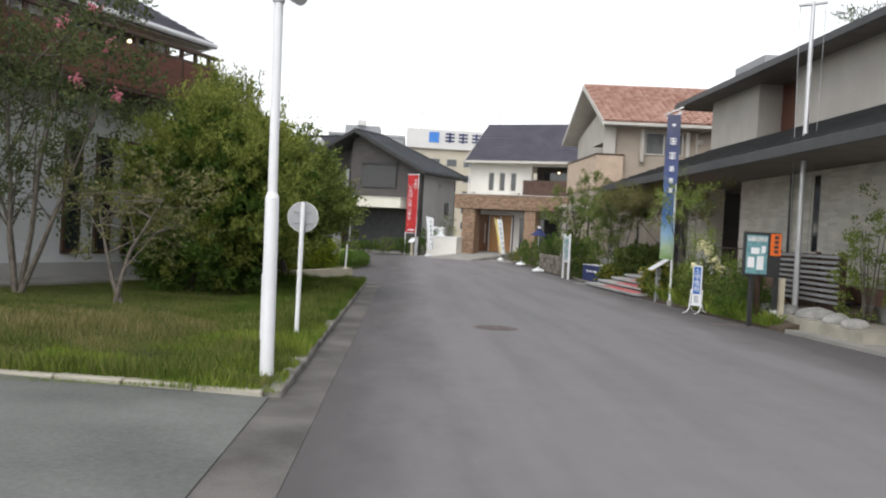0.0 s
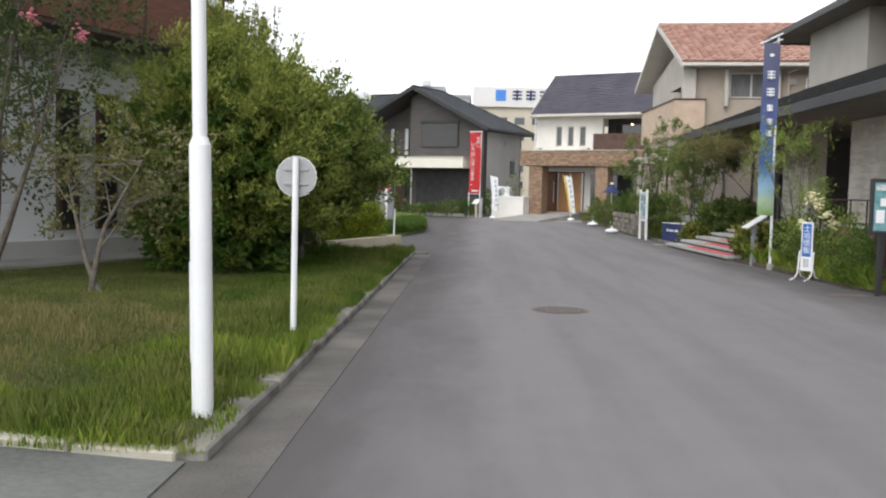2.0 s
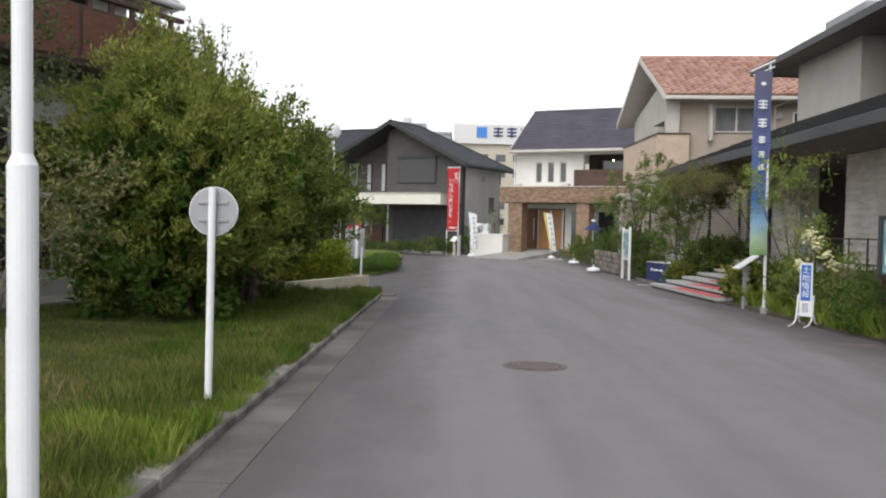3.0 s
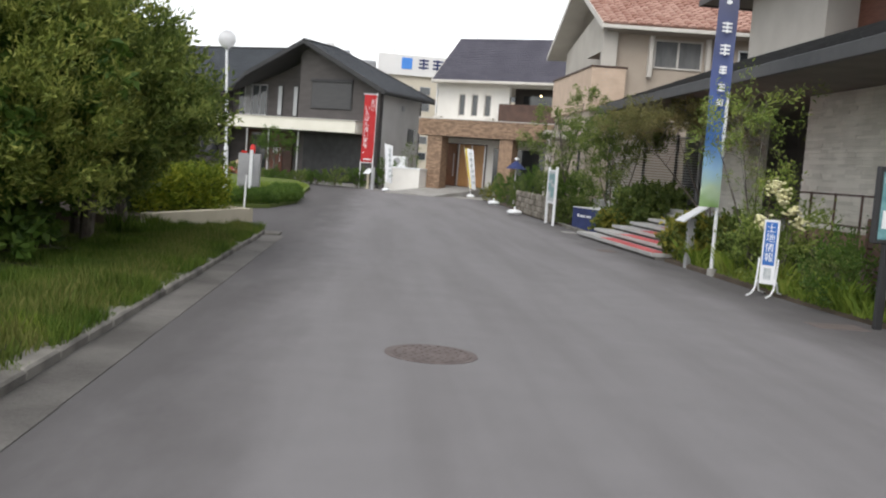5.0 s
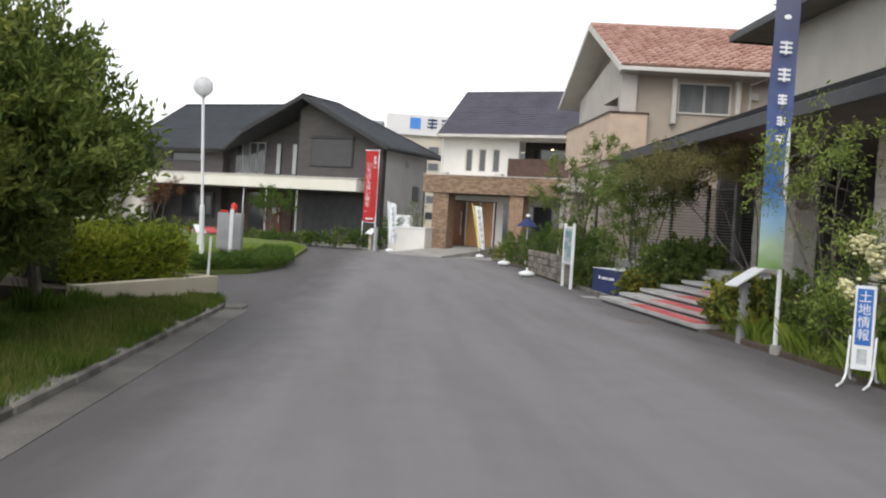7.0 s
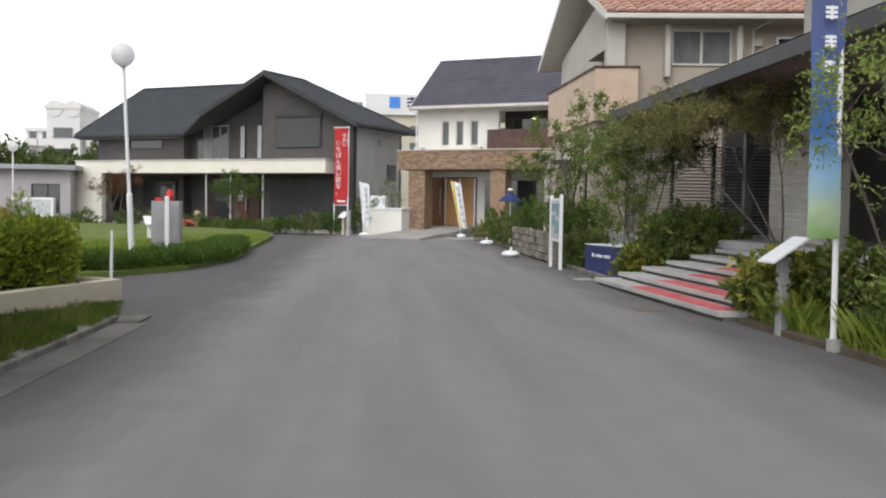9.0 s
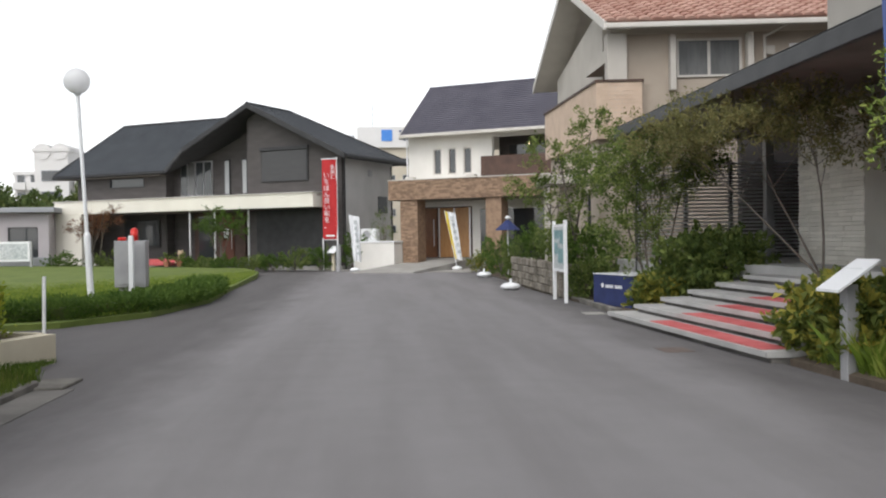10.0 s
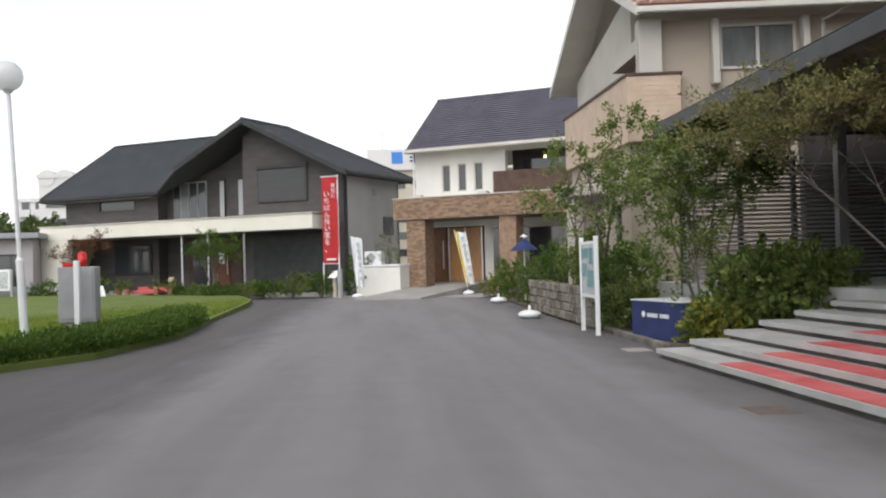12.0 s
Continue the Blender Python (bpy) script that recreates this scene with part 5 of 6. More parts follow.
part("side_light", box(10.92, 11.0, 27.9, 28.6, 0.86, 2.95), "window", en)
# porch walls in the same charcoal, standing in for the shade inside
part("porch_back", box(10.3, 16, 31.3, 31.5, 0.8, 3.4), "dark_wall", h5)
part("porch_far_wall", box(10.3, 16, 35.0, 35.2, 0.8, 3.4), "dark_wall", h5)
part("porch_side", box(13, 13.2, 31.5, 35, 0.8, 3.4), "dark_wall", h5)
lv = part("louver_screen", box(7.9, 7.98, 34.45, 34.55, 0.2, 2.85), "dark_trim", h5, "screen of pale horizontal louver slats")
for x in (8.9, 9.83, 10.75, 11.6):
    part("louver_post", box(x, x + 0.07, 34.45, 34.55, 0.2, 2.85), "dark_trim", lv)
slat_me = finish(box(0, 3.7, -0.02, 0.02, 0, 0.042, 0.004), "light_metal", "slat")
for i in range(26):
    ob = new("slat", slat_me)
    ob.parent, ob.matrix_basis = lv, pose(7.92, 34.42, 0.9 + 0.074 * i)
part("porch_post", box(10.36, 10.52, 33.9, 34.06, 0.8, 3.3), "grey_metal", h5)
low = part("lower_roof", slab([(7.5, 34.3, 3.47), (7.5, 6, 3.47), (10.65, 6, 4.75), (10.65, 31.4, 4.75)], 0.1, slab([(7.5, 34.3, 3.47), (10.65, 31.4, 4.75), (18, 31.4, 4.75), (18, 34.3, 3.47)], 0.1)), "black_roof", h5, "dark lower roof with deep eaves")
shingles("roof_covering", (7.49, 34.25, 3.475), (7.49, 8.0, 3.475), (10.6, 8.0, 4.76), (10.6, 31.4, 4.76), "black_roof", 12, 40, low)
part("fascia", box(7.44, 7.52, 6, 34.36, 3.26, 3.47, 0.01), "dark_trim", low)
part("end_fascia", box(7.52, 18, 34.28, 34.36, 3.26, 3.47, 0.01), "dark_trim", low)
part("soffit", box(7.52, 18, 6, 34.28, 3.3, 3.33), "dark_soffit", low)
up_w = part("upper_wall", box(10.6, 18, 27.6, 31.8, 4.3, 6.4), "pale_wall", h5, "smooth pale upper wall")
part("upper_wall_near", box(10.6, 18, 8, 24.9, 4.3, 6.4), "pale_wall", h5, "smooth pale upper wall")
part("upper_recess", box(11.3, 18, 24.9, 27.6, 4.3, 6.4), "red_panel", h5, "red-brown timber panel in the recess")
ur = part("upper_roof", slab([(9.85, 33.6, 6.48), (9.85, 6, 6.48), (14, 6, 8.1), (14, 29.6, 8.1)], 0.08, slab([(9.85, 33.6, 6.48), (14, 29.6, 8.1), (18, 33.6, 6.48)], 0.08)), "black_roof", h5, "dark hipped upper roof")
shingles("roof_covering", (9.84, 33.5, 6.49), (9.84, 8.0, 6.49), (14, 8.0, 8.12), (14, 29.6, 8.12), "black_roof", 14, 40, ur)
part("fascia", box(9.8, 9.87, 6, 33.66, 6.32, 6.49, 0.01), "dark_trim", ur)
part("end_fascia", box(9.87, 18, 33.6, 33.66, 6.32, 6.49, 0.01), "dark_trim", ur)
part("soffit", box(9.87, 18, 6, 33.6, 6.36, 6.39), "dark_soffit", ur)
part("roof_vent", box(11.0, 11.5, 28.4, 31.0, 6.95, 7.4, 0.02), "far_grey", ur, "grey roof vent box")
part("downpipe", rod((9.42, 22.0, 0.8), (9.42, 22.0, 3.3), 0.035, seg=8), "dark_trim", h5)

# broad entrance steps with red carpet strips
stairs = thing("entrance_steps", None, "broad pale washed-concrete steps with red carpet strips", "steps")
for k in range(6):
    x0, far_y, top = 6.41 + 0.4 * k, 30.95 - 0.14 * k, 0.12 + 0.117 * k
    near_x = x0 + 0.046 * (far_y - 25.3)
    f = part("step", prism([(near_x, 25.3), (x0, far_y), (9.2, far_y), (9.2, 25.3)], top - 0.062, top), "step", stairs)
    # set-back riser in dark gutter concrete, painting the shadow gap under the tread
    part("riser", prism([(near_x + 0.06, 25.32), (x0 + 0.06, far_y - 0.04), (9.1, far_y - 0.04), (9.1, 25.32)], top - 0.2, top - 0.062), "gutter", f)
    if k < 5:
        left = 29.0 - 0.2 * k
        c0, c1 = x0 + 0.04 + 0.046 * (far_y - left), x0 + 0.04 + 0.046 * (far_y - 25.5)
        part("carpet", prism([(c1, 25.5), (c0, left), (c0 + 0.31, left), (c1 + 0.31, 25.5)], top, top + 0.01), "red_mat", f, "red carpet strip on the tread")

# terrace railing in the bed
rail = thing("terrace_railing", None, "thin brown metal railing along the terrace", "railing")
for i in range(6):
    part("post", rod((8.75, 20.9 + i * 0.85, 0.2), (8.75, 20.9 + i * 0.85, 1.5), 0.02, seg=8), "brown_trim", rail)
for z in (1.48, 1.0):
    part("bar", rod((8.75, 20.8, z), (8.75, 25.2, z), 0.016, seg=8), "brown_trim", rail)
fence = thing("slat_fence", None, "low fence of pale horizontal slats on dark posts", "fence")
for i in range(9):
    part("slat", box(8.5, 8.54, 17.4, 20.4, 0.52 + 0.108 * i, 0.575 + 0.108 * i, 0.005), "grey_metal", fence)
for y in (17.4, 18.4, 19.4, 20.33):
    part("post", box(8.54, 8.62, y, y + 0.07, 0.2, 1.5), "brown_trim", fence)
part("backing", box(8.64, 8.67, 17.4, 20.4, 0.3, 1.46), "brown_trim", fence)

# ---- things along the house side ----
fp = thing("flagpole", pose(8.3, 18.75, 0.22), "tall silver flagpole with a cross arm and ropes", "flagpole")
part("pole", rod((0, 0, -0.1), (0, 0, 6.25), 0.06, 0.04, 16), "light_metal", fp)
part("arm", rod((-0.28, 0, 6.15), (0.28, 0, 6.25), 0.03, seg=10), "light_metal", fp)
for x in (-0.26, 0.26):
    part("rope", rod((x, 0, 6.17), (x * 0.7, 0, 1.2), 0.006, seg=5), "grey_metal", fp)
part("foot", rod((0, 0, -0.1), (0, 0, 0.1), 0.12, seg=16), "concrete", fp)

board = thing("poster_board", pose(7.57, 18.0, 0.03), "dark framed display board with a teal poster", "notice board")
part("post", box(-0.03, 0.05, -0.03, 0.05, -0.1, 1.75, 0.004), "dark_trim", board)
part("post", box(-0.5, -0.42, -0.03, 0.05, -0.1, 1.0, 0.004), "dark_trim", board)
fr = part("case", box(-0.65, 0.06, -0.05, 0.05, 0.93, 1.78, 0.01), "dark_trim", board)
pst = part("poster", box(-0.61, -0.2, -0.056, -0.05, 0.98, 1.72), "teal_print", fr, "teal and white printed poster")
for a, c, z, h in ((-0.58, -0.45, 1.1, 0.2), (-0.4, -0.27, 1.06, 0.26), (-0.52, -0.36, 1.36, 0.12), (-0.32, -0.24, 1.38, 0.14)):
    part("printed_shape", box(a, c, -0.06, -0.056, z, z + h), "white_cloth", pst)
part("heading", box(-0.59, -0.22, -0.059, -0.056, 1.6, 1.69), "grey_print", pst)
op = part("orange_sign", box(-0.15, 0.055, -0.064, -0.05, 1.34, 1.76, 0.003), "orange", board, "small orange sign")
for i in range(4):
    part("lettering_bar", box(-0.08, 0.0, -0.068, -0.064, 1.39 + 0.09 * i, 1.45 + 0.09 * i), "print_dark", op)
part("white_band", box(-0.035, 0.055, -0.035, 0.055, 0.22, 0.3), "white_paint", board)
wp = solo("timber_post", box(7.72, 7.82, 18.1, 18.2, 0, 0.95, 0.01), "beige_block", "short weathered post beside the board", "post")
ls = thing("louver_stand", pose(7.55, 19.0, 0.05), "small brown slatted stand", "stand")
for i in range(9):
    part("slat", box(-0.03, 0.03, -0.18, 0.18, 0.35 + 0.09 * i, 0.41 + 0.09 * i), "brown_trim", ls)
part("post", box(-0.04, 0.04, -0.22, -0.16, -0.1, 1.15), "brown_trim", ls)
part("post", box(-0.04, 0.04, 0.16, 0.22, -0.1, 1.15), "brown_trim", ls)
rng = random.Random(8)
for c, s in (((8.15, 18.6), 0.24), ((8.2, 17.5), 0.3), ((8.15, 16.6), 0.26), ((8.0, 19.4), 0.2), ((8.1, 15.8), 0.22)):
    bm = ball((0, 0, 0), s, (1.2, 0.9, 0.6), 3)
    for v in bm.verts:
        v.co *= 1 + 0.22 * noise.noise(v.co * 4 + Vector((c[0], c[1], 0)))
    solo("garden_rock", bm, "rock", "grey garden rock in the raised bed", "rock", pose(c[0], c[1], 0.28, 0, 0, rng.uniform(0, 360)), "rocks by the flagpole")


def characters(text, size, mat, parent, m, name="lettering", down=1.0):
    """Upright column of characters, one under another, as a mesh."""
    obs = []
    for i, ch in enumerate(text):
        cu = bpy.data.curves.new(name, "FONT")
        cu.body, cu.size, cu.align_x, cu.align_y, cu.extrude, cu.resolution_u = ch, size, "CENTER", "CENTER", 0.001, 2
        tmp = bpy.data.objects.new("tmp", cu)
        me = bpy.data.meshes.new_from_object(tmp)
        bpy.data.objects.remove(tmp)
        me.materials.append(M[mat])
        ob = new(name, me)
        ob.parent = parent
        ob.matrix_basis = m @ pose(0, 0, -i * size * down, 90, 0, 0)
        obs.append(ob)
    return obs


def cloth(w, z0, z1, wave, seed, mat, parent, name="cloth", dx=0.0):
    """Hanging cloth with soft folds, looking to -y."""
    nx, nz = 8, 36
    v = []
    for j in range(nz + 1):
        for i in range(nx + 1):
            x, z = w * i / nx, z0 + (z1 - z0) * j / nz
            v.append((x + dx, wave * math.sin(2.1 * z + 5 * x + seed) + wave * 0.5 * math.sin(4.3 * z - 7 * x), z))
    f = [(j * (nx + 1) + i, j * (nx + 1) + i + 1, (j + 1) * (nx + 1) + i + 1, (j + 1) * (nx + 1) + i) for j in range(nz) for i in range(nx)]
    me = mesh_of(name, v, f, mat)
    me.polygons.foreach_set("use_smooth", [True] * len(me.polygons))
    ob = new(name, me)
    ob.parent = parent
    return ob


bf = thing("blue_banner", pose(6.98, 22.95, 0.04), "tall navy to sky-blue banner on a white pole", "banner")
part("pole", rod((0, 0.03, -0.1), (-0.03, 0.03, 4.75), 0.032, 0.022, 12), "white_paint", bf)
part("arm", rod((-0.4, 0, 4.58), (0.05, 0, 4.8), 0.02, seg=10), "light_metal", bf)
part("arm", rod((-0.36, 0, 4.5), (0.05, 0, 4.68), 0.014, seg=10), "light_metal", bf)
cl = cloth(0.33, 1.08, 4.6, 0.025, 1, "sky_print", bf, dx=-0.33)
for cx, z, s in ((-0.17, 3.95, 0.1), (-0.17, 3.6, 0.1), (-0.17, 3.28, 0.075), (-0.17, 3.0, 0.07), (-0.17, 2.76, 0.065)):
    bm = box(cx - 0.014, cx + 0.014, -0.06, -0.055, z - s * 0.9, z + s * 0.9)
    for q in range(3):
        box(cx - s * 0.8, cx + s * 0.8, -0.056, -0.052, z + s * (0.65 - 0.6 * q) - 0.014, z + s * (0.65 - 0.6 * q) + 0.014, 0, bm)
    part("printed_shape", bm, "white_cloth", cl)
part("emblem", ball((-0.17, -0.045, 4.35), 0.05, (1, 0.08, 0.7), 2), "white_cloth", cl)
solo("banner_foot", rod((6.98, 22.95, 0), (6.98, 22.95, 0.12), 0.08, seg=16), "concrete", "round concrete foot of the banner pole", "pole foot")

rb = thing("red_banner", pose(0.72, 57.0, 0.04), "tall red banner with white Japanese lettering", "banner")
part("pole", rod((0.31, 0.04, -0.1), (0.31, 0.04, 4.9), 0.03, seg=12), "white_paint", rb)
part("pole", rod((-0.31, 0.04, -0.1), (-0.31, 0.04, 1.4), 0.03, seg=12), "white_paint", rb)
part("cross_bar", rod((-0.36, 0.03, 4.82), (0.36, 0.03, 4.85), 0.025, seg=10), "white_paint", rb)
part("lower_bar", rod((-0.33, 0.03, 1.32), (0.33, 0.03, 1.32), 0.02, seg=10), "white_paint", rb)
cl = cloth(0.62, 1.35, 4.8, 0.02, 2, "red_cloth", rb, dx=-0.31)
characters("いちばん良い家を。", 0.27, "white_cloth", cl, pose(-0.13, -0.06, 4.1), down=1.02)
characters("家族に", 0.2, "white_cloth", cl, pose(0.14, -0.06, 4.45), down=1.02)
part("maker_mark", box(-0.18, 0.2, -0.055, -0.05, 1.46, 1.53), "white_cloth", cl)
solo("grey_post", rod((1.1, 55.9, -0.05), (1.1, 55.9, 1.15), 0.1, seg=18), "grey_metal", "thick grey post at the end of the road", "post")


def weighted_flag(x, y, label, mat, lean, h, w, strip=None, turn=0):
    t = thing("nobori_flag", pose(x, y, 0.03, 0, 0, turn), label, "flag")
    part("base", ball((0, 0, 0.06), 0.22, (1, 1, 0.45), 3), "white_paint", t, "round white water-filled base", True)
    part("pole", rod((0, 0, 0.1), (lean * h, 0, h), 0.014, seg=8), "white_paint", t)
    v = []
    for j in range(19):
        for i in range(5):
            z = 0.45 + (h - 0.5) * j / 18
            v.append((lean * z + w * i / 4 * (0.75 + 0.25 * j / 18), 0.05 * math.sin(3 * z + 3 * i), z - 0.02 * i))
    f = [(j * 5 + i, j * 5 + i + 1, j * 5 + i + 6, j * 5 + i + 5) for j in range(18) for i in range(4)]
    ob = new("cloth", mesh_of("cloth", v, f, mat))
    ob.parent = t
    if strip:
        v2 = [(a, b - 0.012, c) for a, b, c in v]
        ob2 = new("coloured_strip", mesh_of("coloured_strip", v2, [q for k, q in enumerate(f) if k % 4 == 0], strip))
        ob2.parent = ob
    for k in range(6):
        z = 0.75 + (h - 1.1) * k / 5
        part("printed_bar", box(lean * z + w * 0.4, lean * z + w * 0.7, -0.085, -0.08, z - 0.07, z + 0.07), "grey_print", ob)
    return t


weighted_flag(1.8, 55.2, "leaning white nobori flag on a white base", "white_cloth", -0.09, 2.4, 0.42)
weighted_flag(6.05, 55.0, "yellow and white nobori flag at the porch", "white_cloth", -0.2, 2.5, 0.45, "yellow_cloth")
for x, y in ((6.1, 39.75), (6.35, 47.75)):
    t = thing("flag_base", pose(x, y, 0.02), "round white plastic flag base without a flag", "flag base", "flag bases on the road edge")
    part("tank", ball((0, 0, 0.07), 0.26, (1, 1, 0.4), 3), "white_paint", t, smooth=True)
    part("socket", rod((0, 0, 0.12), (0, 0, 0.27), 0.04, 0.03, 12), "white_paint", t)


def slanted_sign(m, label, post="beige_block"):
    t = thing("slanted_sign", m, label, "sign")
    part("post", box(-0.06, 0.06, -0.06, 0.06, -0.1, 0.82, 0.006), post, t)
    p = part("panel", slab([(-0.18, -0.22, 0.78), (0.18, -0.22, 0.78), (0.18, 0.2, 1.05), (-0.18, 0.2, 1.05)], 0.025), "white_paint", t)
    for i in range(3):
        k = 0.25 + 0.2 * i
        part("lettering_bar", slab([(-0.13, -0.22 + 0.4 * k, 0.764 + 0.28 * k), (0.1, -0.22 + 0.4 * k, 0.764 + 0.28 * k), (0.1, -0.22 + 0.4 * (k + 0.08), 0.764 + 0.28 * (k + 0.08)), (-0.13, -0.22 + 0.4 * (k + 0.08), 0.764 + 0.28 * (k + 0.08))], 0.003), "grey_print", p)
    return t


slanted_sign(pose(6.99, 24.2, 0.05, 0, 0, -84), "white slanted information panel on a grey post", "grey_metal")
slanted_sign(H3 @ pose(-1.9, -3.4, 0.02), "white slanted information panel before the white wall")
slanted_sign(pose(-5.2, 46, -0.15, 0, 0, 25), "small white slanted panel on the island lawn", "white_paint")

nb = thing("notice_board", pose(6.49, 35.25, 0, 0, 0, -90.5), "white framed notice board with grey printed sheets", "notice board")
for x in (-0.62, 0.62):
    part("post", box(x - 0.035, x + 0.035, -0.035, 0.035, -0.1, 1.68, 0.004), "white_paint", nb)
pn = part("panel", box(-0.585, 0.585, -0.02, 0.02, 0.62, 1.6), "white_paint", nb)
part("sheet", box(-0.54, 0.54, -0.026, -0.02, 0.68, 1.55), "grey_print", pn)
for a, c, z, h in ((-0.48, 0.1, 1.3, 0.18), (0.16, 0.48, 1.2, 0.28), (-0.48, -0.1, 0.98, 0.24), (-0.04, 0.48, 0.8, 0.3)):
    part("printed_shape", box(a, c, -0.03, -0.026, z, z + h), "teal_print", pn)

bb = thing("covered_table", pose(6.9, 34.0, 0, 0, 0, -76), "table under a navy cloth with a white printed line", "table")
part("cloth_skirt", box(0, 1.5, 0, 0.85, 0.02, 0.61, 0.01), "navy_cloth", bb)
part("cloth_top", box(-0.01, 1.51, -0.01, 0.86, 0.61, 0.625), "white_cloth", bb)
bm = bmesh.new()
for i in range(11):
    box(0.5 + 0.055 * i + (0.05 if i > 5 else 0), 0.535 + 0.055 * i + (0.05 if i > 5 else 0), -0.006, 0, 0.36, 0.42, 0, bm)
part("lettering", bm, "white_cloth", bb)
part("emblem", ball((0.38, -0.002, 0.4), 0.055, (1, 0.08, 0.9), 2), "white_cloth", bb)

fs = thing("floor_sign", pose(6.76, 20.5, 0.02, 0, 0, -42), "white framed blue upright sign on curved feet", "sign")
pn = part("panel", box(-0.005, 0.205, -0.015, 0.015, 0.16, 1.04, 0.004), "white_paint", fs)
part("blue_face", box(0.02, 0.18, -0.02, -0.015, 0.42, 1.01), "blue_plastic", pn)
characters("土地情報", 0.13, "white_cloth", pn, pose(0.1, -0.022, 0.92), down=1.02)
part("lower_print", box(0.05, 0.15, -0.019, -0.015, 0.22, 0.38), "grey_print", pn)
for x in (-0.03, 0.23):
    bm = limb([(x, -0.35, 0.01), (x, -0.18, 0.03), (x, -0.07, 0.1), (x, -0.03, 0.25), (x, 0.0, 0.5)], [0.014] * 5, 8)
    limb([(x, 0.0, 0.2), (x, 0.1, 0.05), (x, 0.3, 0.01)], [0.014] * 3, 8, bm)
    part("foot_rail", bm, "white_paint", fs)

ps = thing("parasol", pose(7.0, 46.5, 0.1), "half-closed navy and white parasol", "parasol")
part("pole", rod((0, 0, 0), (0, 0, 1.9), 0.025, seg=8), "light_metal", ps)
bm = bmesh.new()
bmesh.ops.create_cone(bm, cap_ends=False, segments=8, radius1=0.42, radius2=0.05, depth=0.34, matrix=Matrix.Translation((0, 0, 1.65)))
part("canopy", bm, "navy_cloth", ps)
part("top", rod((0, 0, 1.88), (0, 0, 1.95), 0.12, 0.02, 8), "white_cloth", ps)

# rubble retaining wall by the flag bases, each stone a piece
rw = thing("rubble_wall", None, "low retaining wall of rough grey-brown stones", "stone wall")
rng = random.Random(12)
stone_mes = []
for k in range(6):
    bm = box(-0.03, 0.16, -0.17, 0.17, -0.095, 0.095, 0.03)
    for v in bm.verts:
        v.co += Vector([rng.uniform(-0.018, 0.018) for _ in range(3)])
    stone_mes.append(finish(bm, "rubble", "stone"))
for row in range(4):
    y = 36.0 + (0.17 if row % 2 else 0)
    while y < 44.0:
        ob = new("stone", stone_mes[rng.randrange(6)])
        ob.parent = rw
        ob.matrix_basis = pose(6.78 - 0.02 * (y - 36) / 8, y, 0.09 + 0.19 * row, 0, 0, rng.uniform(-4, 4)) @ Matrix.Diagonal((1, rng.uniform(0.9, 1.05), rng.uniform(0.92, 1.02), 1))
        y += 0.35
part("backing", box(6.86, 7.1, 35.9, 44.1, -0.1, 0.74), "rubble", rw)
solo("raised_bed", prism([(7.1, 35.9), (7.1, 44.1), (9, 44.1), (9, 38.5), (7.8, 35.9)], -0.1, 0.7), "soil", "raised soil bed behind the stones", "planting bed", kind="structure")

# ---- planting on the house side ----
G = "small garden trees"
tree("garden_tree", (7.2, 37.0, 0.6), 3, [((7.5, 36.6, 3.7), (0.5, 0.55, 0.3)), ((6.75, 36.6, 3.2), (0.6, 0.6, 0.3)), ((6.5, 37.4, 2.5), (0.65, 0.7, 0.35)), ((7.5, 36.4, 2.6), (0.5, 0.6, 0.4)), ((7.0, 36.5, 1.7), (0.5, 0.55, 0.5))], "leaf_maple", 61, "slender green maple above the stone wall", 3, 0.028, 135, 60, 0.066, 0.6, fill=0.9, group=G, twig=0.3)
tree("garden_tree", (7.9, 33.2, 0.1), 3.4, [((8.1, 33.0, 3.15), (0.95, 0.9, 0.32)), ((8.6, 33.4, 2.7), (0.7, 0.8, 0.35)), ((7.3, 33.3, 2.65), (0.65, 0.7, 0.32)), ((7.7, 33.2, 2.15), (0.6, 0.6, 0.3)), ((7.4, 33.0, 1.45), (0.45, 0.5, 0.5))], "leaf_maple", 62, "green Japanese maple beside the steps", 4, 0.024, 270, 60, 0.062, 0.55, fill=0.9, group=G, twig=0.3)
tree("garden_tree", (8.9, 28.4, 0.75), 2.6, [((7.9, 28.8, 2.92), (1.15, 1.3, 0.26)), ((7.2, 29.6, 2.75), (0.75, 0.8, 0.22)), ((8.2, 27.6, 2.98), (0.9, 0.8, 0.2)), ((8.8, 27.8, 2.65), (0.7, 0.7, 0.22))], "leaf_autumn", 63, "spreading maple with yellowish fading leaves", 3, 0.016, 230, 60, 0.058, 0.45, fill=0.9, group=G, twig=0.3, rise=0.05)
tree("garden_tree", (7.35, 22.2, 0.15), 3, [((6.8, 21.9, 2.6), (0.5, 0.5, 0.32)), ((7.25, 22.1, 2.85), (0.45, 0.5, 0.25)), ((6.6, 22.3, 2.2), (0.35, 0.4, 0.28)), ((7.35, 21.8, 2.05), (0.4, 0.4, 0.35)), ((7.15, 22.0, 1.45), (0.35, 0.4, 0.35))], "leaf_light", 64, "airy tree with bright feathery leaves", 3, 0.015, 66, 42, 0.066, 0.34, fill=0.9, group=G, up=-0.1, twig=0.32)
fl = shrub("flowering_shrub", (7.4, 21.45), (0.5, 0.6, 0.75), "leaf_light", 65, "tall shrub with cream flower heads", 80, 30, 0.075, 0.4, 0.35, 0.08, 0.9)
rng = random.Random(5)
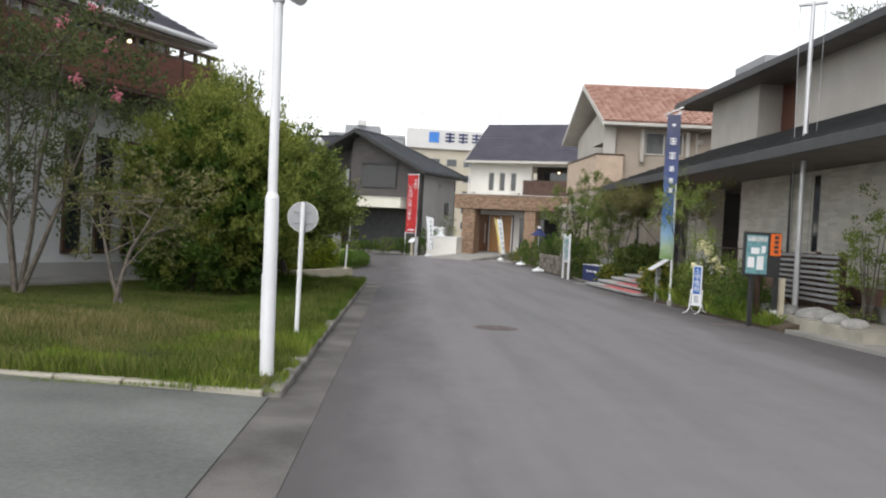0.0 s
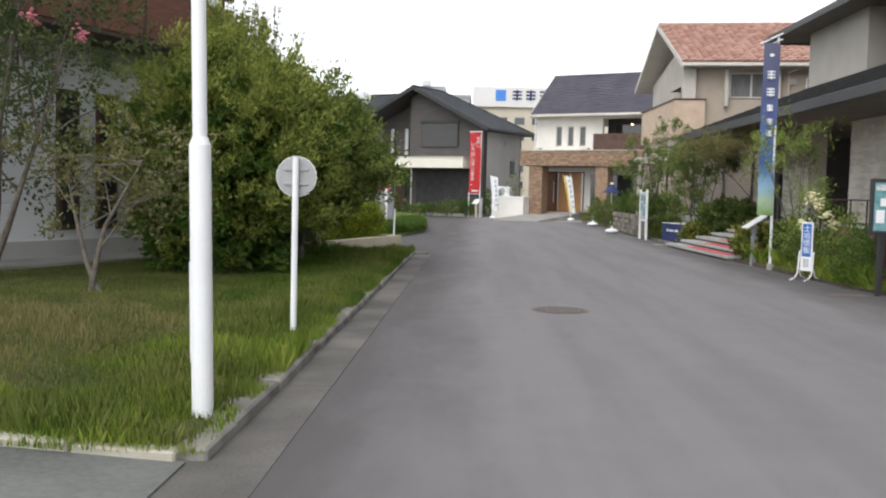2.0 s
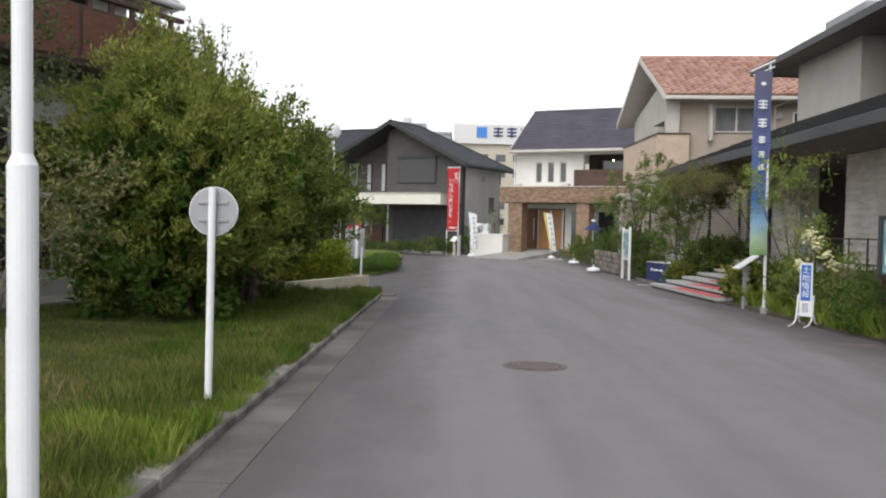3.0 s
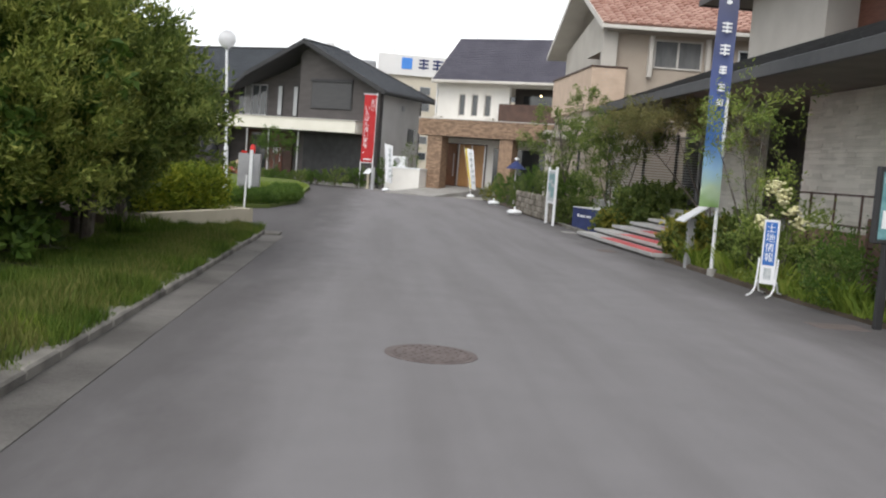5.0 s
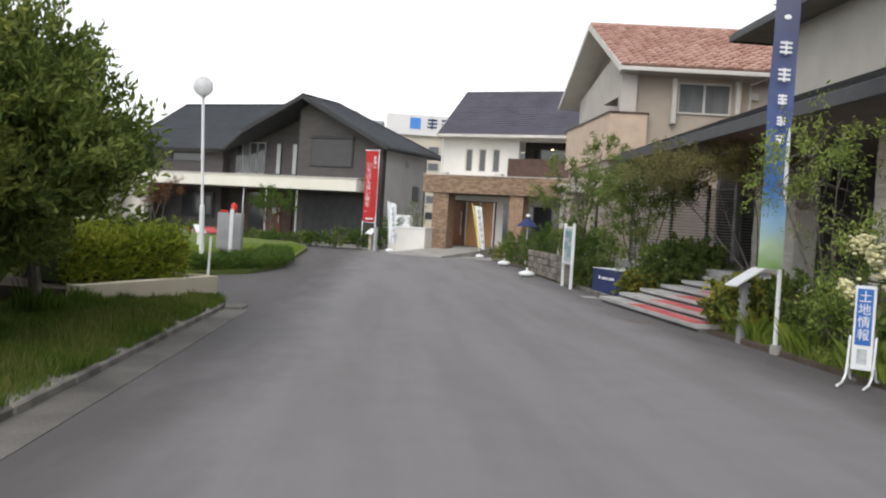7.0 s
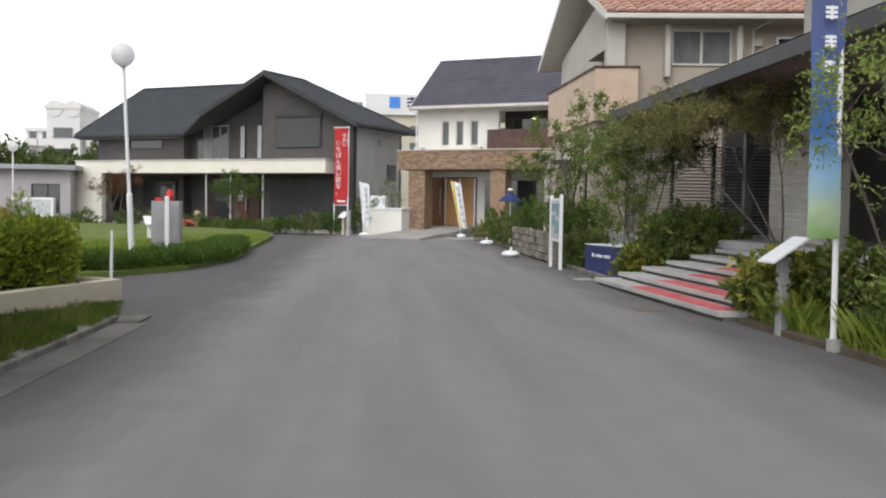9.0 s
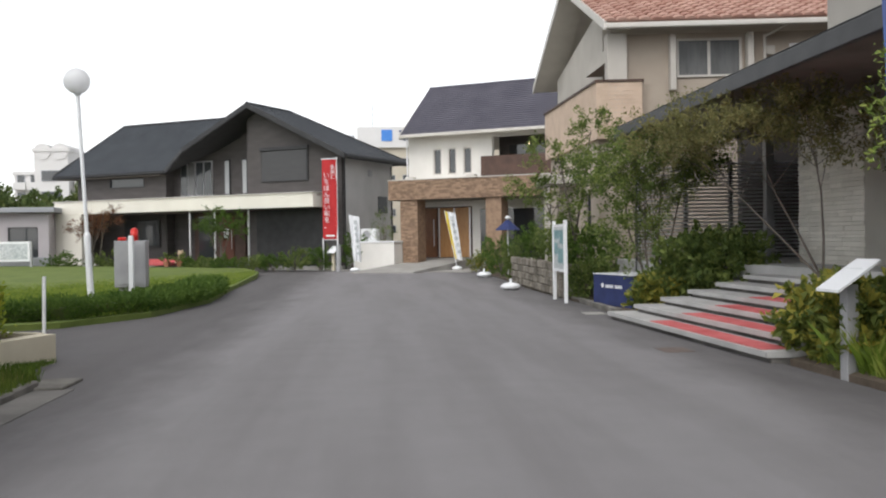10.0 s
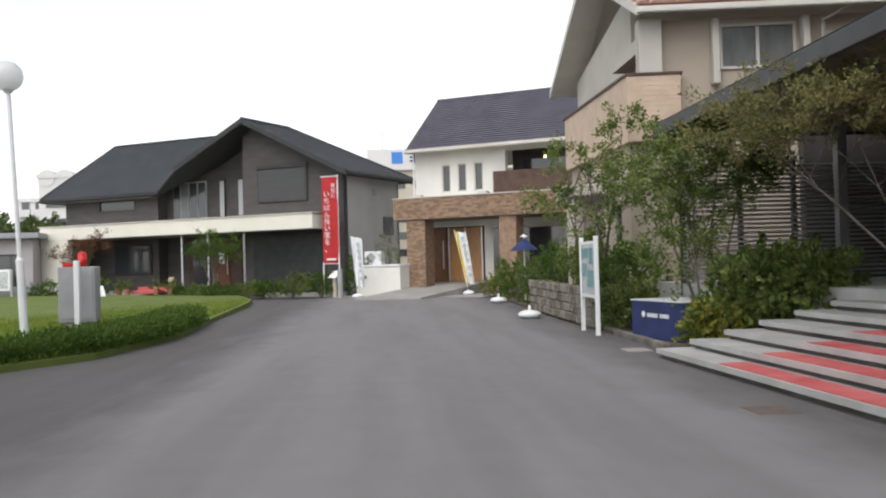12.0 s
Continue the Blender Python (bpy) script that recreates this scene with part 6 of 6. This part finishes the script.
for c in ((-0.25, -0.3, 1.42), (-0.15, -0.35, 1.3), (-0.42, -0.25, 0.95), (-0.36, -0.3, 0.85), (0.0, -0.35, 1.1), (0.15, -0.3, 0.95), (-0.05, 0.3, 1.45)):
    bm = bmesh.new()
    for _ in range(34):
        ball((c[0] + rng.gauss(0, 0.05), c[1] + rng.gauss(0, 0.05), c[2] + rng.gauss(0, 0.05)), 0.034, (1, 1, 0.6), 1, bm)
    tagged(part("flower_head", bm, "petal_cream", fl), kind="stuff")
S = "low shrubs in the beds"
for k, (x, y, r, h, mt, z, lf) in enumerate((
    (7.45, 19.2, 0.55, 0.42, "leaf_box", 0.05, 0.06), (7.75, 20.2, 0.45, 0.25, "leaf_maple", 0.1, 0.06), (7.5, 22.2, 0.45, 0.4, "leaf_maple", 0.08, 0.07),
    (7.35, 24.6, 0.45, 0.38, "leaf_yellow", 0.06, 0.12), (7.3, 25.2, 0.4, 0.33, "leaf_yellow", 0.06, 0.12), (7.9, 24.2, 0.5, 0.36, "leaf_maple", 0.15, 0.1), (8.2, 21.6, 0.45, 0.24, "leaf_box", 0.2, 0.06),
    (7.42, 31.5, 0.27, 0.2, "leaf_yellow", 0.1, 0.13), (8.05, 31.5, 0.6, 0.45, "leaf_maple", 0.25, 0.13), (8.3, 32.0, 0.75, 0.55, "leaf_maple", 0.3, 0.12), (8.7, 31.3, 0.5, 0.4, "leaf_maple", 0.5, 0.11),
    (7.2, 35.4, 0.45, 0.36, "leaf_maple", 0.05, 0.09), (7.5, 36.4, 0.6, 0.5, "leaf_box", 0.4, 0.09), (7.35, 38.6, 0.5, 0.4, "leaf_maple", 0.7, 0.08), (7.4, 40.2, 0.55, 0.5, "leaf_maple", 0.7, 0.08), (7.3, 42.2, 0.5, 0.5, "leaf_box", 0.7, 0.08),
    (7.2, 45.2, 0.6, 0.6, "leaf_maple", 0.02, 0.08), (7.0, 47.6, 0.6, 0.7, "leaf_box", 0.02, 0.08), (7.2, 50.0, 0.6, 0.6, "leaf_maple", 0.02, 0.08), (6.9, 52.6, 0.5, 0.35, "leaf_yellow", 0.02, 0.08), (8.85, 16.9, 0.42, 1.15, "leaf_light", 0.2, 0.07))):
    shrub("garden_shrub", (x, y), (r, r, h), mt, 100 + k, {"leaf_box": "dense dark green garden shrub", "leaf_maple": "leafy green garden shrub", "leaf_yellow": "broad-leaved plant with yellowing leaves", "leaf_light": "slender light green shrub"}[mt], 110, 20, lf, 0.6 if lf > 0.09 else 0.5, 0.2, z, 0.7, S)


class BedGrass:
    area = (6.95, 7.6, 17.6, 25.1)

    @staticmethod
    def height(p):
        x, y = p[:, 0], p[:, 1]
        edge = np.interp(y, [17, 20, 25], [7.38, 7.1, 7.0])
        return np.where(x > edge, np.clip(0.9 + 0.5 * np.sin(y * 3.7), 0.2, 1.4), 0) * np.exp(-((x - edge) / 0.4) ** 2)


tagged(grass_field("bed_grass", 9000, BedGrass, 0.04, 0.3, 16, "grass", 0.012, 0.6), "arching green grass along the bed", "grass", kind="stuff")

tree("garden_tree", tuple((H2 @ Vector((-4.6, -2.7, 0.15)))), 3, [(tuple(H2 @ Vector((-4.6, -2.7, 2.3))), (0.85, 0.7, 0.45)), (tuple(H2 @ Vector((-4.0, -2.8, 1.8))), (0.6, 0.5, 0.35)), (tuple(H2 @ Vector((-5.3, -2.7, 1.9))), (0.55, 0.5, 0.35))], "leaf_box", 71, "young green tree before the porch", 4, 0.03, 110, 24, 0.085, 0.6, fill=0.9, group=G)
tree("red_maple", tuple((H2 @ Vector((-11.6, -3.0, 0.2)))), 3, [(tuple(H2 @ Vector((-11.2, -3.0, 2.4))), (0.75, 0.5, 0.3)), (tuple(H2 @ Vector((-12.2, -3.0, 2.0))), (0.75, 0.5, 0.3)), (tuple(H2 @ Vector((-10.7, -3.0, 2.8))), (0.4, 0.3, 0.2))], "leaf_red", 72, "small reddish maple before the porch", 2, 0.03, 120, 18, 0.09, 0.5, fill=0.9)
for k, (u, v, r, h) in enumerate(((-0.3, -1.4, 0.5, 0.42), (-1.2, -2.0, 0.6, 0.4), (-2.1, -2.3, 0.55, 0.3), (-3.1, -2.5, 0.6, 0.28), (-4.0, -3.0, 0.55, 0.24), (-5.2, -3.0, 0.5, 0.22), (-6.0, -3.0, 0.4, 0.2), (-11.0, -2.9, 0.5, 0.4), (0.9, -0.6, 0.5, 0.8))):
    p = H2 @ Vector((u, v, 0))
    shrub("porch_shrub", (p.x, p.y), (r, r, h), ("leaf_box", "leaf_maple")[k % 2], 140 + k, "green shrub in the bed before the dark house", 80, 18, 0.09, 0.6, 0.2, 0.08, 0.7, "shrubs before the dark house")
rs = thing("red_steps", H2 @ pose(-8.2, -2.6, 0.3), "low red-carpeted porch steps", "steps")
part("step", box(-1.0, 0.6, 0, 0.4, 0, 0.14, 0.01), "red_mat", rs)
part("step", box(-1.0, 0.6, 0.4, 0.8, 0, 0.28, 0.01), "red_mat", rs)
bear = ball((0, 0, 0.2), 0.2, (1, 0.9, 1.1), 2)
ball((0, -0.02, 0.48), 0.15, (1, 1, 0.95), 2, bear)
for s in (-1, 1):
    ball((0.1 * s, -0.02, 0.6), 0.05, (1, 0.6, 1), 1, bear)
    ball((0.17 * s, -0.12, 0.25), 0.07, (0.8, 1, 1.4), 1, bear)
    ball((0.11 * s, -0.2, 0.06), 0.08, (0.9, 1.5, 0.9), 1, bear)
solo("plush_toy", bear, "plush", "beige plush toy seated by the red steps", "toy", H2 @ pose(-7.0, -2.5, 0.36), smooth=True)
for k, u in enumerate((-9.6, -9.2, -7.5, -6.8)):
    pt = thing("flower_pot", H2 @ pose(u, -2.9 + 0.1 * (k % 2), 0.26), "terracotta pot with a small green plant", "flower pot", "pots by the porch steps")
    part("pot", rod((0, 0, 0), (0, 0, 0.26), 0.11, 0.16, 14), "terracotta", pt)
    foliage("plant", [((0, 0, 0.36), (0.2, 0.2, 0.16))], 20, 14, 0.08, 0.6, "leaf_maple", pt, 170 + k, 0.14)

# ---- low buildings and distance on the left ----
sd = thing("low_building", pose(-13.2, 63.0, 0, 0, 0, 4), "low mauve-grey flat building with a dark window", "building")
part("wall", wall(-30, 0, 0, 2.9, 0, 0.25, [(-1.9, -0.5, 0.6, 2.2)]), "mauve_wall", sd)
part("end_wall", box(-0.25, 0, 0.25, 8, 0, 2.9), "mauve_wall", sd)
part("flat_roof", box(-30.4, 0.4, -0.5, 8.2, 2.9, 3.15, 0.02), "far_grey", sd)
window(sd, -1.9, -0.5, 0.6, 2.2, 0.05)
for x in (-4.0, -8.0):
    part("downpipe", rod((x, -0.05, 0), (x, -0.05, 2.9), 0.05, seg=8), "white_paint", sd)
pg = part("pergola", box(-11, -5.5, -3.2, -0.6, 2.45, 2.6, 0.01), "brown_trim", sd)
for x in (-5.7, -8, -10.8):
    part("pergola_post", box(x, x + 0.25, -3.1, -2.85, 0, 2.45), "brown_trim", sd)
gb = thing("display_board", pose(-13.6, 59.6, 0.2), "white framed picture board on grey posts", "notice board")
for x in (-0.75, 0.75):
    part("post", box(x - 0.05, x + 0.05, -0.05, 0.05, -0.2, 1.3), "grey_metal", gb)
p = part("panel", box(-0.7, 0.7, -0.03, 0.03, 0.4, 1.3), "white_paint", gb)
part("picture", box(-0.6, 0.6, -0.04, -0.03, 0.5, 1.2), "grey_print", p)
solo("low_block_wall", box(-30, -12.4, 60.6, 60.85, -0.1, 0.75, 0.01), "far_grey", "low grey garden wall", "garden wall")
for k, (x, y, r, h) in enumerate(((-11.8, 60.4, 0.7, 0.35), (-14.6, 61.6, 0.6, 0.5), (-16.8, 61.6, 0.7, 0.5))):
    shrub("yard_shrub", (x, y), (r, r, h), "leaf_box", 180 + k, "clipped dark shrub by the grey wall", 80, 16, 0.1, 0.6, z=0.1, group="shrubs by the grey wall")

car = thing("parked_car", pose(-16.6, 59.0, 0.05, 0, 0, 8), "dark red hatchback parked by the low building", "car")
bm = prism([(-1.9, 0.35), (1.9, 0.35), (1.95, 0.7), (1.2, 0.95), (0.5, 1.42), (-1.3, 1.45), (-1.85, 0.95)], -0.8, 0.8)
for v in bm.verts:
    v.co = Vector((v.co.x, v.co.z, v.co.y))
bmesh.ops.bevel(bm, geom=bm.edges[:], offset=0.06, segments=2, affect="EDGES")
body = part("body", bm, "car_red", car)
part("side_glass", box(-1.2, 0.75, -0.815, 0.815, 0.98, 1.33, 0.02), "window", body)
for x in (-1.2, 1.2):
    for y in (-0.72, 0.72):
        wh = part("wheel", rod((x, y - 0.1, 0.3), (x, y + 0.1, 0.3), 0.31, seg=20), "rubber", car)
        part("rim", rod((x, y - 0.11, 0.3), (x, y + 0.11, 0.3), 0.19, seg=14), "light_metal", wh)


def far_block(name, x0, x1, y, depth, z1, mat, label, rows, cols, wz=1.5, step=2.9, z0=1.4, balcony=False):
    t = thing(name, pose(0, 0, 0), label, "building")
    part("wall", box(x0, x1, y, y + depth, -0.1, z1), mat, t)
    part("parapet", box(x0 - 0.2, x1 + 0.2, y - 0.2, y + depth, z1, z1 + 0.5), mat, t)
    for r in range(rows):
        for c in range(cols):
            a = x0 + (x1 - x0) * (c + 0.2) / cols
            b = x0 + (x1 - x0) * (c + 0.8) / cols
            w = part("window", box(a, b, y - 0.08, y, z0 + r * step, z0 + r * step + wz), "far_grey", t)
            part("pane", box(a + 0.1, b - 0.1, y - 0.1, y - 0.08, z0 + r * step + 0.1, z0 + r * step + wz - 0.1), "window", w)
            if balcony:
                part("balcony", box(a - 0.3, b + 0.3, y - 0.9, y - 0.1, z0 + r * step - 1.0, z0 + r * step), mat, t)
    return t


ap = far_block("apartment_tower", -44.2, -39.6, 150, 9, 14.2, "far_white", "white apartment stair tower with arched top", 4, 1)
for x in (-43.1, -40.7):
    part("arched_top", rod((x, 149.9, 14.2), (x, 158, 14.2), 1.15, seg=24), "far_white", ap)
far_block("apartment_block", -39.5, -30, 152, 10, 11.6, "far_white", "white apartment block with balconies", 4, 3, balcony=True)
far_block("apartment_block", -48, -44.3, 153, 9, 11.2, "far_white", "white apartment block with balconies", 4, 2, balcony=True)

sb = far_block("office_building", 0.3, 30, 207, 25, 20.3, "far_cream", "cream office building with a white rooftop sign wall", 5, 8, 1.6, 3.4, 2.5)
part("sign_wall", box(-0.6, 30, 206.3, 206.8, 19.8, 24.0), "far_white", sb, "white rooftop sign wall")
part("blue_mark", box(4.3, 6.5, 206.2, 206.3, 21.1, 23.4), "far_blue", sb, "blue square mark")
bm = bmesh.new()
for k in range(4):
    x = 7.9 + k * 2.9
    for q in range(3):
        box(x, x + 2.0, 206.2, 206.3, 21.4 + 0.75 * q, 21.75 + 0.75 * q, 0, bm)
    box(x + 0.8, x + 1.15, 206.15, 206.2, 21.2, 23.4, 0, bm)
part("sign_shapes", bm, "navy_cloth", sb)
part("antenna", rod((2.6, 210, 20), (2.6, 210, 32), 0.12, 0.05, 6), "far_grey", sb)
part("antenna", rod((20, 210, 20), (20, 210, 34), 0.12, 0.05, 6), "far_grey", sb)
gbk = far_block("grey_office", -16, -1, 190, 20, 20.0, "far_grey", "grey flat-roofed office building far off", 5, 6, 1.6, 3.3, 2.5)
part("roof_plant", box(-13, -6, 192, 200, 20.4, 22.3), "far_grey", gbk)
part("roof_unit", box(-10.5, -9, 191, 195, 22.3, 23.3), "far_white", gbk)

for k, (x, y, h, r, mt) in enumerate(((-36, 100, 6.5, 5, "leaf_far"), (-46, 104, 7, 6, "leaf_far"), (-28, 96, 5.2, 4, "leaf_far"), (-58, 112, 9, 7, "leaf_dark"), (-48, 118, 9.5, 6, "leaf_dark"), (-20, 92, 4.5, 3.5, "leaf_far"))):
    tree("far_tree", (x, y, 0), h, [((x, y, h * 0.62), (r, r * 0.7, h * 0.4)), ((x + r * 0.5, y, h * 0.5), (r * 0.7, r * 0.5, h * 0.35))], mt, 200 + k, "broad green tree far beyond the low building", 1, 0.25, 260, 26, 0.5, 0.6, fill=0.5, twig=1.2, group="far trees")
tree("pine_tree", (21.5, 42, 0), 13, [((21.5, 42, 12.0), (1.6, 1.6, 0.5)), ((22.6, 42, 11.0), (1.8, 1.6, 0.5)), ((20.8, 42, 10.2), (1.4, 1.4, 0.5))], "leaf_dark", 210, "dark pine rising behind the stone house", 1, 0.2, 160, 26, 0.25, 0.2, fill=0.7, twig=0.7)

# clay tiles last: barrel tiles on the front slope, the nearest as pieces
eave_y, ridge_y, eave_z, ridge_z = -0.42, 4.3, 6.2, 8.28
slope = math.atan2(ridge_z - 6.2, 4.65)
nseg, tl, tw = 5, 0.36, 0.26
tv, tf = [], []
for e in range(2):
    for i in range(nseg + 1):
        a = math.pi * i / nseg
        tv.append((math.cos(a) * tw * 0.52, e * tl, math.sin(a) * 0.075 + (0.03 if e == 0 else 0.0)))
for i in range(nseg):
    tf.append((i, i + 1, nseg + 2 + i, nseg + 1 + i))
tf.append(tuple(range(nseg, -1, -1)))
tile_me = mesh_of("tile", tv, tf, "clay")
vs, fs, near_tiles = [], [], 0
rows = int(math.hypot(4.72, 2.08) / 0.3)
for r in range(rows):
    s = r * 0.3
    v, z = eave_y + s * math.cos(slope), eave_z + s * math.sin(slope)
    u = verge_u(v) + 0.1
    while u < 9.5:
        m = pose(u + rng.uniform(-0.01, 0.01), v, z + rng.uniform(0, 0.008), math.degrees(slope), 0, rng.uniform(-1.5, 1.5))
        if near_tiles < 290 and r < 9 and u < 9.0:
            ob = new("tile", tile_me)
            ob.parent, ob.matrix_basis = roof4, m
            near_tiles += 1
        else:
            n0 = len(vs)
            vs += [tuple(m @ Vector(p)) for p in tv]
            fs += [tuple(n0 + i for i in q) for q in tf]
        u += tw
ob = new("far_tiling", mesh_of("far_tiling", vs, fs, "clay"))
ob.parent = roof4
tagged(ob, kind="stuff")
part("tile_bed", slab([(verge_u(eave_y) + 0.05, eave_y, 6.215), (13.4, eave_y, 6.215), (13.4, 4.3, 8.295), (verge_u(4.3) + 0.05, 4.3, 8.295)], 0.01), "clay", roof4)
bm = bmesh.new()
for i in range(34):
    rod((verge_u(4.3) + 0.4 * i, 4.3, 8.3), (verge_u(4.3) + 0.4 * i + 0.41, 4.3, 8.3), 0.11, 0.1, 8, bm)
tagged(part("ridge_capping", bm, "clay", roof4), kind="stuff")
